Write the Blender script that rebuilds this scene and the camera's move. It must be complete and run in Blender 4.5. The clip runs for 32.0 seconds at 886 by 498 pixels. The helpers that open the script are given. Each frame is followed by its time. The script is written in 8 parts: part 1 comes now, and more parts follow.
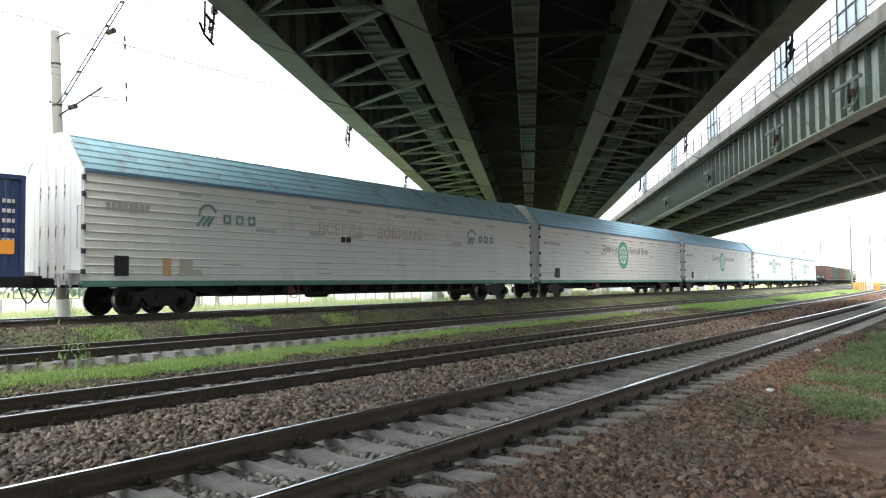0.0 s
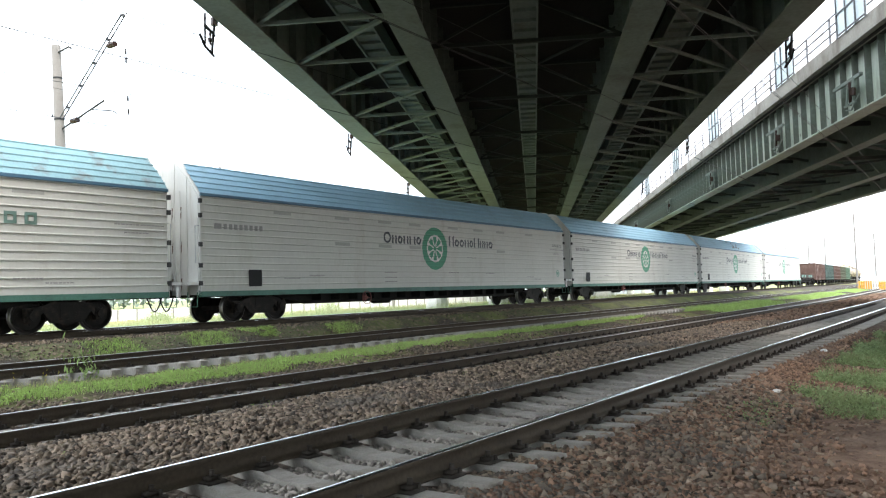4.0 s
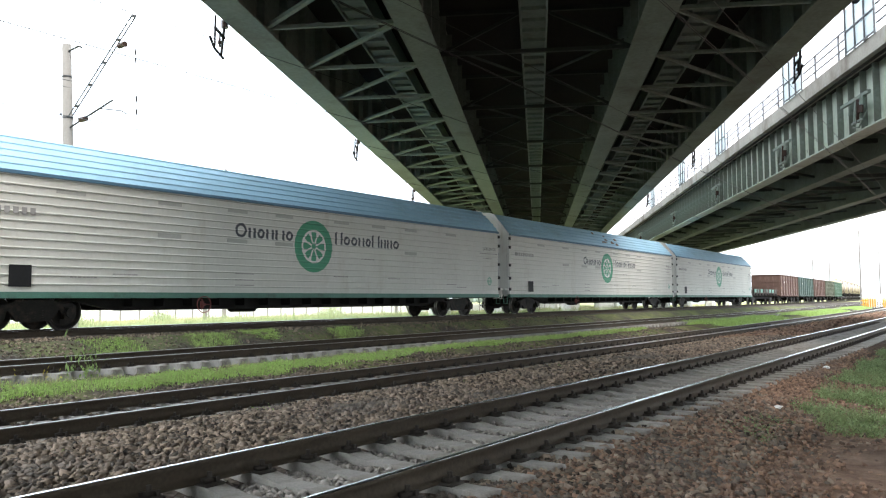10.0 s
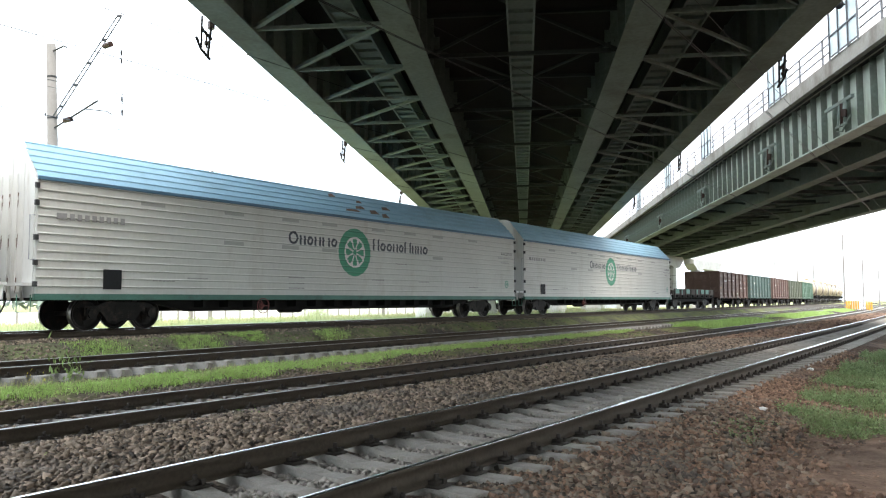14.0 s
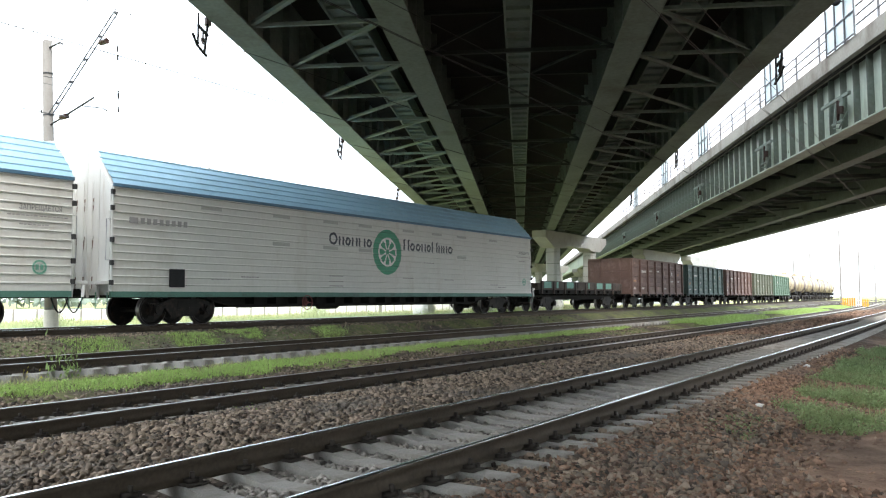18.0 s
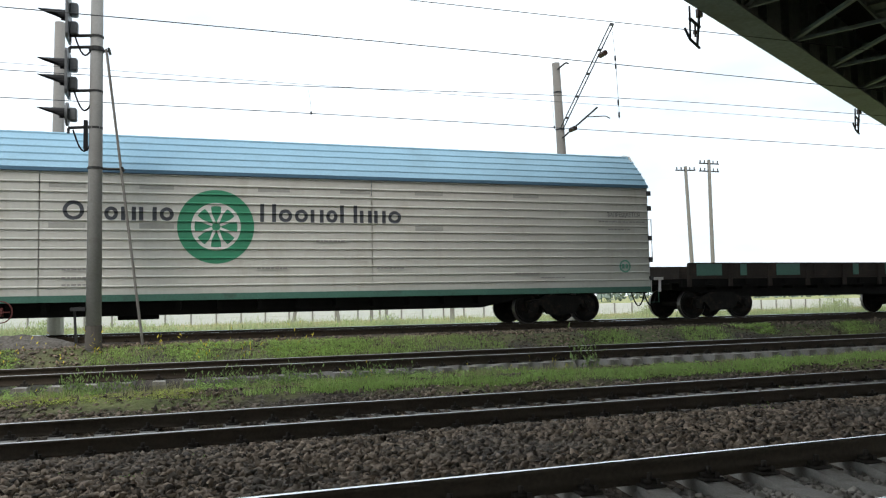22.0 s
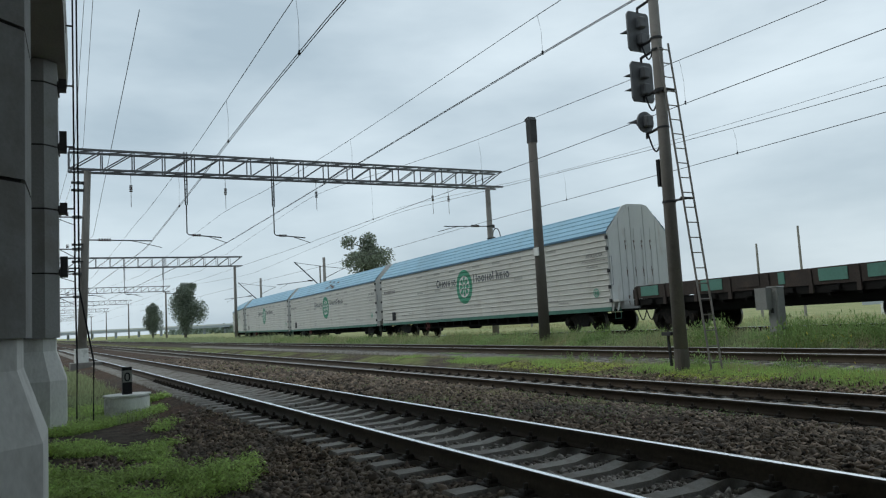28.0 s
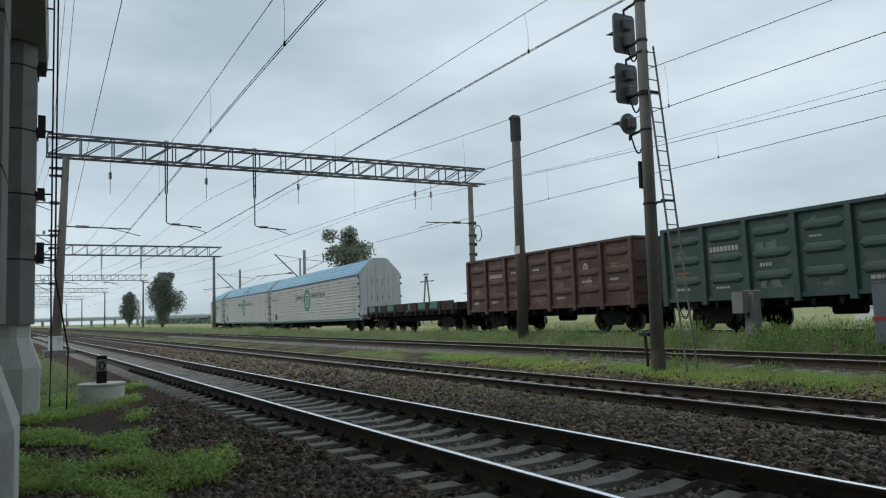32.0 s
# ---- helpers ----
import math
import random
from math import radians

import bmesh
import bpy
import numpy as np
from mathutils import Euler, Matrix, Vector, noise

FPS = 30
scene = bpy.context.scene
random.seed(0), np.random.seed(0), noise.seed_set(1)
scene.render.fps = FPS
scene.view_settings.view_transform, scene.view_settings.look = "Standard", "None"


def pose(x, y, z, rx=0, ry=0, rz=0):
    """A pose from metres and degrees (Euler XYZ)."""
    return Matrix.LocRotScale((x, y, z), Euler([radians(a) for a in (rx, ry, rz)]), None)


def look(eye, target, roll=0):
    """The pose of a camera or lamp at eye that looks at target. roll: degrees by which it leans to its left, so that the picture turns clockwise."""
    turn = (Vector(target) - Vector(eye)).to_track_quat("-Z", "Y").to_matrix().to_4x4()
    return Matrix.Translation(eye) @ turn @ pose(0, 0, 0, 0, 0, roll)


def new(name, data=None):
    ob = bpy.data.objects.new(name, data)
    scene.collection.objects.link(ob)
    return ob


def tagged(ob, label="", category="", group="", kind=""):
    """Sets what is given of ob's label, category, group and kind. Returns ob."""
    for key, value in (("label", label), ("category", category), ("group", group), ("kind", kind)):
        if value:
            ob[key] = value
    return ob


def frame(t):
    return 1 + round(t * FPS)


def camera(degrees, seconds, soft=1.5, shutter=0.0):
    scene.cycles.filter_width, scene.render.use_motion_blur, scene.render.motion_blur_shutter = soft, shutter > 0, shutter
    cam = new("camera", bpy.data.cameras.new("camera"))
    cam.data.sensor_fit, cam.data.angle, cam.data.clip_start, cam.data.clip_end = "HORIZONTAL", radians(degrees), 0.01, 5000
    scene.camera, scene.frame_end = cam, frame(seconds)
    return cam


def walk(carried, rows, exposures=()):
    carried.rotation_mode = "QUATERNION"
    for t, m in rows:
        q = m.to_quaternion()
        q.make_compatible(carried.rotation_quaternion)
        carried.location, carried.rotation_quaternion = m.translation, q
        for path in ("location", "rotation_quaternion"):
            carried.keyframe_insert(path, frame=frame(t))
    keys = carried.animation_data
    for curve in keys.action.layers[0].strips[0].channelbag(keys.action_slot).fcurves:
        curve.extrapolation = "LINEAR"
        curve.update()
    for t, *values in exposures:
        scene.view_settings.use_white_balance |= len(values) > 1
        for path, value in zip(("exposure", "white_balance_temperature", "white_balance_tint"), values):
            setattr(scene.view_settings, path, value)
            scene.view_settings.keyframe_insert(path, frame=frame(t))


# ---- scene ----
cam = camera(60.10, 32.0, 1.2)
PATH = [
    (0.0, pose(0, 0, 1.282, 92.74, 0.69, -54.90)),
    (0.5, pose(0, 0, 1.282, 92.72, 0.68, -54.41)),
    (1.0, pose(0, 0, 1.282, 92.74, 0.58, -54.48)),
    (1.5, pose(0, 0, 1.282, 92.77, 0.64, -54.68)),
    (2.0, pose(0, 0, 1.282, 92.82, 0.97, -54.84)),
    (2.5, pose(0, 0, 1.282, 92.88, 1.47, -54.92)),
    (3.0, pose(0, 0, 1.282, 92.97, 1.58, -54.78)),
    (3.5, pose(0, 0, 1.282, 93.09, 1.59, -54.69)),
    (5.5, pose(0, 0, 1.282, 93.54, 2.18, -54.26)),
    (6.0, pose(0, 0, 1.282, 93.68, 1.74, -54.14)),
    (6.5, pose(0, 0, 1.282, 93.75, 1.03, -54.05)),
    (7.0, pose(0, 0, 1.282, 93.80, 0.59, -53.94)),
    (7.5, pose(0, 0, 1.282, 93.80, 0.50, -53.87)),
    (8.0, pose(0, 0, 1.282, 93.82, 0.49, -53.84)),
    (8.5, pose(0, 0, 1.282, 93.84, 0.41, -53.88)),
    (9.0, pose(0, 0, 1.282, 93.86, 0.36, -53.99)),
    (9.5, pose(0, 0, 1.282, 93.83, 0.33, -54.13)),
    (10.0, pose(0, 0, 1.282, 93.77, 0.31, -54.40)),
    (10.5, pose(0, 0, 1.282, 93.73, 0.39, -54.67)),
    (11.0, pose(0, 0, 1.282, 93.74, 0.41, -54.86)),
    (11.5, pose(0, 0, 1.282, 93.82, 0.19, -55.04)),
    (12.0, pose(0, 0, 1.282, 93.90, -0.04, -55.18)),
    (12.5, pose(0, 0, 1.282, 93.96, -0.02, -55.26)),
    (13.0, pose(0, 0, 1.282, 93.93, 0.06, -55.31)),
    (13.5, pose(0, 0, 1.282, 93.96, 0.22, -55.33)),
    (14.0, pose(0, 0, 1.282, 93.92, 0.27, -55.36)),
    (14.5, pose(0, 0, 1.282, 93.85, 0.35, -55.37)),
    (16.5, pose(0, 0, 1.282, 93.70, 0.54, -55.47)),
    (17.0, pose(0, 0, 1.282, 93.68, 0.51, -55.50)),
    (17.5, pose(0, 0, 1.282, 93.70, 0.50, -55.53)),
    (18.0, pose(0, 0, 1.282, 93.70, 0.31, -55.57)),
    (18.5, pose(0, 0, 1.282, 93.70, 0.33, -55.52)),
    (19.0, pose(0, 0, 1.282, 93.68, 0.11, -55.34)),
    (19.5, pose(0, 0, 1.282, 93.64, -0.29, -53.13)),
    (20.0, pose(0, 0, 1.282, 93.51, -0.14, -46.81)),
    (20.5, pose(0, 0, 1.282, 93.54, -0.12, -38.87)),
    (21.0, pose(0, 0, 1.282, 93.59, 0.15, -32.16)),
    (21.5, pose(0, 0, 1.282, 93.66, 0.41, -25.37)),
    (22.0, pose(0, 0, 1.282, 93.70, 1.01, -19.03)),
    (22.5, pose(0, 0, 1.282, 93.66, 0.68, -11.21)),
    (23.0, pose(0, 0, 1.282, 93.64, 0.24, -3.11)),
    (23.5, pose(0, 0, 1.282, 93.68, -0.06, 7.00)),
    (24.0, pose(0, 0, 1.282, 93.72, 0.06, 17.84)),
    (24.5, pose(0, 0, 1.282, 93.75, 0.13, 25.93)),
    (25.0, pose(0, 0, 1.282, 93.80, 0.69, 34.05)),
    (25.5, pose(0, 0, 1.282, 94.09, 1.65, 40.42)),
    (26.0, pose(0, 0, 1.282, 94.35, 3.31, 45.79)),
    (26.5, pose(0, 0, 1.282, 94.50, 4.44, 49.76)),
    (28.5, pose(0, 0, 1.282, 95.19, 2.68, 62.52)),
    (29.0, pose(0, 0, 1.282, 94.71, 2.54, 61.22)),
    (29.5, pose(0, 0, 1.282, 94.66, 2.42, 60.43)),
    (30.0, pose(0, 0, 1.282, 94.46, 2.53, 60.06)),
    (30.5, pose(0, 0, 1.282, 94.86, 2.47, 60.18)),
    (31.0, pose(0, 0, 1.282, 94.89, 2.12, 60.12)),
    (31.5, pose(0, 0, 1.282, 94.81, 1.94, 60.05)),
    (32.0, pose(0, 0, 1.282, 94.78, 1.72, 59.72)),
]
walk(cam, PATH, ((0.0, 2.25, 6700, 15), (1.0, 2.32, 6700, 15), (18.5, 2.42, 6700, 15), (20.5, 2.0, 6700, 15), (21.7, 1.25, 6700, 14), (22.5, 0.82, 6650, 13), (23.0, 0.65, 6600, 13), (23.6, 0.4, 6450, 10), (26.0, 0.4, 6350, 8), (28.5, 0.0, 6300, 8), (32.0, 0.0, 6320, 9)))

# ---------------------------------------------------------------- light
SUN_EL, SUN_AZ = radians(48), radians(-35)
world = bpy.data.worlds.new("sky")
scene.world = world
world.use_nodes = True
wn, wl = world.node_tree.nodes, world.node_tree.links
wn.clear()
w_out = wn.new("ShaderNodeOutputWorld")
w_bg = wn.new("ShaderNodeBackground")
w_sky = wn.new("ShaderNodeTexSky")
w_sky.sky_type, w_sky.sun_disc = "NISHITA", False
w_sky.sun_elevation, w_sky.sun_rotation = SUN_EL, SUN_AZ
w_sky.dust_density = 3.0
w_gain = wn.new("ShaderNodeVectorMath")
w_gain.operation = "SCALE"
w_gain.inputs[3].default_value = 0.09
w_tex = wn.new("ShaderNodeTexCoord")
w_map = wn.new("ShaderNodeMapping")
w_map.inputs["Scale"].default_value = (1.0, 1.0, 3.2)
w_noise = wn.new("ShaderNodeTexNoise")
w_noise.inputs["Scale"].default_value, w_noise.inputs["Detail"].default_value = 2.6, 7.0
w_noise.inputs["Roughness"].default_value = 0.5
w_ramp = wn.new("ShaderNodeValToRGB")
w_ramp.color_ramp.elements[0].position, w_ramp.color_ramp.elements[0].color = 0.3, (0.43, 0.53, 0.60, 1)
w_ramp.color_ramp.elements[1].position, w_ramp.color_ramp.elements[1].color = 0.72, (0.74, 0.84, 0.895, 1)
w_mix = wn.new("ShaderNodeMixRGB")
w_mix.inputs[0].default_value = 0.9
wl.new(w_tex.outputs["Generated"], w_map.inputs["Vector"])
wl.new(w_map.outputs[0], w_noise.inputs["Vector"])
wl.new(w_noise.outputs[0], w_ramp.inputs[0])
wl.new(w_sky.outputs[0], w_gain.inputs[0])
wl.new(w_gain.outputs[0], w_mix.inputs[1])
wl.new(w_ramp.outputs[0], w_mix.inputs[2])
wl.new(w_mix.outputs[0], w_bg.inputs[0])
w_bg.inputs[1].default_value = 1.0
wl.new(w_bg.outputs[0], w_out.inputs[0])

sun = new("sun", bpy.data.lights.new("sun", "SUN"))
sun.data.energy, sun.data.angle, sun.data.color = 0.8, radians(25), (1.0, 0.96, 0.9)
sun.matrix_world = look((0, 0, 60), (math.sin(SUN_AZ) * -20, math.cos(SUN_AZ) * 20, 60 - 20 * math.tan(SUN_EL)))

# ---------------------------------------------------------------- materials
def mat(name, color, rough=0.7, metal=0.0, var=0.25, scale=3.0, fine=40.0, bump=0.15, dirt=None, dirt_amt=0.0, dirt_scale=1.2,
        stretch=(1, 1, 1), per_object=0.0, per_island=0.0, spec=0.4, bump_dist=0.01, thin=0.0):
    """A worn surface: two scales of tone, a dirt colour with ragged edges, fine relief."""
    m = bpy.data.materials.new(name)
    m.use_nodes = True
    nt = m.node_tree
    n, l = nt.nodes, nt.links
    b = n["Principled BSDF"]
    b.inputs["Roughness"].default_value, b.inputs["Metallic"].default_value = rough, metal
    b.inputs["Specular IOR Level"].default_value = spec
    tc, mp = n.new("ShaderNodeTexCoord"), n.new("ShaderNodeMapping")
    mp.inputs["Scale"].default_value = stretch
    l.new(tc.outputs["Object"], mp.inputs["Vector"])
    big, small = n.new("ShaderNodeTexNoise"), n.new("ShaderNodeTexNoise")
    big.inputs["Scale"].default_value, big.inputs["Detail"].default_value = scale, 6
    small.inputs["Scale"].default_value, small.inputs["Detail"].default_value = fine, 4
    l.new(mp.outputs[0], big.inputs["Vector"]), l.new(mp.outputs[0], small.inputs["Vector"])
    add = n.new("ShaderNodeMath")
    add.operation = "ADD"
    l.new(big.outputs[0], add.inputs[0]), l.new(small.outputs[0], add.inputs[1])
    rng = n.new("ShaderNodeMapRange")
    rng.inputs[1].default_value, rng.inputs[2].default_value = 0.6, 1.4
    rng.inputs[3].default_value, rng.inputs[4].default_value = 1 - var, 1 + var
    l.new(add.outputs[0], rng.inputs[0])
    gain = rng.outputs[0]
    for amount, kind in ((per_object, "obj"), (per_island, "isl")):
        if amount:
            if kind == "obj":
                src = n.new("ShaderNodeObjectInfo").outputs["Random"]
            else:
                src = n.new("ShaderNodeNewGeometry").outputs["Random Per Island"]
            r2 = n.new("ShaderNodeMapRange")
            r2.inputs[3].default_value, r2.inputs[4].default_value = 1 - amount, 1 + amount
            l.new(src, r2.inputs[0])
            mu = n.new("ShaderNodeMath")
            mu.operation = "MULTIPLY"
            l.new(gain, mu.inputs[0]), l.new(r2.outputs[0], mu.inputs[1])
            gain = mu.outputs[0]
    sc = n.new("ShaderNodeVectorMath")
    sc.operation = "SCALE"
    sc.inputs[0].default_value = color
    l.new(gain, sc.inputs[3])
    col = sc.outputs[0]
    if dirt:
        dn, dr, mx = n.new("ShaderNodeTexNoise"), n.new("ShaderNodeMapRange"), n.new("ShaderNodeMixRGB")
        dn.inputs["Scale"].default_value, dn.inputs["Detail"].default_value, dn.inputs["Roughness"].default_value = dirt_scale, 8, 0.65
        l.new(mp.outputs[0], dn.inputs["Vector"])
        dr.inputs[1].default_value, dr.inputs[2].default_value, dr.inputs[4].default_value = 0.62 - 0.25 * dirt_amt, 0.72 - 0.1 * dirt_amt, min(1, 0.4 + dirt_amt * 0.6)
        l.new(dn.outputs[0], dr.inputs[0]), l.new(dr.outputs[0], mx.inputs[0]), l.new(col, mx.inputs[1])
        mx.inputs[2].default_value = (*dirt, 1)
        col = mx.outputs[0]
    l.new(col, b.inputs["Base Color"])
    if thin:   # light passes through leaves
        tr, ms = n.new("ShaderNodeBsdfTranslucent"), n.new("ShaderNodeMixShader")
        ms.inputs[0].default_value = thin
        l.new(col, tr.inputs[0]), l.new(b.outputs[0], ms.inputs[1]), l.new(tr.outputs[0], ms.inputs[2])
        l.new(ms.outputs[0], n["Material Output"].inputs[0])
    if bump:
        bp = n.new("ShaderNodeBump")
        bp.inputs["Strength"].default_value, bp.inputs["Distance"].default_value = bump, bump_dist
        l.new(small.outputs[0], bp.inputs["Height"]), l.new(bp.outputs[0], b.inputs["Normal"])
    return m


M = {
    "rail_side": mat("rusty rail steel", (0.07, 0.055, 0.04), 0.75, 0.3, 0.3, 2, 30, 0.3, (0.085, 0.062, 0.045), 0.4, 3, spec=0.2),
    "rail_worn": mat("dulled rail head", (0.5, 0.49, 0.48), 0.34, 1.0, 0.1, 4, 60, 0.04, stretch=(0.1, 1, 1)),
    "rail_top": mat("polished rail head", (0.92, 0.93, 0.95), 0.2, 1.0, 0.06, 4, 60, 0.03, stretch=(0.1, 1, 1)),
    "sleeper": mat("weathered concrete sleeper", (0.315, 0.297, 0.268), 0.9, 0, 0.25, 3, 60, 0.5, (0.14, 0.11, 0.085), 0.55, 2.5, per_object=0.14),
    "wood_sleeper": mat("old timber sleeper", (0.14, 0.115, 0.09), 0.9, 0, 0.3, 3, 30, 0.5, stretch=(4, 0.6, 1), per_object=0.2),
    "clip": mat("dark rail fastening", (0.045, 0.037, 0.03), 0.7, 0.5, 0.3, 8, 40, 0.2),
    "stone": mat("ballast stone", (0.2, 0.153, 0.113), 0.92, 0, 0.2, 4, 40, 0.4, (0.15, 0.13, 0.112), 0.6, 0.45, per_island=0.85),
    "stone_red": mat("rust brown ballast stone", (0.225, 0.14, 0.096), 0.92, 0, 0.2, 4, 40, 0.4, (0.15, 0.125, 0.11), 0.4, 0.5, per_island=0.6),
    "white": mat("dusty white wagon paint", (0.54, 0.535, 0.49), 0.6, 0, 0.07, 0.7, 12, 0.05, (0.4, 0.37, 0.31), 0.22, 0.8, stretch=(1, 1, 0.35)),
    "white_end": mat("grimy white end wall", (0.6, 0.6, 0.575), 0.6, 0, 0.07, 1, 12, 0.05, (0.36, 0.29, 0.23), 0.12, 1.4, stretch=(1, 2, 0.3)),
    "rib": mat("pale rib edge", (0.64, 0.63, 0.6), 0.5, 0, 0.06, 1, 12, 0.02),
    "roof_blue": mat("pale blue roof sheet", (0.27, 0.46, 0.58), 0.5, 0.0, 0.1, 0.6, 15, 0.05, (0.22, 0.36, 0.44), 0.3, 0.7),
    "roof_teal": mat("faded teal roof sheet", (0.22, 0.38, 0.42), 0.55, 0, 0.15, 0.6, 15, 0.05, (0.16, 0.12, 0.09), 0.35, 1.5),
    "band_blue": mat("dark blue eave band", (0.07, 0.15, 0.22), 0.5, 0, 0.15, 1, 15, 0.03),
    "sill": mat("green sill paint", (0.06, 0.16, 0.12), 0.55, 0, 0.25, 1, 20, 0.05, (0.04, 0.04, 0.035), 0.3, 1.5),
    "under": mat("sooty underframe", (0.013, 0.012, 0.011), 0.8, 0.1, 0.35, 3, 25, 0.2, spec=0.2),
    "bogie": mat("oily bogie steel", (0.02, 0.018, 0.016), 0.65, 0.3, 0.35, 4, 30, 0.2, (0.07, 0.05, 0.035), 0.4, 4, spec=0.2),
    "tread": mat("bright wheel tread", (0.2, 0.19, 0.18), 0.38, 1.0, 0.1, 5, 40, 0.05),
    "logo_green": mat("logo green paint", (0.04, 0.25, 0.14), 0.5, 0, 0.1, 1, 10, 0.02),
    "logo_dark": mat("dark lettering paint", (0.055, 0.06, 0.07), 0.55, 0, 0.15, 1, 10, 0.0),
    "logo_faded": mat("faded green lettering", (0.12, 0.2, 0.17), 0.6, 0, 0.15, 1, 10, 0, (0.45, 0.45, 0.42), 0.3, 2.5),
    "patch_orange": mat("faded orange patch paint", (0.45, 0.27, 0.12), 0.6, 0, 0.15, 1, 10, 0),
    "patch_brown": mat("grey brown patch paint", (0.38, 0.34, 0.27), 0.6, 0, 0.15, 1, 10, 0),
    "mark_grey": mat("small grey stencil paint", (0.27, 0.26, 0.25), 0.6, 0, 0.15, 1, 10, 0.0),
    "mark_white": mat("small white stencil paint", (0.42, 0.4, 0.37), 0.6, 0, 0.2, 6, 30, 0.0),
    "mark_red": mat("faded red brown lettering", (0.46, 0.33, 0.25), 0.6, 0, 0.2, 1, 10, 0.0, (0.55, 0.52, 0.47), 0.4, 2),
    "brown": mat("brown gondola paint", (0.115, 0.066, 0.052), 0.65, 0, 0.25, 1.2, 18, 0.1, (0.2, 0.145, 0.12), 0.4, 1.1),
    "green": mat("dull green gondola paint", (0.06, 0.098, 0.085), 0.65, 0, 0.22, 1.2, 18, 0.1, (0.14, 0.15, 0.125), 0.35, 1.1),
    "olive": mat("olive gondola paint", (0.1, 0.11, 0.075), 0.65, 0, 0.2, 1.2, 18, 0.1, (0.16, 0.12, 0.08), 0.3, 0.8),
    "bright_green": mat("bright green gondola paint", (0.1, 0.165, 0.115), 0.6, 0, 0.2, 1.2, 18, 0.1),
    "flat_dark": mat("rust dark flat wagon paint", (0.05, 0.038, 0.032), 0.75, 0.1, 0.3, 1.5, 20, 0.15, (0.1, 0.06, 0.04), 0.35, 1.5),
    "flat_green": mat("sea green board paint", (0.11, 0.25, 0.2), 0.6, 0, 0.15, 2, 20, 0.05, (0.08, 0.09, 0.08), 0.25, 2),
    "tank_cream": mat("cream tank paint", (0.42, 0.35, 0.22), 0.45, 0, 0.12, 1, 12, 0.05, (0.2, 0.14, 0.09), 0.25, 0.8),
    "tank_dark": mat("brown tank paint", (0.12, 0.075, 0.055), 0.5, 0, 0.15, 1, 12, 0.05),
    "container": mat("dark blue container paint", (0.018, 0.032, 0.085), 0.5, 0, 0.2, 1, 12, 0.05),
    "orange": mat("orange label", (0.75, 0.28, 0.03), 0.5, 0, 0.05, 1, 10, 0),
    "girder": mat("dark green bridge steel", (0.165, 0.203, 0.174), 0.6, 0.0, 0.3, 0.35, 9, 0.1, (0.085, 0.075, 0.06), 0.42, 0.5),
    # darker copy of the girder steel, under-deck shade painted in
    "girder_shaded": mat("shaded bracing steel", (0.06, 0.075, 0.066), 0.7, 0.0, 0.3, 0.5, 9, 0.1, (0.04, 0.035, 0.03), 0.4, 0.7),
    "girder_light": mat("grey green bridge steel", (0.19, 0.235, 0.205), 0.55, 0.0, 0.2, 0.5, 9, 0.1, (0.14, 0.12, 0.09), 0.3, 0.7),
    # near-black: the shade below the deck is put into this concrete's colour
    "deck": mat("shaded deck concrete", (0.022, 0.018, 0.016), 0.95, 0, 0.3, 0.4, 6, 0.3),
    "concrete": mat("pale bridge concrete", (0.36, 0.36, 0.34), 0.9, 0, 0.14, 0.6, 25, 0.3, (0.25, 0.24, 0.22), 0.35, 0.9),
    "pole": mat("grey concrete pole", (0.24, 0.225, 0.205), 0.9, 0, 0.18, 1.5, 30, 0.3, (0.14, 0.12, 0.1), 0.35, 1.5),
    "pole_base": mat("whitewashed pole foot", (0.55, 0.53, 0.47), 0.9, 0, 0.2, 3, 30, 0.3),
    "steel": mat("dark painted steel", (0.06, 0.06, 0.06), 0.6, 0.4, 0.3, 2, 30, 0.1, spec=0.2),
    "steel_light": mat("galvanised steel", (0.34, 0.35, 0.36), 0.45, 0.7, 0.15, 2, 30, 0.1),
    "wire": mat("copper wire", (0.05, 0.05, 0.052), 0.5, 0.6, 0.1, 2, 30, 0),
    "insulator": mat("brown glazed insulator", (0.05, 0.03, 0.025), 0.25, 0, 0.1, 4, 20, 0),
    "black": mat("matt black enamel", (0.013, 0.013, 0.014), 0.6, 0, 0.2, 4, 20, 0.05, spec=0.2),
    "lamp_glass": mat("dark signal lens", (0.05, 0.05, 0.05), 0.15, 0, 0.1, 4, 20, 0),
    "cabinet": mat("blue grey cabinet paint", (0.19, 0.21, 0.23), 0.5, 0.1, 0.12, 1.5, 20, 0.05, (0.1, 0.1, 0.1), 0.25, 1.5),
    "cabinet_old": mat("grey relay box paint", (0.25, 0.25, 0.235), 0.6, 0.1, 0.15, 2, 20, 0.1, (0.12, 0.1, 0.08), 0.3, 2),
    "red": mat("red stripe paint", (0.5, 0.05, 0.03), 0.55, 0, 0.1, 1, 10, 0),
    "whitewash": mat("chipped whitewash", (0.74, 0.74, 0.7), 0.9, 0, 0.15, 4, 30, 0.3, (0.25, 0.24, 0.22), 0.35, 3),
    "grass": mat("fresh grass", (0.42, 0.58, 0.19), 0.6, 0, 0.15, 1.0, 20, 0, (0.38, 0.48, 0.16), 0.35, 0.6, per_island=0.3, spec=0.15, thin=0.55),
    "weed": mat("weed leaves", (0.24, 0.34, 0.12), 0.6, 0, 0.15, 1.0, 20, 0, per_island=0.3, spec=0.15, thin=0.4),
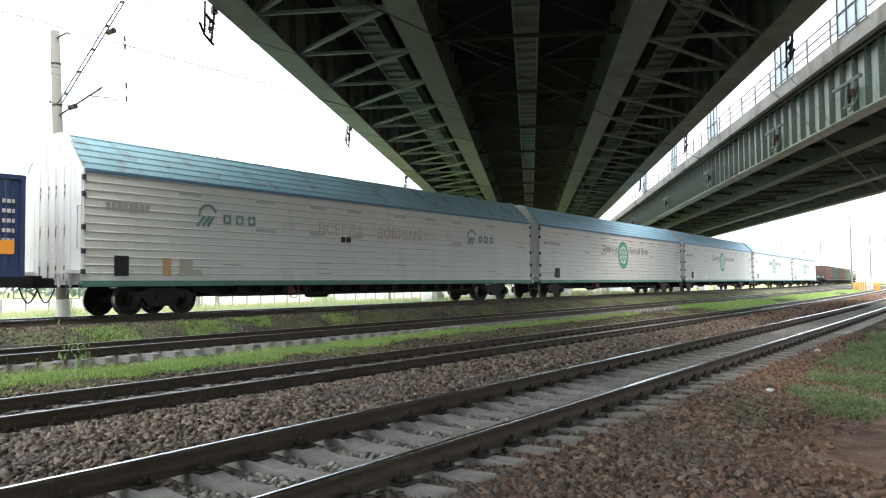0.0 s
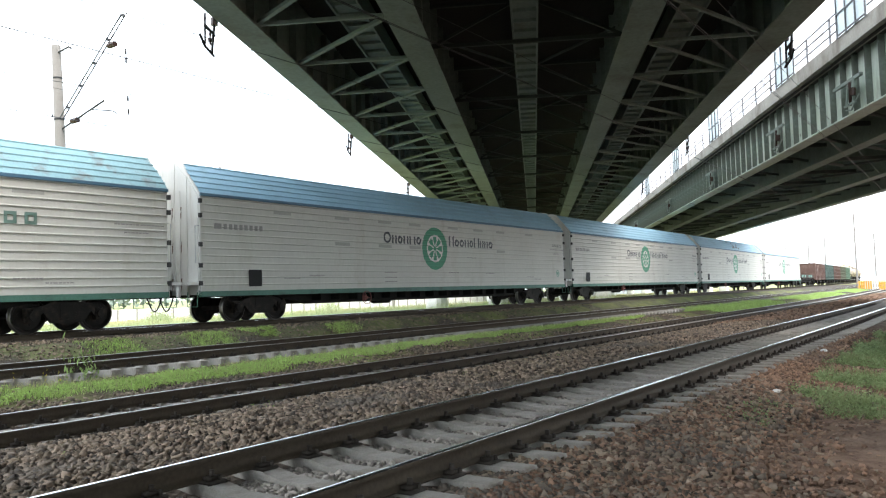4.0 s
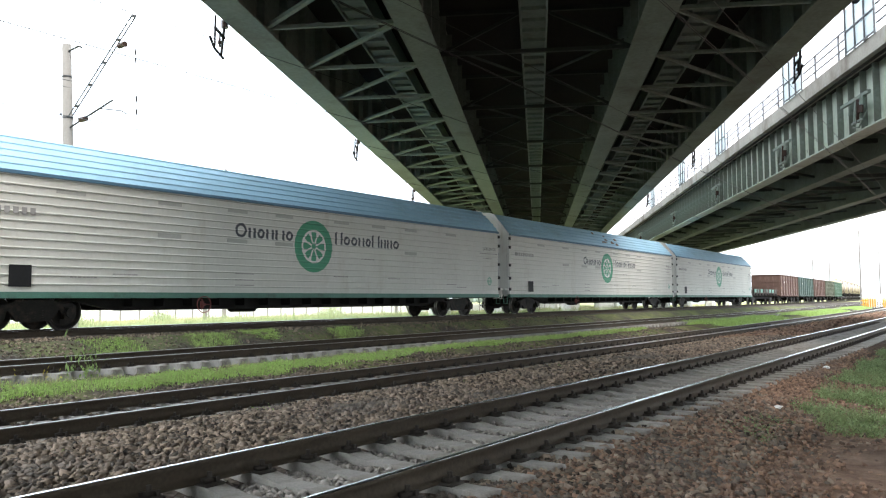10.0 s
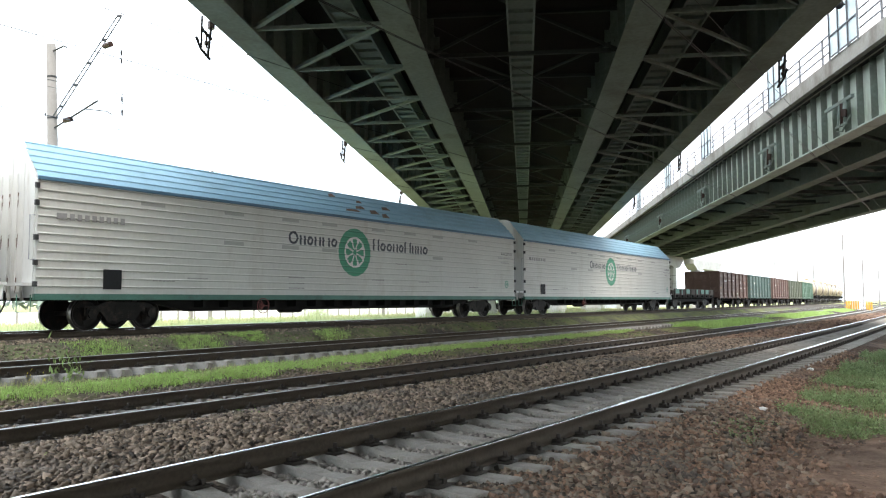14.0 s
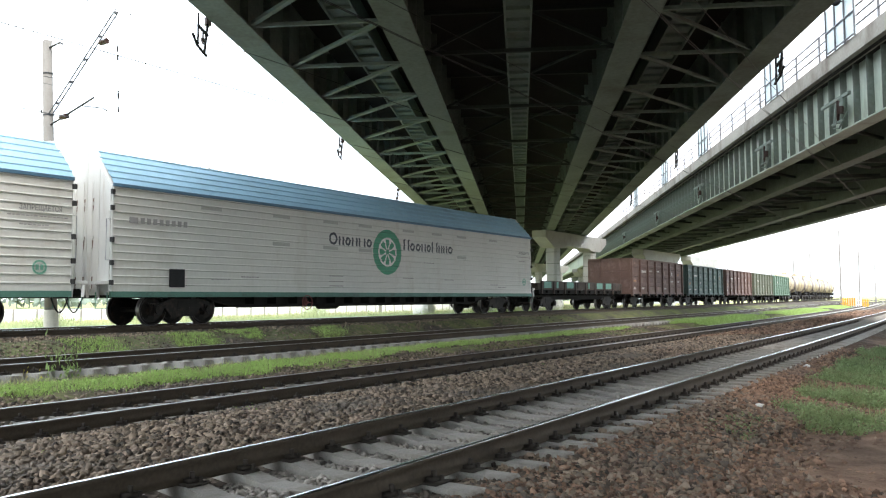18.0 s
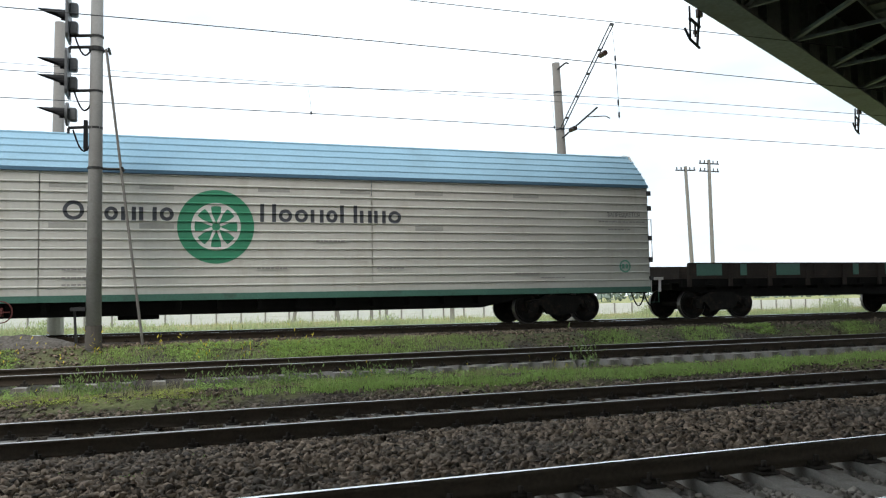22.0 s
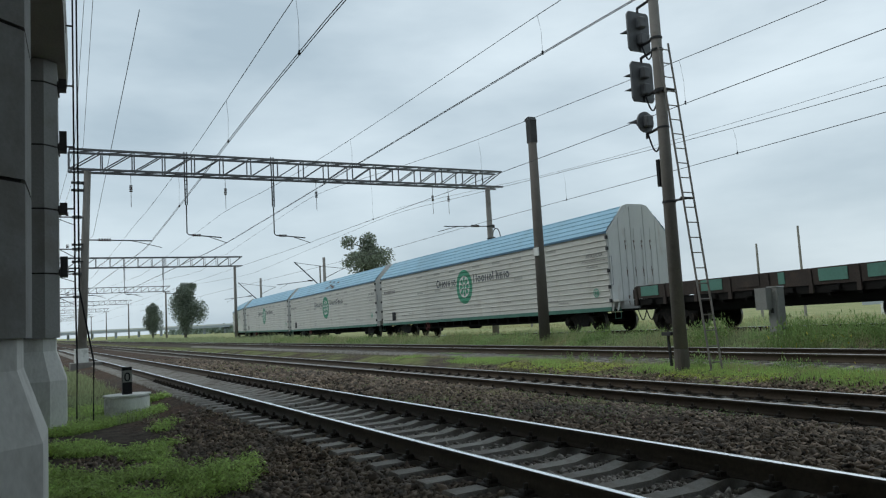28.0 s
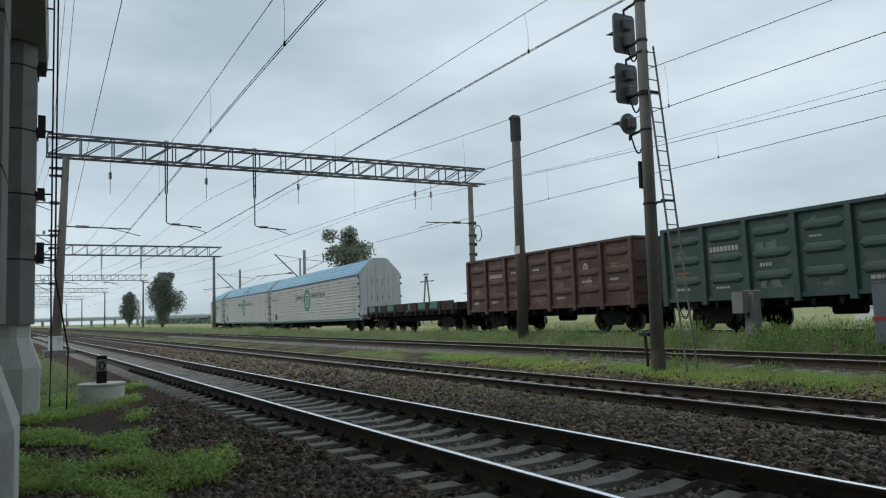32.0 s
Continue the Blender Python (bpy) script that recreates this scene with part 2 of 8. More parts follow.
    "dry": mat("dry meadow stalks", (0.44, 0.42, 0.23), 0.7, 0, 0.15, 1.0, 20, 0, per_island=0.3, spec=0.15, thin=0.4),
    "yellow": mat("yellow blossom", (0.6, 0.5, 0.04), 0.6, 0, 0.1, 1, 10, 0),
    "leaf": mat("poplar foliage", (0.2, 0.23, 0.17), 0.6, 0, 0.2, 0.6, 8, 0, per_island=0.4, spec=0.15, thin=0.3),
    "bark": mat("grey bark", (0.1, 0.085, 0.07), 0.9, 0, 0.3, 3, 20, 0.3),
    "far_green": mat("distant woods", (0.16, 0.2, 0.16), 0.9, 0, 0.3, 0.05, 0.6, 0, per_island=0.3),
    "far_wall": mat("distant grey wall", (0.66, 0.66, 0.64), 0.9, 0, 0.1, 0.2, 3, 0),
    # distance haze is painted into this bluish grey
    "far_grey": mat("hazy distant building", (0.4, 0.43, 0.46), 0.9, 0, 0.06, 0.1, 1, 0),
    "panel": mat("translucent barrier sheet", (0.5, 0.58, 0.6), 0.35, 0, 0.1, 1, 10, 0),
    "hydrant": mat("yellow fence paint", (0.7, 0.33, 0.04), 0.6, 0, 0.1, 1, 10, 0),
    "rail_dull": mat("worn siding rail head", (0.5, 0.48, 0.46), 0.32, 0.9, 0.1, 4, 60, 0.05, stretch=(0.1, 1, 1)),
    "gravel": mat("small grey gravel", (0.31, 0.282, 0.25), 0.92, 0, 0.2, 4, 40, 0.3, per_island=0.45),
    "tall_grass": mat("olive tall grass", (0.4, 0.46, 0.25), 0.6, 0, 0.15, 1.0, 20, 0, (0.34, 0.32, 0.18), 0.4, 0.5, per_island=0.3, spec=0.1, thin=0.4),
    "mast": mat("pale grey mast concrete", (0.31, 0.305, 0.29), 0.9, 0, 0.15, 1.5, 30, 0.3, (0.2, 0.18, 0.155), 0.35, 1.5),
    # stained foot concrete, paler because open-sky light is painted into it
    "foot": mat("sky-lit pier foot concrete", (0.62, 0.62, 0.58), 0.9, 0, 0.15, 1.0, 25, 0.3, (0.33, 0.31, 0.28), 0.4, 1.3, stretch=(1, 1, 0.5)),
    "turf_leaf": mat("grey green turf leaves", (0.31, 0.44, 0.18), 0.6, 0, 0.15, 1.0, 20, 0, (0.3, 0.36, 0.15), 0.35, 0.6, per_island=0.3, spec=0.15, thin=0.5),
    "dark_gravel": mat("grey gravel heap", (0.19, 0.175, 0.155), 0.95, 0, 0.5, 9, 30, 1.0, (0.08, 0.072, 0.062), 0.6, 14, bump_dist=0.05),
    "pole_dark": mat("dark weathered pole concrete", (0.125, 0.112, 0.098), 0.9, 0, 0.2, 1.5, 30, 0.3, (0.075, 0.065, 0.055), 0.35, 1.5),
    "moss": mat("yellow green moss turf", (0.5, 0.56, 0.16), 0.8, 0, 0.2, 1.0, 20, 0, (0.24, 0.2, 0.1), 0.4, 0.7, per_island=0.3, spec=0.1, thin=0.3),
    # cross frames between the girders: shade painted into a darker steel
    "frame_dark": mat("shaded bracing steel", (0.045, 0.052, 0.047), 0.7, 0.0, 0.3, 0.6, 9, 0.1),
    # outer web of the second overpass: sky light painted in as paler green
    "web": mat("sky-lit bridge web steel", (0.52, 0.6, 0.53), 0.55, 0.0, 0.2, 0.5, 9, 0.1, (0.2, 0.19, 0.16), 0.3, 0.7, stretch=(1, 1, 0.3)),
    "edge_beam": mat("stained edge concrete", (0.36, 0.34, 0.3), 0.9, 0, 0.2, 0.8, 20, 0.3, (0.14, 0.11, 0.085), 0.5, 0.6, stretch=(1, 1, 0.5)),
    "portal_steel": mat("grey portal steel", (0.12, 0.12, 0.125), 0.6, 0.3, 0.2, 1, 20, 0.1),
    "rust_patch": mat("rust stained sheet", (0.16, 0.11, 0.085), 0.8, 0, 0.3, 2, 20, 0.1, (0.12, 0.07, 0.045), 0.6, 1.2),
    "brown_pale": mat("pale worn red paint", (0.24, 0.15, 0.125), 0.7, 0, 0.25, 3, 30, 0.1, (0.12, 0.07, 0.055), 0.5, 4),
    "green_pale": mat("pale worn green paint", (0.16, 0.19, 0.16), 0.7, 0, 0.25, 3, 30, 0.1, (0.07, 0.1, 0.085), 0.5, 4),
    "brake_red": mat("faded red brake wheel", (0.13, 0.035, 0.03), 0.6, 0, 0.2, 4, 20, 0.05),
    "dusty_white": mat("worn white stencil", (0.5, 0.47, 0.43), 0.7, 0, 0.2, 3, 30, 0, (0.16, 0.1, 0.08), 0.45, 6),
    "dusty_orange": mat("worn orange stencil", (0.4, 0.2, 0.08), 0.7, 0, 0.2, 3, 30, 0),
    # foliage lightened to carry the haze of distance in its colour
    "far_leaf": mat("hazy distant foliage", (0.2, 0.235, 0.185), 0.8, 0, 0.2, 0.4, 8, 0, per_island=0.3, spec=0.1, thin=0.3),
    "signal_grey": mat("grey signal enamel", (0.14, 0.145, 0.15), 0.5, 0, 0.15, 4, 20, 0.05, (0.06, 0.06, 0.06), 0.3, 3),
    "mast_dark": mat("weathered mast concrete", (0.2, 0.186, 0.166), 0.9, 0, 0.2, 1.5, 30, 0.3, (0.1, 0.088, 0.075), 0.35, 1.5),
    "vent": mat("greyed vent cover", (0.36, 0.36, 0.33), 0.6, 0, 0.1, 2, 14, 0.05),
    "mark_dark": mat("dark stencil paint", (0.13, 0.13, 0.13), 0.6, 0, 0.2, 2, 20, 0.0),
    "emblem_pale": mat("faded emblem green", (0.13, 0.33, 0.24), 0.6, 0, 0.15, 2, 20, 0.0),
    # stained column concrete of the near piers, darkened to hold the overpass shade
    "pier_shaded": mat("shaded pier concrete", (0.25, 0.25, 0.24), 0.9, 0, 0.14, 0.6, 25, 0.3, (0.17, 0.155, 0.135), 0.35, 0.9),
    "turf_dull": mat("dull grey green turf", (0.23, 0.31, 0.15), 0.6, 0, 0.2, 1.0, 20, 0, (0.26, 0.27, 0.14), 0.4, 0.8, per_island=0.4, spec=0.15, thin=0.45),
    "creeper": mat("fresh creeping leaves", (0.46, 0.6, 0.2), 0.6, 0, 0.15, 1.0, 20, 0, (0.3, 0.38, 0.13), 0.35, 0.9, per_island=0.4, spec=0.15, thin=0.5),
    "bag": mat("pale litter", (0.7, 0.7, 0.68), 0.7, 0, 0.1, 5, 30, 0),
}


# ---------------------------------------------------------------- small mesh tools
def box(bm, x0, x1, y0, y1, z0, z1):
    v = [bm.verts.new((x, y, z)) for z in (z0, z1) for y in (y0, y1) for x in (x0, x1)]
    for f in ((0, 2, 3, 1), (4, 5, 7, 6), (0, 1, 5, 4), (2, 6, 7, 3), (0, 4, 6, 2), (1, 3, 7, 5)):
        bm.faces.new([v[i] for i in f])


def slab(bm, poly, depth, axis="y", at=0.0):
    """A flat polygon pushed through by depth along an axis; poly holds the other two coordinates."""
    put = {"x": lambda a, b, d: (d, a, b), "y": lambda a, b, d: (a, d, b), "z": lambda a, b, d: (a, b, d)}[axis]
    lo = [bm.verts.new(put(a, b, at)) for a, b in poly]
    hi = [bm.verts.new(put(a, b, at + depth)) for a, b in poly]
    bm.faces.new(lo[::-1]), bm.faces.new(hi)
    for i in range(len(poly)):
        j = (i + 1) % len(poly)
        bm.faces.new((lo[i], lo[j], hi[j], hi[i]))


def bar(bm, a, b, w, h=None):
    """A straight square bar between two points."""
    a, b, h = Vector(a), Vector(b), h or w
    d = (b - a).normalized()
    s = d.cross(Vector((0, 0, 1)))
    s = s.normalized() if s.length > 1e-3 else Vector((1, 0, 0))
    u = s.cross(d)
    v = [bm.verts.new(p + s * (w / 2 * i) + u * (h / 2 * j)) for p in (a, b) for i, j in ((-1, -1), (1, -1), (1, 1), (-1, 1))]
    for f in ((3, 2, 1, 0), (4, 5, 6, 7), (0, 1, 5, 4), (1, 2, 6, 5), (2, 3, 7, 6), (3, 0, 4, 7)):
        bm.faces.new([v[i] for i in f])


def tube(bm, pts, radii, seg=8, caps=True):
    """A round rod through points, with a radius at each."""
    pts = [Vector(p) for p in pts]
    radii = radii if isinstance(radii, (list, tuple)) else [radii] * len(pts)
    rings = []
    for i, p in enumerate(pts):
        d = (pts[min(i + 1, len(pts) - 1)] - pts[max(i - 1, 0)]).normalized()
        s = d.cross(Vector((0, 0, 1)))
        s = s.normalized() if s.length > 1e-3 else Vector((1, 0, 0))
        u = d.cross(s)
        rings.append([bm.verts.new(p + (s * math.cos(k * 2 * math.pi / seg) + u * math.sin(k * 2 * math.pi / seg)) * radii[i]) for k in range(seg)])
    for r, q in zip(rings, rings[1:]):
        for k in range(seg):
            bm.faces.new((r[k], r[(k + 1) % seg], q[(k + 1) % seg], q[k]))
    if caps:
        bm.faces.new(rings[0][::-1]), bm.faces.new(rings[-1])


def mesh_of(bm, name, material, smooth=False):
    bmesh.ops.recalc_face_normals(bm, faces=bm.faces)
    me = bpy.data.meshes.new(name)
    bm.to_mesh(me)
    bm.free()
    if material:
        me.materials.append(material)
    if smooth:
        me.polygons.foreach_set("use_smooth", [True] * len(me.polygons))
    return me


def part(name, bm, material, parent, label="", smooth=False, at=None):
    """One mesh object under a thing or a part; bm is a bmesh, or a mesh to share."""
    me = bm if isinstance(bm, bpy.types.Mesh) else mesh_of(bm, name, material, smooth)
    ob = new(name, me)
    ob.parent = parent
    if at is not None:
        ob.matrix_basis = at
    if label:
        ob["label"] = label
    return ob


def thing(name, label, category, group="", kind="", at=None):
    ob = tagged(new(name), label, category, group, kind)
    if at is not None:
        ob.matrix_basis = at
    return ob


def soup(name, verts, faces, material, parent=None, smooth=False):
    """One mesh from arrays, for what nobody could count."""
    me = bpy.data.meshes.new(name)
    verts, faces = np.asarray(verts, np.float32), np.asarray(faces, np.int32)
    k = faces.shape[1]
    me.vertices.add(len(verts)), me.loops.add(faces.size), me.polygons.add(len(faces))
    me.vertices.foreach_set("co", verts.ravel())
    me.loops.foreach_set("vertex_index", faces.ravel())
    me.polygons.foreach_set("loop_start", np.arange(len(faces), dtype=np.int32) * k)
    if smooth:
        me.polygons.foreach_set("use_smooth", np.ones(len(faces), bool))
    me.materials.append(material)
    me.update(calc_edges=True)
    ob = new(name, me)
    ob.parent = parent
    return ob


def BM():
    return bmesh.new()


# ---------------------------------------------------------------- the lie of the land
# Tracks run along x. Height 0 is the head of the nearest track.
TRACKS = {"a": (4.49, 0.0), "b": (10.4, -0.21), "c": (15.9, 0.08), "d": (21.2, 0.51)}
HALF = 0.795


def drift(key, x):
    """How far a track's line swings away from straight."""
    y = 0.0002 * max(0.0, x - 20) ** 2
    if key == "d":
        u = max(x, -190.0)
        y += 0.00036 * min(0.0, u - 30) ** 2 + 0.0021 * min(0.0, u + 95) ** 2 + 0.55 * min(0.0, x + 190) * -1
    return y


def grade(key, x):
    """The train's track falls gently to the level of the others beyond the signals."""
    return 0.00925 * max(-65.0, min(0.0, x + 5)) if key == "d" else 0.0


PROFILE = [(-900, -0.3), (-60, -0.4), (-8, -0.42), (1.6, -0.42), (2.4, -0.37), (2.9, -0.29), (3.2, -0.235), (3.7, -0.255), (3.95, -0.285), (5.05, -0.285), (5.3, -0.27), (5.6, -0.24), (5.95, -0.2), (7.2, -0.21), (8.5, -0.3), (9.1, -0.38), (9.5, -0.46), (11.3, -0.46),
           (12.0, -0.45), (12.7, -0.33), (13.3, -0.23), (14.1, -0.235), (14.45, -0.265), (15.1, -0.25), (17.2, -0.2), (17.6, 0.08), (18.15, 0.33), (19.8, 0.345), (22.6, 0.345), (23.4, 0.05), (25.5, -0.1), (38, -0.15), (60, -0.7), (100, -1.5), (2500, -1.5)]


def swing(py, x):
    """How far the ground's own lines follow the tracks sideways."""
    return drift("a", x) + min(1.0, max(0.0, (py - 17.3) / 2.2)) * (drift("d", x) - drift("a", x))


def ground_z(x, y):
    py = y - drift("a", x)
    for _ in range(6):
        py = y - swing(py, x)
    for (a, za), (b, zb) in zip(PROFILE, PROFILE[1:]):
        if py <= b:
            fall = min(1.0, max(0.0, (py - 17.3) / 2.2)) * min(1.0, max(0.0, (25.5 - py) / 2.0))
            return za + (zb - za) * (py - a) / (b - a) + fall * grade("d", x)
    return 0.0


# ---------------------------------------------------------------- ground
def ground_material():
    m = bpy.data.materials.new("ballast soil and turf")
    m.use_nodes = True
    n, l = m.node_tree.nodes, m.node_tree.links
    b = n["Principled BSDF"]
    b.inputs["Roughness"].default_value, b.inputs["Specular IOR Level"].default_value = 0.95, 0.05
    tc = n.new("ShaderNodeTexCoord")
    sep = n.new("ShaderNodeSeparateXYZ")
    l.new(tc.outputs["Object"], sep.inputs[0])

    def noise_at(scale, detail=6, rough=0.6):
        t = n.new("ShaderNodeTexNoise")
        t.inputs["Scale"].default_value, t.inputs["Detail"].default_value, t.inputs["Roughness"].default_value = scale, detail, rough
        l.new(tc.outputs["Object"], t.inputs["Vector"])
        return t.outputs[0]

    def ramp(src, lo, hi, a=0.0, b_=1.0):
        r = n.new("ShaderNodeMapRange")
        r.inputs[1].default_value, r.inputs[2].default_value, r.inputs[3].default_value, r.inputs[4].default_value = lo, hi, a, b_
        l.new(src, r.inputs[0])
        return r.outputs[0]

    def op(kind, a, b_):
        o = n.new("ShaderNodeMath")
        o.operation = kind
        for i, v in enumerate((a, b_)):
            if isinstance(v, (int, float)):
                o.inputs[i].default_value = v
            else:
                l.new(v, o.inputs[i])
        return o.outputs[0]

    def mix(fac, a, b_):
        o = n.new("ShaderNodeMixRGB")
        l.new(fac, o.inputs[0])
        for i, v in enumerate((a, b_)):
            if isinstance(v, tuple):
                o.inputs[i + 1].default_value = (*v, 1)
            else:
                l.new(v, o.inputs[i + 1])
        return o.outputs[0]

    y = op("ADD", sep.outputs[1], ramp(noise_at(0.5, 4), 0.3, 0.7, -0.7, 0.7))
    cell = n.new("ShaderNodeTexVoronoi")
    cell.inputs["Scale"].default_value = 17
    l.new(tc.outputs["Object"], cell.inputs["Vector"])
    shade = ramp(cell.outputs["Color"], 0.0, 1.0)
    gravel = mix(shade, (0.032, 0.026, 0.022), (0.15, 0.122, 0.1))
    rust = mix(shade, (0.036, 0.024, 0.018), (0.15, 0.1, 0.075))
    gravel = mix(ramp(noise_at(0.25), 0.45, 0.6), gravel, rust)
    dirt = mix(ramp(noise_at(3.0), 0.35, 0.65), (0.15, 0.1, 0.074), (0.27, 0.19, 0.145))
    # second soil tone with shade mixed into it, taking over towards -x
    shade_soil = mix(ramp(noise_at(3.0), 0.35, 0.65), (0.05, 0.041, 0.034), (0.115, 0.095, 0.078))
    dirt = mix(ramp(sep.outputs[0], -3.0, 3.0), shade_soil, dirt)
    fine = mix(ramp(noise_at(30), 0.3, 0.7), (0.05, 0.044, 0.038), (0.155, 0.138, 0.12))
    turf = mix(ramp(noise_at(2.0), 0.35, 0.65), (0.14, 0.18, 0.06), (0.21, 0.22, 0.1))
    meadow = mix(ramp(noise_at(0.2), 0.35, 0.65), (0.24, 0.28, 0.12), (0.4, 0.38, 0.21))
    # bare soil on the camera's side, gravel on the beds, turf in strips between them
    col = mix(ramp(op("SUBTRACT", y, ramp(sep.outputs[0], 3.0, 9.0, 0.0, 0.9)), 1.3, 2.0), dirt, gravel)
    strip1 = op("MULTIPLY", ramp(y, 12.0, 12.8), ramp(y, 14.3, 13.8))
    col = mix(op("MULTIPLY", strip1, ramp(noise_at(0.5), 0.38, 0.62)), col, turf)
    col = mix(ramp(y, 13.9, 14.5), col, fine)
    strip2 = op("MULTIPLY", ramp(y, 17.2, 17.6), ramp(y, 19.7, 19.2))
    col = mix(op("MULTIPLY", strip2, ramp(noise_at(0.5), 0.34, 0.62)), col, turf)
    col = mix(ramp(y, 23.4, 24.6), col, meadow)
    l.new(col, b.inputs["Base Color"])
    bp = n.new("ShaderNodeBump")
    bp.inputs["Strength"].default_value, bp.inputs["Distance"].default_value = 0.7, 0.04
    l.new(cell.outputs["Distance"], bp.inputs["Height"]), l.new(bp.outputs[0], b.inputs["Normal"])
    return m


def build_ground():
    xs = sorted({*np.arange(-14, 26, 0.4), *np.arange(-60, 60, 2.0), *np.arange(-400, 401, 20), -3000, -1500, -800, 800, 1500, 3000})
    ys = sorted({*(p[0] for p in PROFILE), *np.arange(-8, 26, 0.4), *np.arange(26, 80, 6), 120, 180, 250, 500, 1000})
    verts, faces = [], []
    for x in xs:
        for py in ys:
            y = py + swing(py, x)
            bed = 0.25 if 2.5 < py < 6.5 or 8.7 < py < 12.2 or 14.2 < py < 17.4 or 19.8 < py < 22.6 else 1.0
            lump = 0.05 * bed * noise.noise((x * 0.6, y * 0.6, 0)) + 0.02 * bed * noise.noise((x * 2.3, y * 2.3, 5)) if abs(x) < 80 and abs(y) < 60 else 0
            verts.append((x, y, ground_z(x, y) + lump))
    m = len(ys)
    for i in range(len(xs) - 1):
        for j in range(m - 1):
            faces.append((i * m + j, (i + 1) * m + j, (i + 1) * m + j + 1, i * m + j + 1))
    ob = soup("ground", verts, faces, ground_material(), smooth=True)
    tagged(ob, "brown gravel and soil ground with strips of turf", "ground", kind="structure")


build_ground()


# ---------------------------------------------------------------- railway tracks
def rail_profile():
    right = [(0.075, 0.0), (0.075, 0.012), (0.03, 0.028), (0.009, 0.05), (0.009, 0.125), (0.036, 0.142), (0.037, 0.164), (0.034, 0.173), (0.022, 0.178), (0.008, 0.18)]
    return [(a, b - 0.18) for a, b in right] + [(-a, b - 0.18) for a, b in right[::-1]]


def rail_mesh(key, y0, z0, xs):
    prof = rail_profile()
    verts, faces, mats = [], [], []
    k = len(prof)
    for x in xs:
        y = y0 + drift(key, x)
        verts += [(x, y + a, z0 + grade(key, x) + b) for a, b in prof]
    for i in range(len(xs) - 1):
        for j in range(k):
            faces.append((i * k + j, (i + 1) * k + j, (i + 1) * k + (j + 1) % k, i * k + (j + 1) % k))
            mats.append(1 if k // 2 - 3 <= j <= k // 2 + 1 else 0)
    return verts, faces, mats


SLEEPER_TOP = -0.185


def sleeper_mesh():
    """Prestressed concrete sleeper: high rail seats, a lower waist."""
    bm = BM()
    prev = None
    for y, z, w in ((-1.35, -0.06, 0.125), (-1.33, 0.0, 0.11), (-0.95, 0.0, 0.1), (-0.62, 0.0, 0.1), (-0.35, -0.045, 0.1), (0.35, -0.045, 0.1), (0.62, 0.0, 0.1), (0.95, 0.0, 0.1), (1.33, 0.0, 0.11), (1.35, -0.06, 0.125)):
        ring = [bm.verts.new(p) for p in ((-w - 0.03, y, -0.22), (-w, y, z), (w, y, z), (w + 0.03, y, -0.22))]
        if prev:
            for i in range(4):
                bm.faces.new((prev[i], prev[(i + 1) % 4], ring[(i + 1) % 4], ring[i]))
        else:
            bm.faces.new(ring[::-1])
        prev = ring
    bm.faces.new(prev)
    return mesh_of(bm, "sleeper", M["sleeper"])


def fastening_arrays():
    """A rail plate with two clips and bolts, as arrays."""
    bm = BM()
    box(bm, -0.09, 0.09, -0.2, 0.2, -0.004, 0.018)
    for s in (-1, 1):
        box(bm, -0.055, 0.055, s * 0.115 - 0.04, s * 0.115 + 0.04, 0.018, 0.05)
        tube(bm, [(0, s * 0.12, 0.04), (0, s * 0.12, 0.1)], 0.022, 6)
        tube(bm, [(0.05, s * 0.165, 0.0), (0.05, s * 0.165, 0.06)], 0.018, 6)
    bmesh.ops.triangulate(bm, faces=bm.faces)
    bm.verts.index_update()
    v = np.array([x.co[:] for x in bm.verts])
    f = np.array([[x.index for x in p.verts] for p in bm.faces])
    bm.free()
    return v, f


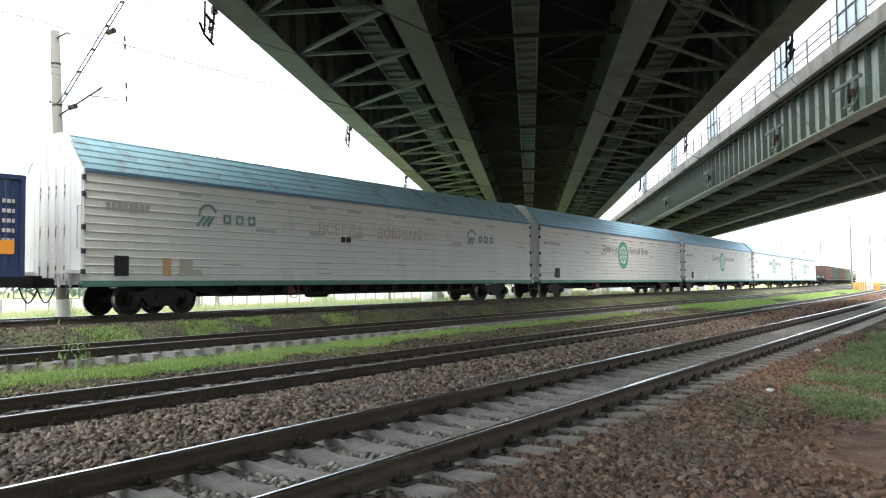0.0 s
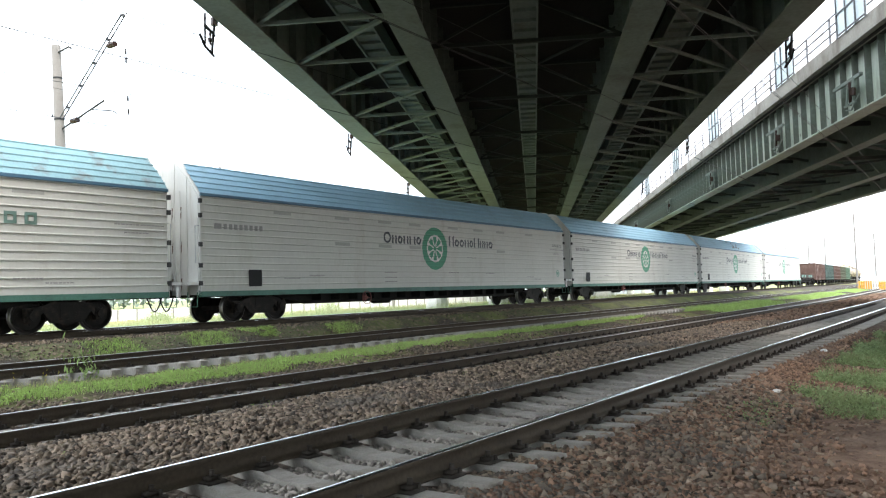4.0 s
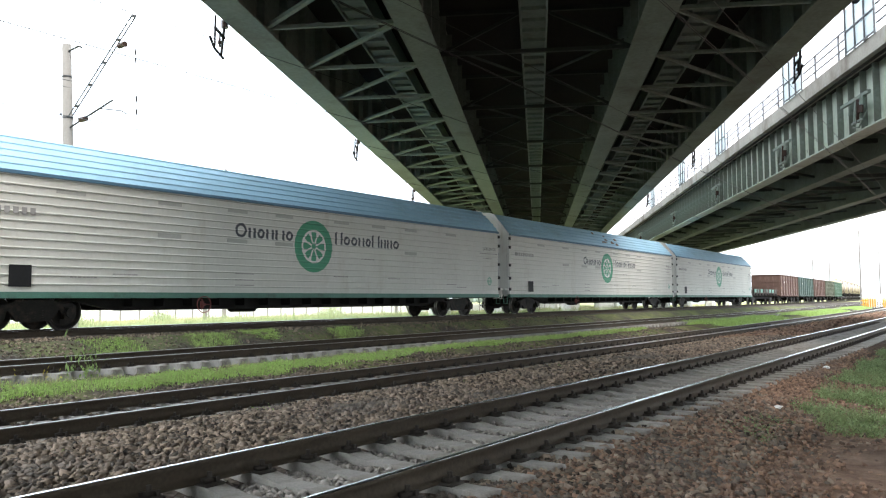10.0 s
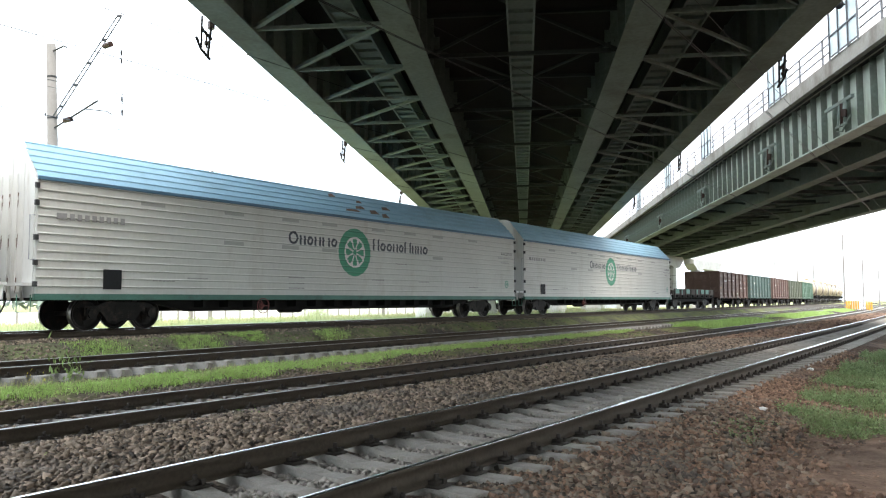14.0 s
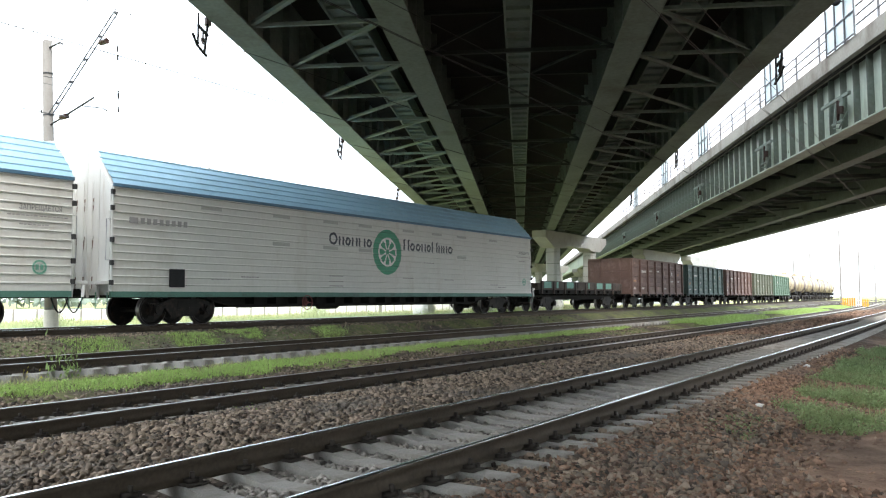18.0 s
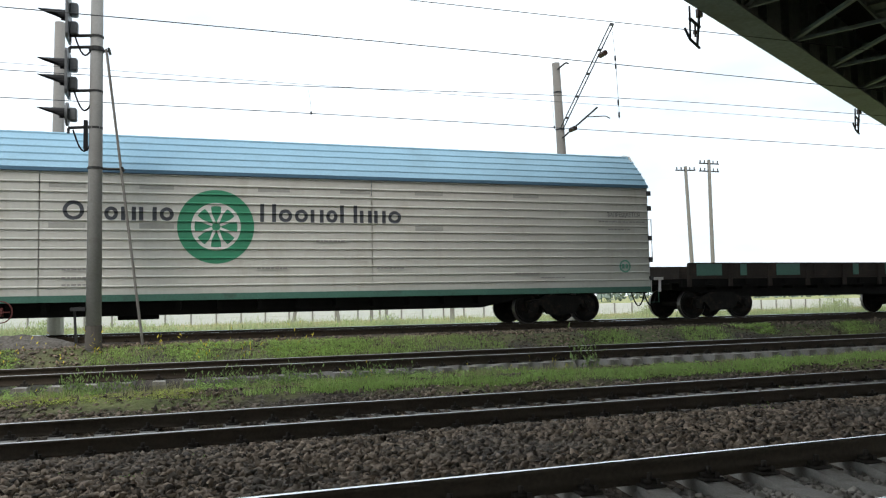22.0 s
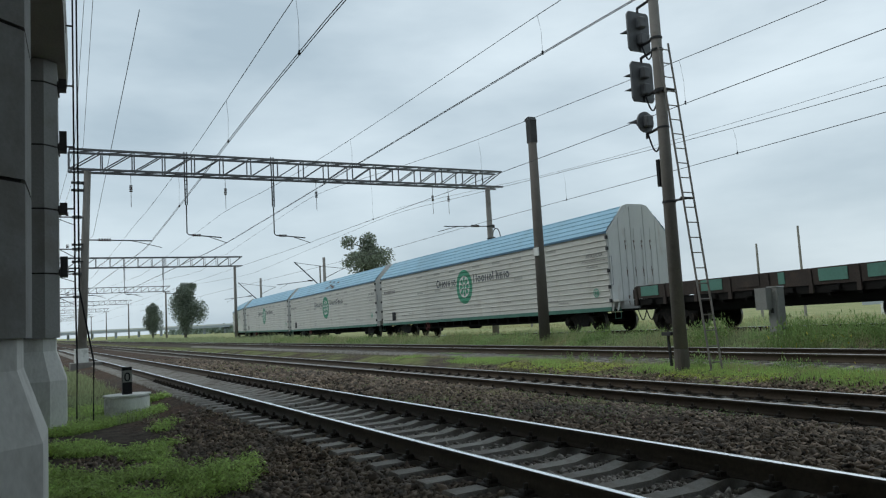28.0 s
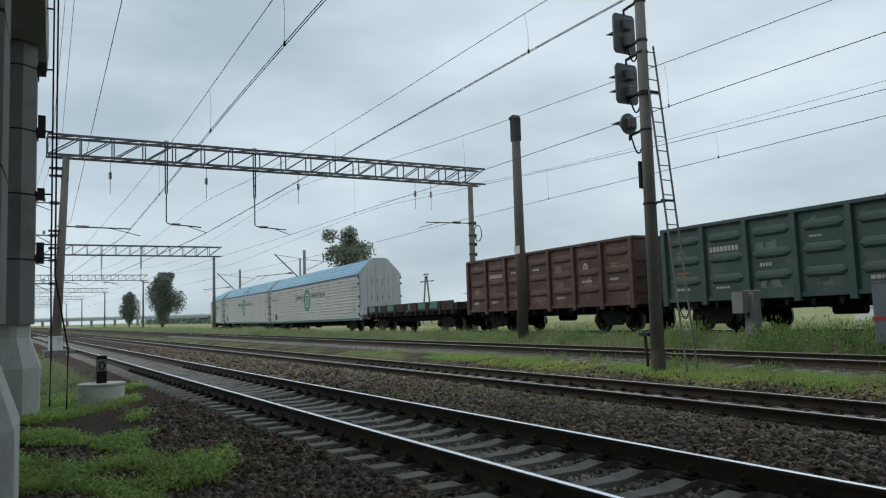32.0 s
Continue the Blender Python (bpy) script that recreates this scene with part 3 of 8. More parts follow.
def build_tracks():
    labels = {"a": "nearest track with polished rails on concrete sleepers", "b": "second track with polished rails on concrete sleepers",
              "c": "rusty siding track on concrete sleepers among grass", "d": "track on a raised gravel bed under the freight train"}
    fv, ff = fastening_arrays()
    xs = sorted({*np.arange(-60, 101, 4), *np.arange(-420, 421, 20)})
    concrete = sleeper_mesh()
    for key, (yc, z0) in TRACKS.items():
        track = thing("railway_track", labels[key], "railway track", "tracks of the yard", kind="structure")
        for s in (-1, 1):
            v, f, mi = rail_mesh(key, yc + s * HALF, z0, xs)
            rail = soup("rail", v, f, M["rail_side"], track)
            rail.data.materials.append(M[{"b": "rail_worn", "c": "rail_dull"}.get(key, "rail_top")])
            rail.data.polygons.foreach_set("material_index", mi)
            rail["label"] = "steel rail with a bright worn head"
        pitch = 0.545
        lo, hi = {"a": (-38, 60), "b": (-36, 70), "c": (-12, 42), "d": (-24, 20)}[key]
        near = np.arange(-14, 24, pitch) if key in "ab" else np.arange(lo * 0.3, hi * 0.5, pitch)
        far = [x for x in np.arange(min(lo, -26) * 3, hi * 3, pitch) if not near[0] - 0.3 < x < near[-1] + 0.3] if key in "abc" else []
        for x in near:
            part("sleeper", concrete, None, track, at=pose(x, yc + drift(key, x) + random.uniform(-0.015, 0.015), z0 + grade(key, x) + SLEEPER_TOP, 0, 0, random.uniform(-0.6, 0.6)))
        cv = np.array([p.co[:] for p in concrete.vertices])
        cf = np.array([list(p.vertices) for p in concrete.polygons if len(p.vertices) == 4])
        V, F = [], []
        for i, x in enumerate(far):
            V.append(cv + (x, yc + drift(key, x), z0 + SLEEPER_TOP - (0.08 if key == "c" and x < 0 else 0.0))), F.append(cf + i * len(cv))
        if V:
            tagged(soup("sleepers", np.concatenate(V), np.concatenate(F), M["sleeper"], track), kind="stuff")
        V, F, k = [], [], 0
        for x in np.arange(near[0] - 20 * pitch, near[-1] + 50 * pitch, pitch) if key in "ab" else near:
            for s in (-1, 1):
                V.append(fv + (x, yc + s * HALF + drift(key, x), z0 + grade(key, x) + SLEEPER_TOP)), F.append(ff + k)
                k += len(fv)
        tagged(soup("rail_fastenings", np.concatenate(V), np.concatenate(F), M["clip"], track), "dark iron plates, clips and bolts", kind="stuff")


build_tracks()


# ---------------------------------------------------------------- train
D_Y, D_Z = TRACKS["d"]


def on_track(x):
    """The pose of the train's track at x: place and heading."""
    h = 0.5
    y0, y1 = D_Y + drift("d", x - h), D_Y + drift("d", x + h)
    return x, D_Y + drift("d", x), math.atan2(y1 - y0, 2 * h), D_Z + grade("d", x)


# where the tail of the last white wagon is, second by second
TAIL = ((0, 139.68), (3, 122.95), (6, 106.25), (9, 89.55), (13, 66.75), (17, 43.13), (19, 31.27), (21, 19.46), (23, 7.35), (25, -4.85), (26, -11.05), (28.5, -26.65), (31, -42.45), (32, -48.75))


def tail_at(t):
    ts, xs = zip(*TAIL)
    i = min(max(1, sum(1 for q in ts if q <= t)), len(ts) - 1)

    def slope(k):
        a, b = max(0, k - 1), min(len(ts) - 1, k + 1)
        return (xs[b] - xs[a]) / (ts[b] - ts[a])

    h = ts[i] - ts[i - 1]
    u = (t - ts[i - 1]) / h
    a, b, c, d = 2 * u ** 3 - 3 * u ** 2 + 1, u ** 3 - 2 * u ** 2 + u, -2 * u ** 3 + 3 * u ** 2, u ** 3 - u ** 2
    return a * xs[i - 1] + b * h * slope(i - 1) + c * xs[i] + d * h * slope(i)


WHEEL_R = 0.475
MESH = {}
ROLLING = []   # wheelsets
WAGONS = []    # (thing, distance of its middle behind the tail, half its bogie base)


def bogie_meshes():
    bm = BM()
    for s in (-1, 1):   # cast side frames and the bolster
        y = s * 1.02
        slab(bm, [(-1.12, 0.42), (-1.12, 0.66), (-0.72, 0.7), (-0.45, 0.82), (0.45, 0.82), (0.72, 0.7), (1.12, 0.66), (1.12, 0.42), (0.74, 0.42), (0.66, 0.55), (0.42, 0.26), (-0.42, 0.26), (-0.66, 0.55), (-0.74, 0.42)], 0.14, "y", y - 0.07)
    box(bm, -0.2, 0.2, -1.1, 1.1, 0.5, 0.78)
    tube(bm, [(0, 0, 0.6), (0, 0, 0.9)], 0.2, 10)
    MESH["bogie"] = mesh_of(bm, "bogie", M["bogie"])
    bm = BM()
    for s in (-1, 1):
        y = s * HALF
        prof = [(0.0, s * 0.09), (0.11, s * 0.09), (0.12, s * 0.03), (0.36, s * 0.0), (0.41, s * 0.065), (0.458, s * 0.063), (WHEEL_R, s * 0.055), (WHEEL_R + 0.006, -s * 0.045), (0.502, -s * 0.06), (0.495, -s * 0.075), (0.41, -s * 0.07), (0.36, -s * 0.03), (0.12, -s * 0.04), (0.0, -s * 0.08)]
        rings = [[bm.verts.new((max(r, 0.004) * math.cos(a), y + d, max(r, 0.004) * math.sin(a))) for a in (k * math.pi / 14 for k in range(28))] for r, d in prof]
        for p, q in zip(rings, rings[1:]):
            for k in range(28):
                bm.faces.new((p[k], p[(k + 1) % 28], q[(k + 1) % 28], q[k]))
    tube(bm, [(0, -1.12, 0), (0, 1.12, 0)], 0.075, 10)
    for s in (-1, 1):   # three lightening bosses show the turning
        for k in range(3):
            a = k * 2.094
            tube(bm, [(0.24 * math.cos(a), s * (HALF + 0.01), 0.24 * math.sin(a)), (0.24 * math.cos(a), s * (HALF + 0.045), 0.24 * math.sin(a))], 0.045, 8)
    me = mesh_of(bm, "wheelset", M["bogie"])
    me.materials.append(M["tread"])
    for p in me.polygons:
        r = math.hypot(p.center.x, p.center.z)
        if r > 0.463 and abs(p.normal.y) > 0.5 and p.center.y * p.normal.y > 0 or r > 0.466 and abs(p.normal.y) < 0.5:
            p.material_index = 1
    MESH["wheelset"] = me
    bm = BM()
    box(bm, -0.15, 0.15, -0.11, 0.11, -0.17, 0.16)
    tube(bm, [(0, -0.17, 0), (0, 0.1, 0)], 0.135, 12)
    MESH["axle_box"] = mesh_of(bm, "axle_box", M["bogie"])
    bm = BM()
    for dx in (-0.2, 0.0, 0.2):
        pts = [(dx + 0.07 * math.cos(k * 0.7), 0.07 * math.sin(k * 0.7), k * 0.0068) for k in range(36)]
        tube(bm, pts, 0.015, 4)
    MESH["spring"] = mesh_of(bm, "spring", M["bogie"])
    bm = BM()
    box(bm, -0.05, 0.05, -0.1, 0.1, -0.22, 0.22)
    bar(bm, (-0.12, 0, 0.2), (0.0, 0, 0.3), 0.05)
    MESH["brake"] = mesh_of(bm, "brake_shoe", M["under"])


def add_bogie(wagon, x):
    b = part("bogie", MESH["bogie"], None, wagon, "black cast steel bogie", at=pose(x, 0, 0))
    for dx in (-0.925, 0.925):
        w = part("wheelset", MESH["wheelset"], None, b, "steel wheels with bright treads", at=pose(dx, 0, WHEEL_R))
        ROLLING.append((w, dx))
        for s in (-1, 1):
            part("axle_box", MESH["axle_box"], None, b, at=pose(dx, s * 1.02, WHEEL_R, 0, 0, 0 if s < 0 else 180))
    for s in (-1, 1):
        part("spring", MESH["spring"], None, b, at=pose(0, s * 1.02, 0.3))
    return b


def coupler(wagon, x, side, z=1.0):
    bm = BM()
    box(bm, min(x, x + side * 0.45), max(x, x + side * 0.45), -0.1, 0.1, z - 0.11, z + 0.11)
    box(bm, min(x + side * 0.4, x + side * 0.62), max(x + side * 0.4, x + side * 0.62), -0.2, 0.2, z - 0.17, z + 0.17)
    part("coupler", bm, M["under"], wagon, "heavy knuckle coupler")
    bm = BM()
    pts = [(x + side * (0.1 + 0.5 * k / 9), -0.32, z - 0.15 - 0.42 * math.sin(math.pi * k / 9)) for k in range(10)]
    tube(bm, pts, 0.022, 6)
    part("brake_hose", bm, M["black"], wagon, "hanging rubber brake hose")


def letters(wagon, text, x, y, z, size, material, label=""):
    """Painted writing on the near side."""
    cu = bpy.data.curves.new("writing", "FONT")
    cu.body, cu.size, cu.extrude, cu.align_x, cu.resolution_u = text, size, 0.001, "LEFT", 2
    ob = bpy.data.objects.new("writing", cu)
    me = bpy.data.meshes.new_from_object(ob)
    bpy.data.objects.remove(ob)
    me.materials.append(material)
    return part("lettering", me, None, wagon, label or "painted lettering", at=pose(x, y, z, 90, 0, 0))


def bars(bm, x, y, z, widths, h, gap=0.05):
    """A row of plain bars that stands for writing that is not spelled out."""
    for w in widths:
        box(bm, x, x + w, y - 0.004, y, z, z + h)
        x += w + gap


def rib_depth(z):
    """How far the ribbed side stands out at a height."""
    step = (EAVE_Z - SIDE_Z0) / RIBS
    u = (z - SIDE_Z0) % step
    return float(np.interp(u, (0.0, 0.004, step - 0.05, step - 0.034, step - 0.014, step), (0.006, 0.0, 0.0, 0.032, 0.032, 0.006)))


def painted(bm, lift=0.003):
    """Lays flat paint, drawn in x and z, onto the ribs of the near side."""
    zs = [v.co.z for v in bm.verts]
    step = (EAVE_Z - SIDE_Z0) / RIBS
    for i in range(RIBS):
        for u in (0.004, step - 0.05, step - 0.034, step - 0.014):
            z = SIDE_Z0 + i * step + u
            if min(zs) + 0.002 < z < max(zs) - 0.002:
                bmesh.ops.bisect_plane(bm, geom=bm.verts[:] + bm.edges[:] + bm.faces[:], plane_co=(0, 0, z), plane_no=(0, 0, 1), dist=1e-5)
    for v in bm.verts:
        v.co.y = -(CAR_W / 2 - 0.035) - rib_depth(v.co.z) - lift
    for f in bm.faces:
        if f.normal.y > 0:
            f.normal_flip()
    return bm


def patch(bm, x0, x1, z0, z1):
    bm.faces.new([bm.verts.new(q) for q in ((x0, 0, z0), (x1, 0, z0), (x1, 0, z1), (x0, 0, z1))])


def ring(bm, x, z, y, r0, r1, seg=36, a0=0.0, a1=2 * math.pi, tall=1.0):
    v0 = [bm.verts.new((x + r0 * math.cos(a0 + (a1 - a0) * k / seg), y, z + (r0 * tall + (r1 - r0) * (tall - 1)) * math.sin(a0 + (a1 - a0) * k / seg))) for k in range(seg + 1)]
    v1 = [bm.verts.new((x + r1 * math.cos(a0 + (a1 - a0) * k / seg), y, z + r1 * tall * math.sin(a0 + (a1 - a0) * k / seg))) for k in range(seg + 1)]
    for k in range(seg):
        bm.faces.new((v0[k], v0[k + 1], v1[k + 1], v1[k]))


def glyphs(wagon, x, z, row, gap):
    """Plain rings and upright bars in place of a company name."""
    for wd, h, kind in row:
        if kind == "ring":
            bm = BM()
            ring(bm, x + wd / 2, z + h / 2, 0.0, wd / 2 - 0.09, wd / 2, 20, tall=h / wd)
            part("name_ring", painted(bm), M["logo_dark"], wagon, "dark ring in place of a letter")
        else:
            for x0 in (x, x + wd - 0.1):
                bm = BM()
                patch(bm, x0, x0 + 0.1, z, z + h)
                part("name_bar", painted(bm), M["logo_dark"], wagon, "dark bar in place of a letter")
        x += wd + gap


CAR_L, CAR_W, CAR_PITCH, RIBS = 24.8, 3.2, 25.9, 13
SIDE_Z0, EAVE_Z, TOP_Z = 1.02, 3.98, 5.1


def car_carrier_meshes():
    """The shared shell of the covered car wagons."""
    L, W = CAR_L / 2, CAR_W / 2
    # ribbed side, pushed along x
    n = RIBS
    step = (EAVE_Z - SIDE_Z0) / n
    prof = []
    for i in range(n):
        z = SIDE_Z0 + i * step
        prof += [(0.0, z + 0.004), (0.0, z + step - 0.05), (0.032, z + step - 0.034), (0.032, z + step - 0.014)]
    prof.append((0.0, EAVE_Z))

    def sheet(pts, x0, x1, y0, sgn):
        bm = BM()
        a = [bm.verts.new((x0, y0 + sgn * d, z)) for d, z in pts]
        b = [bm.verts.new((x1, y0 + sgn * d, z)) for d, z in pts]
        for i in range(len(pts) - 1):
            bm.faces.new((a[i], a[i + 1], b[i + 1], b[i]))
        back_a = [bm.verts.new((x0, y0 - sgn * 0.06, z)) for z in (pts[0][1], pts[-1][1])]
        back_b = [bm.verts.new((x1, y0 - sgn * 0.06, z)) for z in (pts[0][1], pts[-1][1])]
        bm.faces.new((back_a[0], back_b[0], back_b[1], back_a[1]))
        bm.faces.new((a[-1], back_a[1], back_b[1], b[-1])), bm.faces.new((a[0], b[0], back_b[0], back_a[0]))
        return bm

    cuts = (-L + 0.02, -4.1, 3.9, L - 0.02)
    for i in range(3):
        for s in (-1, 1):
            MESH["side", i, s] = mesh_of(sheet(prof, cuts[i] + 0.012, cuts[i + 1] - 0.012, s * (W - 0.035), s), "side_panel", M["white"])
    # roof: steep ribbed flanks and a flat crown
    crown = 0.62
    for tone in ("roof_blue", "roof_teal"):
        bm = BM()
        pts = []
        k = 5
        for i in range(k):
            u0, u1 = i / k, (i + 1) / k
            for u, lift in ((u0 + 0.01, 0.0), (u1 - 0.05, 0.0), (u1 - 0.03, 0.03), (u1 - 0.005, 0.03)):
                pts.append((W - 0.02 + (crown - W + 0.02) * u ** 1.12 + lift * 0.75, EAVE_Z + 0.09 + (TOP_Z - EAVE_Z - 0.09) * u + lift * 0.6))
        line = [(-a, b) for a, b in pts] + [(-0.35, TOP_Z + 0.06), (0, TOP_Z + 0.08), (0.35, TOP_Z + 0.06)] + [(a, b) for a, b in pts[::-1]]
        a = [bm.verts.new((-L, y, z)) for y, z in line]
        b = [bm.verts.new((L, y, z)) for y, z in line]
        for i in range(len(line) - 1):
            bm.faces.new((a[i], a[i + 1], b[i + 1], b[i]))
        MESH["roof", tone] = mesh_of(bm, "roof", M[tone])
    bm = BM()
    for s in (-1, 1):
        box(bm, -L, L, s * W - 0.05, s * W + 0.03, EAVE_Z, EAVE_Z + 0.09) if s > 0 else box(bm, -L, L, -W - 0.03, -W + 0.05, EAVE_Z, EAVE_Z + 0.09)
    MESH["eave"] = mesh_of(bm, "eave_band", M["band_blue"])
    # end wall with door leaves and hinge rods
    outline = [(-W + 0.04, SIDE_Z0 - 0.1), (W - 0.04, SIDE_Z0 - 0.1), (W - 0.04, EAVE_Z + 0.05), (0.66, TOP_Z + 0.02), (0.4, TOP_Z + 0.1), (-0.4, TOP_Z + 0.1), (-0.66, TOP_Z + 0.02), (-W + 0.04, EAVE_Z + 0.05)]
    bm = BM()
    slab(bm, outline, 0.06, "x", -0.03)
    MESH["end"] = mesh_of(bm, "end_wall", M["white_end"])
    for k, (y0, y1) in enumerate (((-1.5, -0.98), (-0.95, -0.36), (-0.33, 0.33), (0.36, 0.95), (0.98, 1.5))):
        leaf = BM()
        top = lambda y: min(EAVE_Z, 99) if abs(y) > 1.4 else EAVE_Z + (TOP_Z - EAVE_Z) * (1.56 - abs(y)) / 0.9 - 0.1 if abs(y) > 0.62 else TOP_Z
        slab(leaf, [(y0, SIDE_Z0 + 0.05), (y1, SIDE_Z0 + 0.05), (y1, top(y1)), (y0, top(y0))], 0.035, "x", 0.03)
        MESH["leaf", k] = mesh_of(leaf, "end_door", M["white_end"])
    bm = BM()
    tube(bm, [(0.09, 0, SIDE_Z0 + 0.1), (0.09, 0, 4.2)], 0.014, 6)
    for z in (1.5, 2.5, 3.5):
        box(bm, 0.06, 0.11, -0.03, 0.03, z, z + 0.1)
    MESH["end_rod"] = mesh_of(bm, "locking_rod", M["white_end"])
    bm = BM()
    box(bm, 0.0, 0.1, -0.04, 0.04, 0.0, 0.14)
    MESH["hinge"] = mesh_of(bm, "hinge", M["steel"])
    bm = BM()
    box(bm, 0.05, 0.5, -0.3, 0.3, 1.22, 1.3)   # folding end step
    for dx in (0.1, 0.42):
        bar(bm, (dx, -0.22, 1.22), (dx - 0.05, -0.28, 0.86), 0.07)
    MESH["end_step"] = mesh_of(bm, "end_step", M["white_end"])
    bm = BM()
    box(bm, 0, 0.8, -0.003, 0.02, 0, 0.13)
    MESH["vent"] = mesh_of(bm, "vent_strip", M["vent"])
    bm = BM()
    for s in (-1, 1):
        box(bm, -L, L, s * (W - 0.07) - 0.07, s * (W - 0.07) + 0.07, 0.86, SIDE_Z0)
    MESH["sill"] = mesh_of(bm, "side_sill", M["sill"])
    bm = BM()
    box(bm, -L + 0.1, L - 0.1, -1.3, 1.3, 0.84, 1.0)
    slab(bm, [(-9.0, 0.86), (9.0, 0.86), (7.2, 0.5), (-7.2, 0.5)], 0.3, "y", -0.95)
    slab(bm, [(-9.0, 0.86), (9.0, 0.86), (7.2, 0.5), (-7.2, 0.5)], 0.3, "y", 0.65)
    for x in np.arange(-7, 7.1, 1.0):
        box(bm, x - 0.06, x + 0.06, -1.4, 1.4, 0.62, 0.86)
    tube(bm, [(-2.5, 0, 0.6), (-1.5, 0, 0.6)], 0.22, 12)
    MESH["frame"] = mesh_of(bm, "underframe", M["under"])
    bm = BM()
    box(bm, -0.04, 0.04, -0.05, 0.05, -0.1, 0.1)
    tube(bm, [(0, -0.05, 0), (0, -0.12, 0)], 0.05, 8)
    for k in range(3):
        bar(bm, (0, -0.1, 0), (0.2 * math.cos(k * 2.1), -0.1, 0.2 * math.sin(k * 2.1)), 0.025)
    tube(bm, [(0.25 * math.cos(k * math.pi / 8), -0.1, 0.25 * math.sin(k * math.pi / 8)) for k in range(17)], 0.016, 6)
    MESH["handwheel"] = mesh_of(bm, "brake_wheel", M["brake_red"])


def car_carrier(kind, label):
    w = thing("covered_car_wagon", label, "freight wagon", "wagons of the freight train")
    L, W = CAR_L / 2, CAR_W / 2
    for i in range(3):
        for s in (-1, 1):
            part("side_panel", MESH["side", i, s], None, w, "white ribbed steel side panel")
    part("roof", MESH["roof", "roof_teal" if kind == "old" else "roof_blue"], None, w, "ribbed blue roof")
    part("eave_band", MESH["eave"], None, w)
    if "rust" in label:
        rnd = random.Random(8)
        for k in range(7):
            x0, u = -0.8 + k * 0.5 + rnd.uniform(-0.2, 0.2), rnd.uniform(0.02, 0.75)
            wd, du = rnd.uniform(0.35, 0.9), rnd.uniform(0.1, 0.2)
            bm = BM()
            q = [(x, -(W - 0.02 + (0.62 - W + 0.02) * v ** 1.12) - 0.03, EAVE_Z + 0.09 + (TOP_Z - EAVE_Z - 0.09) * v + 0.022) for x, v in ((x0, u), (x0 + wd, u + 0.02), (x0 + wd * 0.8, u + du), (x0 + 0.1, u + du * 0.8))]
            bm.faces.new([bm.verts.new(p) for p in q])
            part("rust_patch", bm, M["rust_patch"], w, "bare rusty roof patch")
    part("side_sill", MESH["sill"], None, w, "green painted sill")
    part("underframe", MESH["frame"], None, w, "black underframe")
    for s in (-1, 1):
        m = pose(s * (L - 0.03), 0, 0, 0, 0, 0 if s > 0 else 180)
        e = part("end_wall", MESH["end"], None, w, at=m)
        for k in range(5):
            part("end_door", MESH["leaf", k], None, e)
        for y in (-0.65, 0.65, -0.2, 0.2):
            part("locking_rod", MESH["end_rod"], None, e, at=pose(0, y, 0))
        for side in (-1, 1):
            part("end_step", MESH["end_step"], None, e, "pale folding step", at=pose(0, side * 1.25, 0))
            for z in (1.2, 1.75, 2.4, 3.3, 3.75):
                part("hinge", MESH["hinge"], None, e, at=pose(0, side * W, z))
        for side in (-1, 1):
            bm = BM()
            tube(bm, [(0.03, side * 1.5, 3.05), (0.17, side * 1.5, 3.05), (0.17, side * 1.5, 1.9), (0.03, side * 1.5, 1.9)], 0.016, 6)
            part("handrail", bm, M["steel_light"], e)
            bm = BM()
            tube(bm, [(0.05, side * 1.42, 1.0), (0.05, side * 1.42, 0.55), (0.4, side * 1.42, 0.55), (0.4, side * 1.42, 1.0)], 0.018, 6)
            part("foot_stirrup", bm, M["sill"], e)
        for y in (-0.65, 0.65, -0.2, 0.2):
            for z in (1.45, 2.6, 3.7):
                bm = BM()
                slab(bm, [(y - 0.05, z), (y + 0.05, z), (y + 0.03, z - 0.3), (y - 0.02, z - 0.42), (y - 0.04, z - 0.2)], 0.004, "x", 0.066)
                part("rust_streak", bm, M["rust_patch"], e)
        coupler(w, s * L, s)
        add_bogie(w, s * (L - 2.75))
    part("brake_wheel", MESH["handwheel"], None, w, "red brake wheel", at=pose(-4.85, -W + 0.0, 0.66))
    y = -W - 0.003
    bm, grey = BM(), BM()
    if kind == "old":
        bm.free()
        bars(grey, -L + 0.62, y, 3.0, [0.12] * 8, 0.2, 0.055)
        for x0 in (3.6, 18.67):   # a road-shaped arch and three blocks
            bm = BM()
            ring(bm, -L + x0 + 0.42, 3.05, y, 0.27, 0.36, 24, 0.3, math.pi * 1.05)
            for k in range(3):
                bar(bm, (-L + x0 + 0.02 + k * 0.2, y, 2.7), (-L + x0 + 0.3 + k * 0.17, y, 3.02), 0.008, 0.08)
            part("arch_mark", bm, M["logo_faded"], w, "faded green arch mark")
            for k in range(3):
                bm, xx = BM(), -L + x0 + 1.17 + k * 0.5
                ring(bm, xx, 2.97, y, 0.1, 0.22, 4, math.pi / 4, 2.25 * math.pi)
                part("name_square", bm, M["logo_faded"], w, "faded green square in place of a letter")
        letters(w, "ВСЕГДА", -L + 8.86, y, 2.7, 0.62, M["mark_red"], "faded red brown slogan")
        letters(w, "ВОВРЕМЯ !", -L + 12.19, y, 2.68, 0.62, M["mark_red"], "faded red brown slogan")
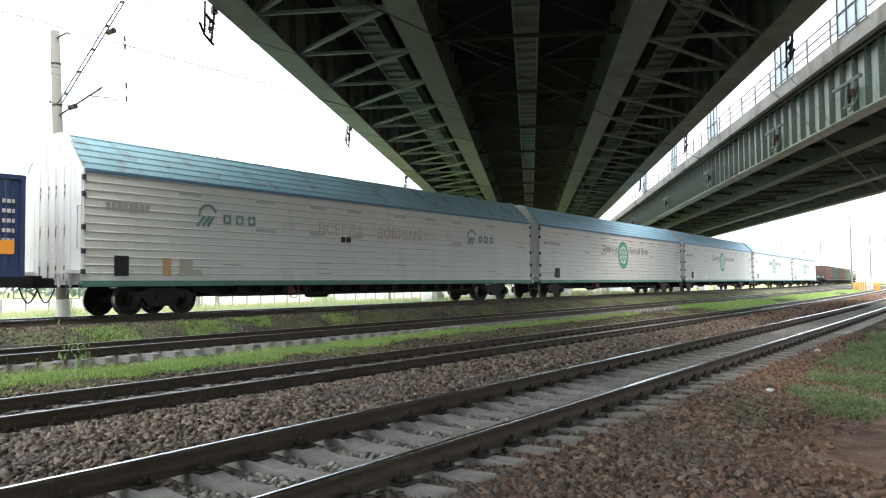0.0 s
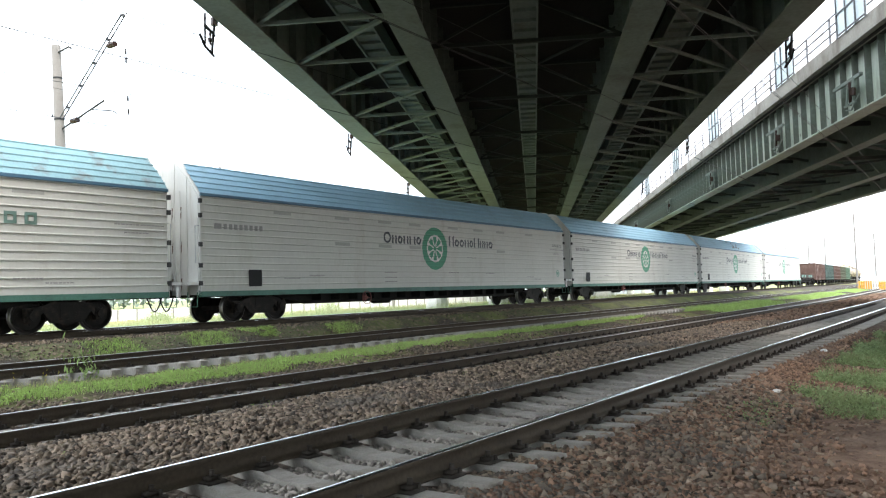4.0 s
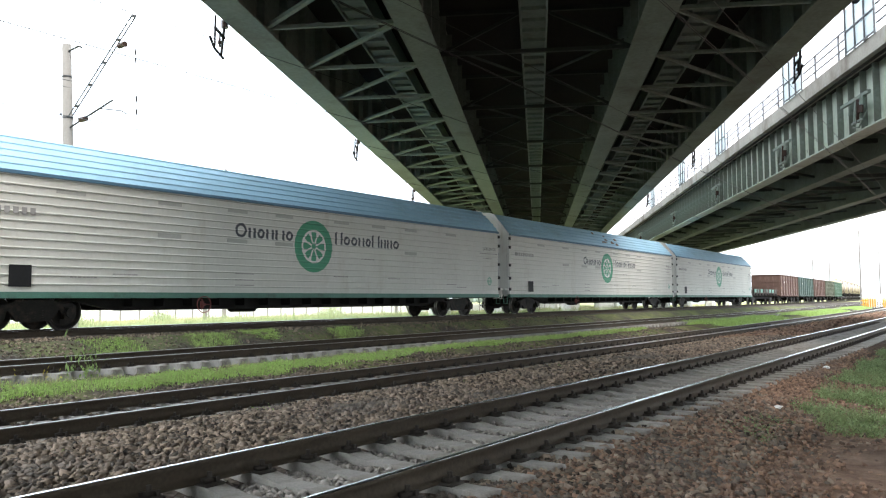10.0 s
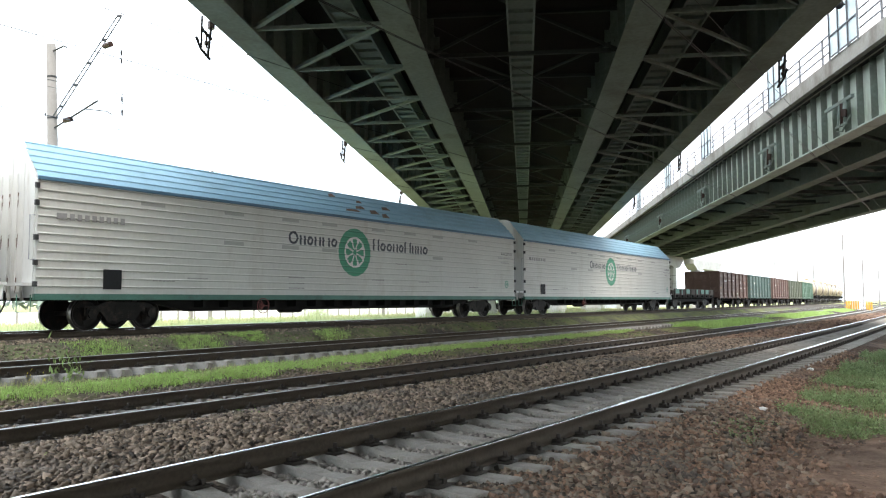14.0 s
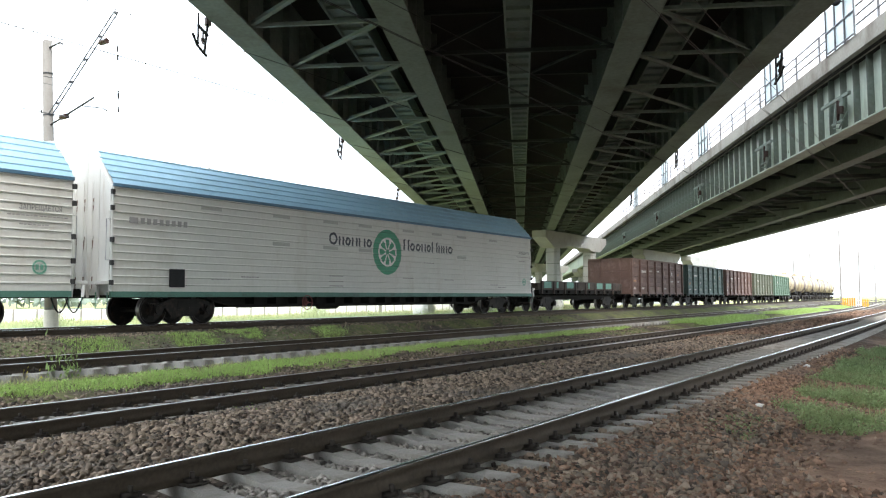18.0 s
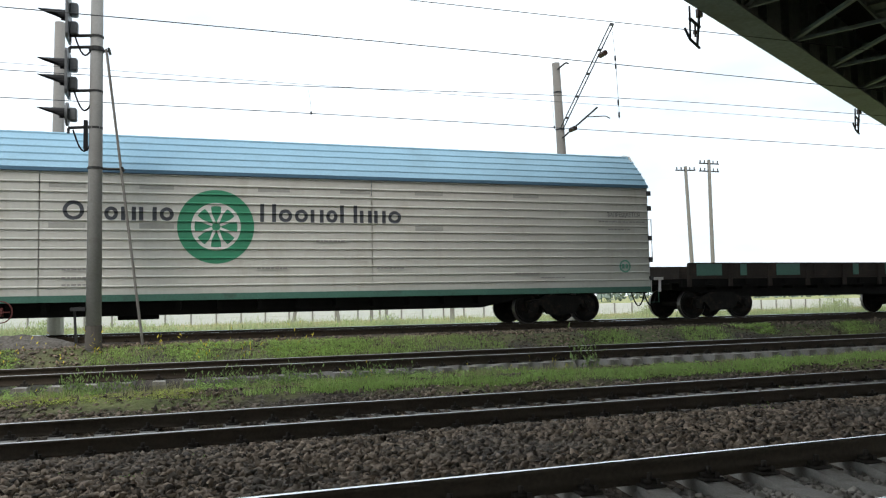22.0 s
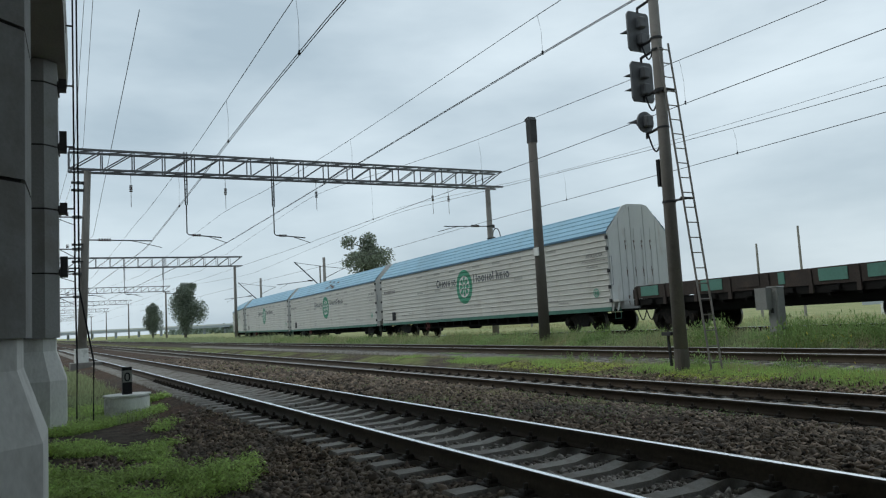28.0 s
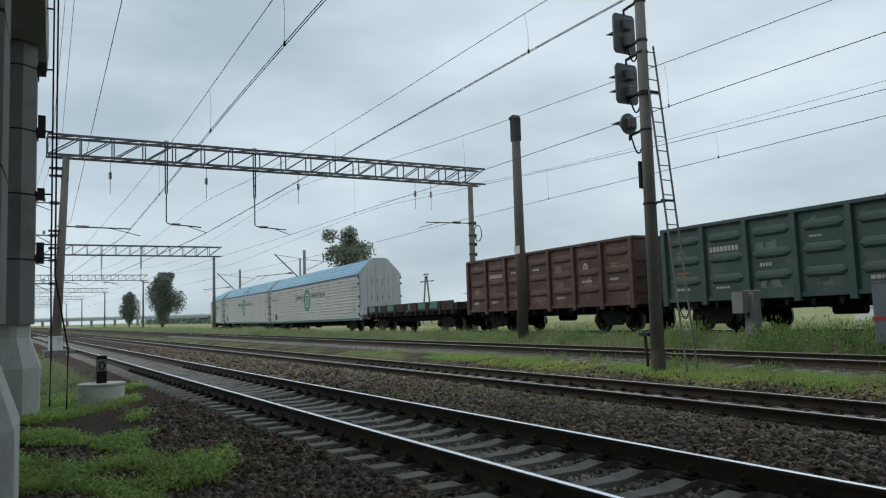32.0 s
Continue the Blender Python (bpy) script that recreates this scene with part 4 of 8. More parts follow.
        for x0, x1, z1, tone, name, lab in ((0.88, 1.32, 1.72, "black", "data_panel", "black data panel"), (2.42, 2.7, 1.68, "patch_orange", "paint_patch", "faded orange patch"), (3.0, 3.8, 1.35, "patch_brown", "paint_patch", "brownish paint patch"), (3.0, 3.45, 1.66, "patch_brown", "paint_patch", "brownish paint patch")):
            bm = BM()
            box(bm, -L + x0, -L + x1, y - 0.008 - (0.003 if x1 == 3.45 else 0), y, 1.15, z1)
            part(name, bm, M[tone], w, lab)
        bm = BM()
        box(bm, -L + 10.1, -L + 10.3, y - 0.012, y + 0.02, 2.45, 2.65), box(bm, -L + 10.4, -L + 10.6, y - 0.012, y + 0.02, 2.45, 2.65)
        part("vent_hole", bm, M["black"], w, "dark open vent")
    else:
        cx, cz = -0.1, 2.69
        glyphs(w, cx - 3.5, cz + 0.13, ((0.47, 0.47, "ring"), (0.31, 0.34, "arch"), (0.31, 0.34, "ring"), (0.34, 0.34, "cross"), (0.41, 0.34, "arch"), (0.33, 0.34, "ring")), 0.065)
        glyphs(w, cx + 1.08, cz + 0.13, ((0.4, 0.47, "arch"), (0.34, 0.34, "ring"), (0.34, 0.34, "ring"), (0.34, 0.34, "cross"), (0.3, 0.34, "ring"), (0.46, 0.47, "arch"), (0.32, 0.34, "cross"), (0.32, 0.34, "arch"), (0.36, 0.34, "ring")), 0.068)
        bm.free()
        bm = BM()
        ring(bm, cx, cz, 0.0, 0.004, 0.93, 48)
        logo = part("emblem", painted(bm), M["logo_green"], w, "round green emblem")
        bm = BM()
        ring(bm, cx, cz, 0.0, 0.52, 0.6, 40)
        part("emblem_rim", painted(bm, 0.006), M["rib"], logo, "white ring of a wheel drawing")
        for k in range(8):
            a = k * math.pi / 4 + 0.39
            c, s_ = math.cos(a), math.sin(a)
            bm = BM()
            bm.faces.new([bm.verts.new((cx + r * c - o * s_, 0.0, cz + r * s_ + o * c)) for r, o in ((0.1, -0.035), (0.36, -0.03), (0.53, -0.085), (0.53, 0.085), (0.36, 0.03), (0.1, 0.035))])
            part("emblem_spoke", painted(bm, 0.006), M["rib"], logo)
        bm = BM()
        ring(bm, L - 0.87, 1.63, y - 0.004, 0.14, 0.19, 24)
        box(bm, L - 0.97, L - 0.89, y - 0.005, y - 0.001, 1.56, 1.7), box(bm, L - 0.85, L - 0.77, y - 0.005, y - 0.001, 1.56, 1.7)
        part("small_emblem", bm, M["emblem_pale"], w, "small faded green ring mark")
        bars(grey, -L + 0.5, y, 2.98, [0.28] + [0.13] * 8, 0.17, 0.08)
        bm = BM()
        box(bm, -L + 1.85, -L + 2.4, y - 0.01, y, 1.15, 1.7)
        part("data_panel", bm, M["black"], w, "black data panel")
    for x0, z0 in ((-3.6, 1.62), (-3.6, 1.42), (-3.6, 1.25), (0.9, 1.62), (2.4, 2.32), (4.0, 1.6), (L - 3.6, 1.3), (-L + 4.6, 1.5), (-9, 1.4), (8, 1.42), (L - 1.7, 2.93), (L - 0.9, 2.93), (L - 1.4, 2.7)):
        bars(grey, x0, y, z0, [0.09, 0.06, 0.11, 0.08, 0.09, 0.05, 0.1], 0.035, 0.028)
    tagged(part("small_print", grey, M["mark_grey"], w, "small grey print as plain bars"), kind="stuff")
    if kind != "old":
        warn = letters(w, "ЗАПРЕЩАЕТСЯ", L - 1.42, y, 3.1, 0.19, M["mark_dark"], "dark stencilled warning")
        warn.matrix_basis = warn.matrix_basis @ Matrix.Diagonal((0.78, 1, 1, 1))
    for x0 in (-9.4, -6.4, -3.9, -1.9, 0.93, 3.05, 5.1, 8.0):
        part("vent_strip", MESH["vent"], None, w, at=pose(x0, -W + 0.034, 3.6))
        if x0 in (-6.4, -3.9, -1.9, 5.1):
            part("vent_strip", MESH["vent"], None, w, at=pose(x0, -W + 0.034, 2.63))
    return w


def gondola_meshes():
    L, W = 12.45 / 2, 1.56
    z0, z1 = 1.02, 3.5
    for tone in ("brown", "green", "olive", "bright_green"):
        bm = BM()
        for s in (-1, 1):
            y = s * W
            box(bm, -L, L, min(y, y - s * 0.05), max(y, y - s * 0.05), z0 + 0.1, z1)
        MESH["g_wall", tone] = mesh_of(bm, "wall_sheet", M[tone])
        bm = BM()
        for s in (-1, 1):
            y = s * (W + 0.03)
            box(bm, -L - 0.02, L + 0.02, y - 0.06, y + 0.06, z1, z1 + 0.1)
            box(bm, -L, L, y - 0.05, y + 0.05, z0, z0 + 0.12)
        for sx in (-1, 1):
            box(bm, sx * L - 0.06, sx * L + 0.06, -W, W, z1, z1 + 0.1)
        MESH["g_rail", tone] = mesh_of(bm, "top_rail", M[tone])
        bm = BM()
        slab(bm, [(-0.11, z0 - 0.12), (0.11, z0 - 0.12), (0.085, z1), (-0.085, z1)], 0.13, "y", -0.13)
        MESH["g_post", tone] = mesh_of(bm, "side_post", M[tone])
        bm = BM()
        rows_ = [[bm.verts.new(q) for q in ((-0.7 * a, d, z), (-0.56 * a, d, z + e), (0.56 * a, d, z + e), (0.7 * a, d, z), (0.56 * a, d, z - e), (-0.56 * a, d, z - e))] for a, d, z, e in ((1.0, 0.0, 0.0, 0.15), (0.93, -0.035, -0.01, 0.115), (0.78, -0.06, -0.03, 0.05))]
        for p, q in zip(rows_, rows_[1:]):
            for k in range(6):
                bm.faces.new((p[k], p[(k + 1) % 6], q[(k + 1) % 6], q[k]))
        bm.faces.new(rows_[-1])
        MESH["g_press", tone] = mesh_of(bm, "pressed_rib", M[tone])
        bm = BM()
        box(bm, -0.04, 0.04, -W, W, z0, z1)
        MESH["g_end", tone] = mesh_of(bm, "end_wall", M[tone])
        bm = BM()
        box(bm, -0.1, 0.1, -W + 0.05, W - 0.05, -0.05, 0.05)
        MESH["g_beam", tone] = mesh_of(bm, "end_beam", M[tone])
        bm = BM()
        box(bm, -0.09, 0.09, -0.05, 0.05, z0, z1)
        MESH["g_stile", tone] = mesh_of(bm, "end_post", M[tone])
    bm = BM()
    box(bm, -L, L, -1.45, 1.45, 0.95, 1.04)
    box(bm, -L, L, -0.3, 0.3, 0.7, 0.98)
    for x in np.linspace(-L + 0.5, L - 0.5, 14):
        for s in (-1, 1):   # hatch brackets below the sill
            slab(bm, [(x - 0.09, 0.98), (x + 0.09, 0.98), (x + 0.05, 0.78), (x - 0.05, 0.78)], 0.16, "y", s * 1.5 - 0.08)
    tube(bm, [(-1.2, 0.5, 0.62), (-0.2, 0.5, 0.62)], 0.17, 10)
    MESH["g_frame"] = mesh_of(bm, "underframe", M["under"])


def gondola(tone, label):
    w = thing("gondola_wagon", label, "freight wagon", "wagons of the freight train")
    L, W = 12.45 / 2, 1.56
    part("wall_sheet", MESH["g_wall", tone], None, w)
    part("top_rail", MESH["g_rail", tone], None, w)
    part("underframe", MESH["g_frame"], None, w, "black underframe with hatch brackets")
    xs = np.linspace(-L + 0.11, L - 0.11, 8)
    for s in (-1, 1):
        for x in xs:
            part("side_post", MESH["g_post", tone], None, w, at=pose(x, s * W, 0, 0, 0, 0 if s < 0 else 180))
        for a, b in zip(xs, xs[1:]):
            for z in (1.72, 2.4, 3.08):
                part("pressed_rib", MESH["g_press", tone], None, w, at=pose((a + b) / 2, s * W, z, 0, 0, 0 if s < 0 else 180))
    for s in (-1, 1):
        end = part("end_wall", MESH["g_end", tone], None, w, at=pose(s * (L - 0.05), 0, 0))
        for z in (1.5, 2.1, 2.7):
            part("end_beam", MESH["g_beam", tone], None, end, at=pose(0, 0, z))
        for y in (-0.75, 0.75):
            part("end_post", MESH["g_stile", tone], None, end, at=pose(0, y, 0))
        coupler(w, s * L, s)
        add_bogie(w, s * 4.33)
    bm = BM()
    y = -W - 0.012
    rnd = random.Random(tone)
    bars(bm, xs[1] + 0.25, y - 0.0, 2.6, [0.11] * 8, 0.17, 0.04)
    for i in range(7):
        bars(bm, xs[i] + 0.45, y, rnd.choice((1.4, 2.0, 2.72)), [rnd.uniform(0.05, 0.16) for _ in range(4)], rnd.uniform(0.05, 0.11), 0.03)
    part("stencil", bm, M["dusty_white"], w, "worn white stencilled marks as plain bars")
    bm = BM()
    for i in (0, 6):
        bars(bm, xs[i] + 0.5, y, 2.62 if i else 1.98, [0.2, 0.12, 0.16], 0.05, 0.03), bars(bm, xs[i] + 0.5, y, 2.52 if i else 1.88, [0.14, 0.2], 0.05, 0.03)
    part("small_print", bm, M["dusty_orange"], w, "worn orange small print as plain bars")
    bm = BM()
    ring(bm, xs[5] + 0.72, 2.62, y - 0.002, 0.1, 0.17, 20)
    box(bm, xs[5] + 0.68, xs[5] + 0.76, y - 0.004, y, 2.5, 2.74)
    part("round_mark", bm, M["dusty_white"], w, "worn white round mark")
    pale = M["green_pale" if tone in ("green", "bright_green", "olive") else "brown_pale"]
    for i in range(9):   # scraped and repainted patches
        x0, z0 = xs[rnd.randrange(7)] + rnd.uniform(0.2, 0.8), rnd.choice((1.35, 1.9, 2.55, 3.02))
        bm = BM()
        slab(bm, [(x0, z0), (x0 + rnd.uniform(0.25, 0.6), z0 - rnd.uniform(0, 0.06)), (x0 + rnd.uniform(0.3, 0.5), z0 + rnd.uniform(0.15, 0.35)), (x0 + 0.05, z0 + rnd.uniform(0.12, 0.3))], 0.005, "y", -W - 0.006)
        part("paint_patch", bm, pale, w, "pale scraped paint patch")
    return w


def flat_wagon(label):
    w = thing("flat_wagon", label, "freight wagon", "wagons of the freight train")
    L = 12.7 / 2
    bm = BM()
    box(bm, -L, L, -1.42, 1.42, 1.12, 1.24)
    for s in (-1, 1):
        slab(bm, [(-L, 1.12), (L, 1.12), (L, 0.92), (3.6, 0.66), (-3.6, 0.66), (-L, 0.92)], 0.12, "y", s * 0.9 - 0.06)
        box(bm, -L, L, s * 1.4 - 0.05, s * 1.4 + 0.05, 1.0, 1.24)
    for x in np.arange(-6, 6.1, 1.0):
        box(bm, x - 0.05, x + 0.05, -1.42, 1.42, 0.92, 1.1)
    part("underframe", bm, M["under"], w, "dark riveted underframe")
    edges = np.linspace(-L + 0.25, L - 0.25, 9)
    k = 0
    for s in (-1, 1):
        for a, b in zip(edges, edges[1:]):
            bm = BM()
            box(bm, a + 0.02, b - 0.02, s * 1.47 - 0.04, s * 1.47 + 0.04, 1.26, 1.74)
            board = part("drop_side", bm, M["flat_dark"], w, "rusty drop side")
            bm = BM()
            p0, p1 = (a + 0.28, b - 0.32) if k % 3 != 1 else (a + 0.4, b - 0.9)
            box(bm, p0, p1, s * 1.525 - 0.012, s * 1.525 + 0.012, 1.34, 1.7)
            part("painted_patch", bm, M["flat_green"] if k % 4 != 3 else M["flat_dark"], board, "sea green painted patch")
            k += 1
        for x in edges:
            bm = BM()
            slab(bm, [(x - 0.07, 1.0), (x + 0.07, 1.0), (x + 0.05, 1.7), (x - 0.05, 1.7)], 0.07, "y", s * 1.52 - 0.035)
            part("stake", bm, M["flat_dark"], w)
        for x in (edges[:-1] + edges[1:]) / 2:
            bm = BM()
            box(bm, x - 0.16, x + 0.16, s * 1.5 - 0.08, s * 1.5 + 0.08, 1.06, 1.2)
            part("stake_pocket", bm, M["under"], w)
    for s in (-1, 1):
        bm = BM()
        box(bm, s * L - 0.05, s * L + 0.05, -1.42, 1.42, 1.26, 1.62)
        part("end_board", bm, M["flat_dark"], w, "rusty end board")
        coupler(w, s * L, s)
        add_bogie(w, s * 4.6)
    return w


def tank_wagon(tone, label):
    w = thing("tank_wagon", label, "freight wagon", "wagons of the freight train")
    L = 5.4
    bm = BM()
    pts = [(-L, 0, 2.75), (-L + 0.06, 0, 2.75), (-L + 0.3, 0, 2.75), (-L + 0.7, 0, 2.75), (L - 0.7, 0, 2.75), (L - 0.3, 0, 2.75), (L - 0.06, 0, 2.75), (L, 0, 2.75)]
    tube(bm, pts, [0.4, 0.9, 1.3, 1.5, 1.5, 1.3, 0.9, 0.4], 28)
    part("barrel", bm, M[tone], w, smooth=True)
    bm = BM()
    box(bm, -1.1, 1.1, -1.53, 1.53, 1.24, 4.28)
    bmesh.ops.delete(bm, geom=bm.verts[:], context="VERTS")
    tube(bm, [(-1.2, 0, 2.75), (1.2, 0, 2.75)], 1.512, 28), tube(bm, [(-4.4, 0, 2.75), (-3.9, 0, 2.75)], 1.512, 28), tube(bm, [(3.9, 0, 2.75), (4.4, 0, 2.75)], 1.512, 28)
    part("spill_band", bm, M["tank_dark"], w, "brown spill band")
    bm = BM()
    tube(bm, [(0, 0, 4.2), (0, 0, 4.55)], 0.4, 14)
    part("dome", bm, M[tone], w)
    bm = BM()
    for s in (-1, 1):
        bar(bm, (0.5 * s, -1.56, 1.2), (0.5 * s, -1.2, 4.0), 0.05)
    for k in range(9):
        t = k / 9
        bar(bm, (-0.5, -1.56 + 0.36 * t, 1.3 + 2.7 * t), (0.5, -1.56 + 0.36 * t, 1.3 + 2.7 * t), 0.03)
    part("ladder", bm, M["steel"], w)
    bm = BM()
    box(bm, -5.9, 5.9, -0.4, 0.4, 0.8, 1.1)
    for x in (-3.9, 3.9):
        box(bm, x - 0.4, x + 0.4, -1.3, 1.3, 1.0, 1.6)
    part("underframe", bm, M["under"], w)
    for s in (-1, 1):
        coupler(w, s * 5.9, s)
        add_bogie(w, s * 3.9)
    return w


def container_wagon(label):
    w = thing("container_wagon", label, "freight wagon", "wagons of the freight train")
    L = 9.4
    bm = BM()
    box(bm, -L, L, -1.3, 1.3, 0.85, 1.12)
    part("underframe", bm, M["under"], w)
    for x0, x1 in ((-9.2, -3.15), (-3.05, 3.0), (3.1, 9.15)):
        bm = BM()
        box(bm, x0, x1, -1.19, 1.19, 1.14, 3.72)
        for x in np.arange(x0 + 0.3, x1 - 0.2, 0.28):
            slab(bm, [(x, -1.19), (x + 0.14, -1.19), (x + 0.11, -1.225), (x + 0.03, -1.225)], 2.3, "z", 1.3)
        for x in (x0, x1):
            for y in (-1.2, 1.2):
                box(bm, x - 0.06, x + 0.06, y - 0.06, y + 0.06, 1.12, 3.74)
        box(bm, x0, x1, -1.24, -1.18, 3.62, 3.74), box(bm, x0, x1, -1.24, -1.18, 1.12, 1.26)
        c = part("container", bm, M["container"], w, "dark blue corrugated container")
    bm = BM()
    box(bm, 8.6, 8.95, -1.245, -1.235, 1.7, 2.05)
    part("placard", bm, M["orange"], w, "orange placard")
    bm = BM()
    for z in (2.0, 2.25, 2.5, 2.75, 3.0):
        bars(bm, 8.65, -1.24, z, [0.08, 0.1, 0.06], 0.1, 0.03)
    part("stencil", bm, M["mark_white"], w, "white marks as plain bars")
    for s in (-1, 1):
        coupler(w, s * L, s)
        add_bogie(w, s * 7.3)
    return w


def build_train():
    bogie_meshes(), car_carrier_meshes(), gondola_meshes()
    # offsets of wagon middles behind the tail of the last white wagon (train runs towards -x)
    for i, (kind, label) in enumerate((("new", "white ribbed covered car wagon, blue roof and green emblem"),
                                       ("new", "white ribbed covered car wagon with rust-stained blue roof"),
                                       ("new", "white ribbed covered car wagon with blue roof and green emblem"),
                                       ("new", "white ribbed covered car wagon with blue roof and emblem"),
                                       ("old", "older white covered car wagon with teal roof and faded slogan"))):
        WAGONS.append((car_carrier(kind, label), -CAR_L / 2 - i * CAR_PITCH, CAR_L / 2 - 2.75))
    front = -4 * CAR_PITCH - CAR_L - 1.15
    WAGONS.append((container_wagon("flat container wagon loaded with dark blue containers"), front - 9.4, 7.3))
    x = 1.15
    WAGONS.append((flat_wagon("dark rusty flat wagon with green-patched drop sides"), x + 6.35, 4.6))
    x += 14.28
    for tone, label in (("brown", "brown gondola wagon with pale worn stencils"), ("green", "dull green gondola wagon with white stencils"), ("brown", "reddish brown gondola wagon with bare posts"),
                        ("olive", "olive green gondola wagon, weathered"), ("bright_green", "bright green gondola wagon, newly painted")):
        WAGONS.append((gondola(tone, label), x + 6.225, 4.33))
        x += 13.92
    for i in range(7):
        tone = ("tank_cream", "tank_cream", "tank_cream", "tank_cream")[i % 4]
        WAGONS.append((tank_wagon(tone, "cream tank wagon with a brown spill band"), x + 5.95, 3.9))
        x += 12.02


build_train()


# ---------------------------------------------------------------- overpasses
TH = radians(28.6)
BU, BN = Vector((math.cos(TH), math.sin(TH), 0)), Vector((-math.sin(TH), math.cos(TH), 0))
BRIDGE = pose(0, 0, 0, 0, 0, 28.6)     # local x along the deck, y to its left
FLANGE_Z = 8.3


def build_overpass():
    FLANGE_Z = 8.3
    b = thing("road_overpass", "steel girder road overpass seen from below, dark green", "overpass", at=BRIDGE, kind="structure")
    s0, s1 = -70, 330
    for n, half in ((7.3, 0.42), (3.1, 0.42), (-3.1, 0.42), (-7.1, 0.42)):
        bm = BM()
        box(bm, s0, s1, n - half, n + half, FLANGE_Z, FLANGE_Z + 0.05)
        box(bm, s0, s1, n - 0.02, n + 0.02, FLANGE_Z + 0.05, FLANGE_Z + 2.5)
        g = part("main_girder", bm, M["girder"], b, "deep plate girder with a broad bottom flange")
        bm = BM()
        for x in np.arange(s0 + 0.9, 180, 1.8):
            box(bm, x - 0.012, x + 0.012, n - 0.24, n + 0.24, FLANGE_Z + 0.05, FLANGE_Z + 2.3)
        tagged(part("web_stiffeners", bm, M["girder"], g), kind="stuff")
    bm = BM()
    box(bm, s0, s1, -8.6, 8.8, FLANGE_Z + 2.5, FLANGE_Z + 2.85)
    part("deck", bm, M["deck"], b, "deck slab with under-deck shade in its colour")
    for sg in (-1, 1):
        bm = BM()
        box(bm, s0, s1, sg * 8.7 - 0.15, sg * 8.7 + 0.15, FLANGE_Z + 2.86, FLANGE_Z + 3.5)
        part("parapet", bm, M["concrete"], b)
    # stringers: shallow troughs with close cross ribs
    for n, half, z in ((5.2, 0.42, 1.55), (0.0, 0.38, 1.3), (-5.1, 0.42, 1.55)):
        bm = BM()
        zb = FLANGE_Z + z
        box(bm, s0, s1, n - half, n + half, zb, zb + 0.03)
        for sg in (-1, 1):
            box(bm, s0, s1, n + sg * half - 0.03, n + sg * half + 0.03, zb - 0.14, zb + 0.5)
        g = part("stringer", bm, M["girder_light"], b, "ribbed stringer")
        bm = BM()
        for x in np.arange(s0 + 0.6, 200, 0.9):
            box(bm, x - 0.03, x + 0.03, n - half, n + half, zb - 0.1, zb)
        tagged(part("stringer_ribs", bm, M["girder_light"], g), kind="stuff")
    # wind bracing between the girders of each pair, and cross frames
    step = 3.6
    for lo, hi in ((3.5, 6.9), (-6.7, -3.5)):
        for i in range(-14, 48):
            x = 1.1 + i * step
            bm = BM()
            zb = FLANGE_Z + 0.16
            bar(bm, (x, lo, zb), (x, hi, zb), 0.1, 0.1)
            part("cross_strut", bm, M["girder_light" if lo > 0 else "girder"], b) if i < 30 else bm.free()
            bm = BM()
            a, c = (lo, hi) if lo > 0 else (hi, lo)
            bar(bm, (x + 0.1, a, zb + 0.02), (x + step - 0.1, c, zb + 0.02), 0.13 if lo > 0 else 0.08, 0.09)
            part("diagonal_brace", bm, M["girder_light" if lo > 0 else "girder"], b) if i < 30 else bm.free()
    for i in range(-7, 24):
        x = 2.9 + i * 7.2
        bm = BM()
        zb = FLANGE_Z + 1.0
        bar(bm, (x, -3.1, zb), (x, 3.1, zb), 0.12, 0.12)
        bar(bm, (x, -3.1, zb), (x, -0.4, zb + 1.3), 0.09), bar(bm, (x, 3.1, zb), (x, 0.4, zb + 1.3), 0.09)
        bar(bm, (x, -3.1, zb + 1.35), (x, 3.1, zb + 1.35), 0.12)
        bar(bm, (x, -3.0, zb + 0.3), (x + 3.6, -0.4, zb + 0.3), 0.07), bar(bm, (x, 3.0, zb + 0.3), (x + 3.6, 0.4, zb + 0.3), 0.07)
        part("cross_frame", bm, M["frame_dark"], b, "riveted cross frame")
    # hanging insulator frames along the edges
    for s, n in ((18.8, 8.3), (34.4, 8.3), (51, 8.3), (23.5, -7.9), (39, -7.9), (55, -7.9)):
        bm = BM()
        z = 8.02
        bar(bm, (s + 0.02, n, z + 0.75), (s + 0.12, n + 0.05, z - 0.05), 0.05), bar(bm, (s + 0.62, n, z + 0.7), (s + 0.52, n + 0.05, z - 0.2), 0.05)
        bar(bm, (s - 0.2, n + 0.05, z + 0.12), (s + 0.1, n + 0.05, z - 0.1), 0.05), bar(bm, (s + 0.1, n + 0.05, z - 0.1), (s + 0.68, n + 0.05, z - 0.2), 0.05)
        bar(bm, (s, n, z + 0.42), (s + 0.62, n, z + 0.34), 0.06), bar(bm, (s - 0.05, n, z + 0.9), (s + 0.7, n, z + 0.86), 0.06)
        frame_ = part("hanger_frame", bm, M["black"], b, "black steel insulator hanger")
        bm = BM()
        tube(bm, [(s + 0.62, n, z + 0.62), (s + 0.62, n, z + 0.82)], 0.1, 8), tube(bm, [(s + 0.32, n, z + 0.36), (s + 0.32, n, z + 0.0)], 0.025, 6), tube(bm, [(s + 0.32, n, z + 0.16), (s + 0.32, n, z + 0.08)], 0.06, 6)
        part("insulator", bm, M["insulator"], frame_)


build_overpass()

BRIDGE2 = pose(0, 0, 0, 0, 0, 28.7)


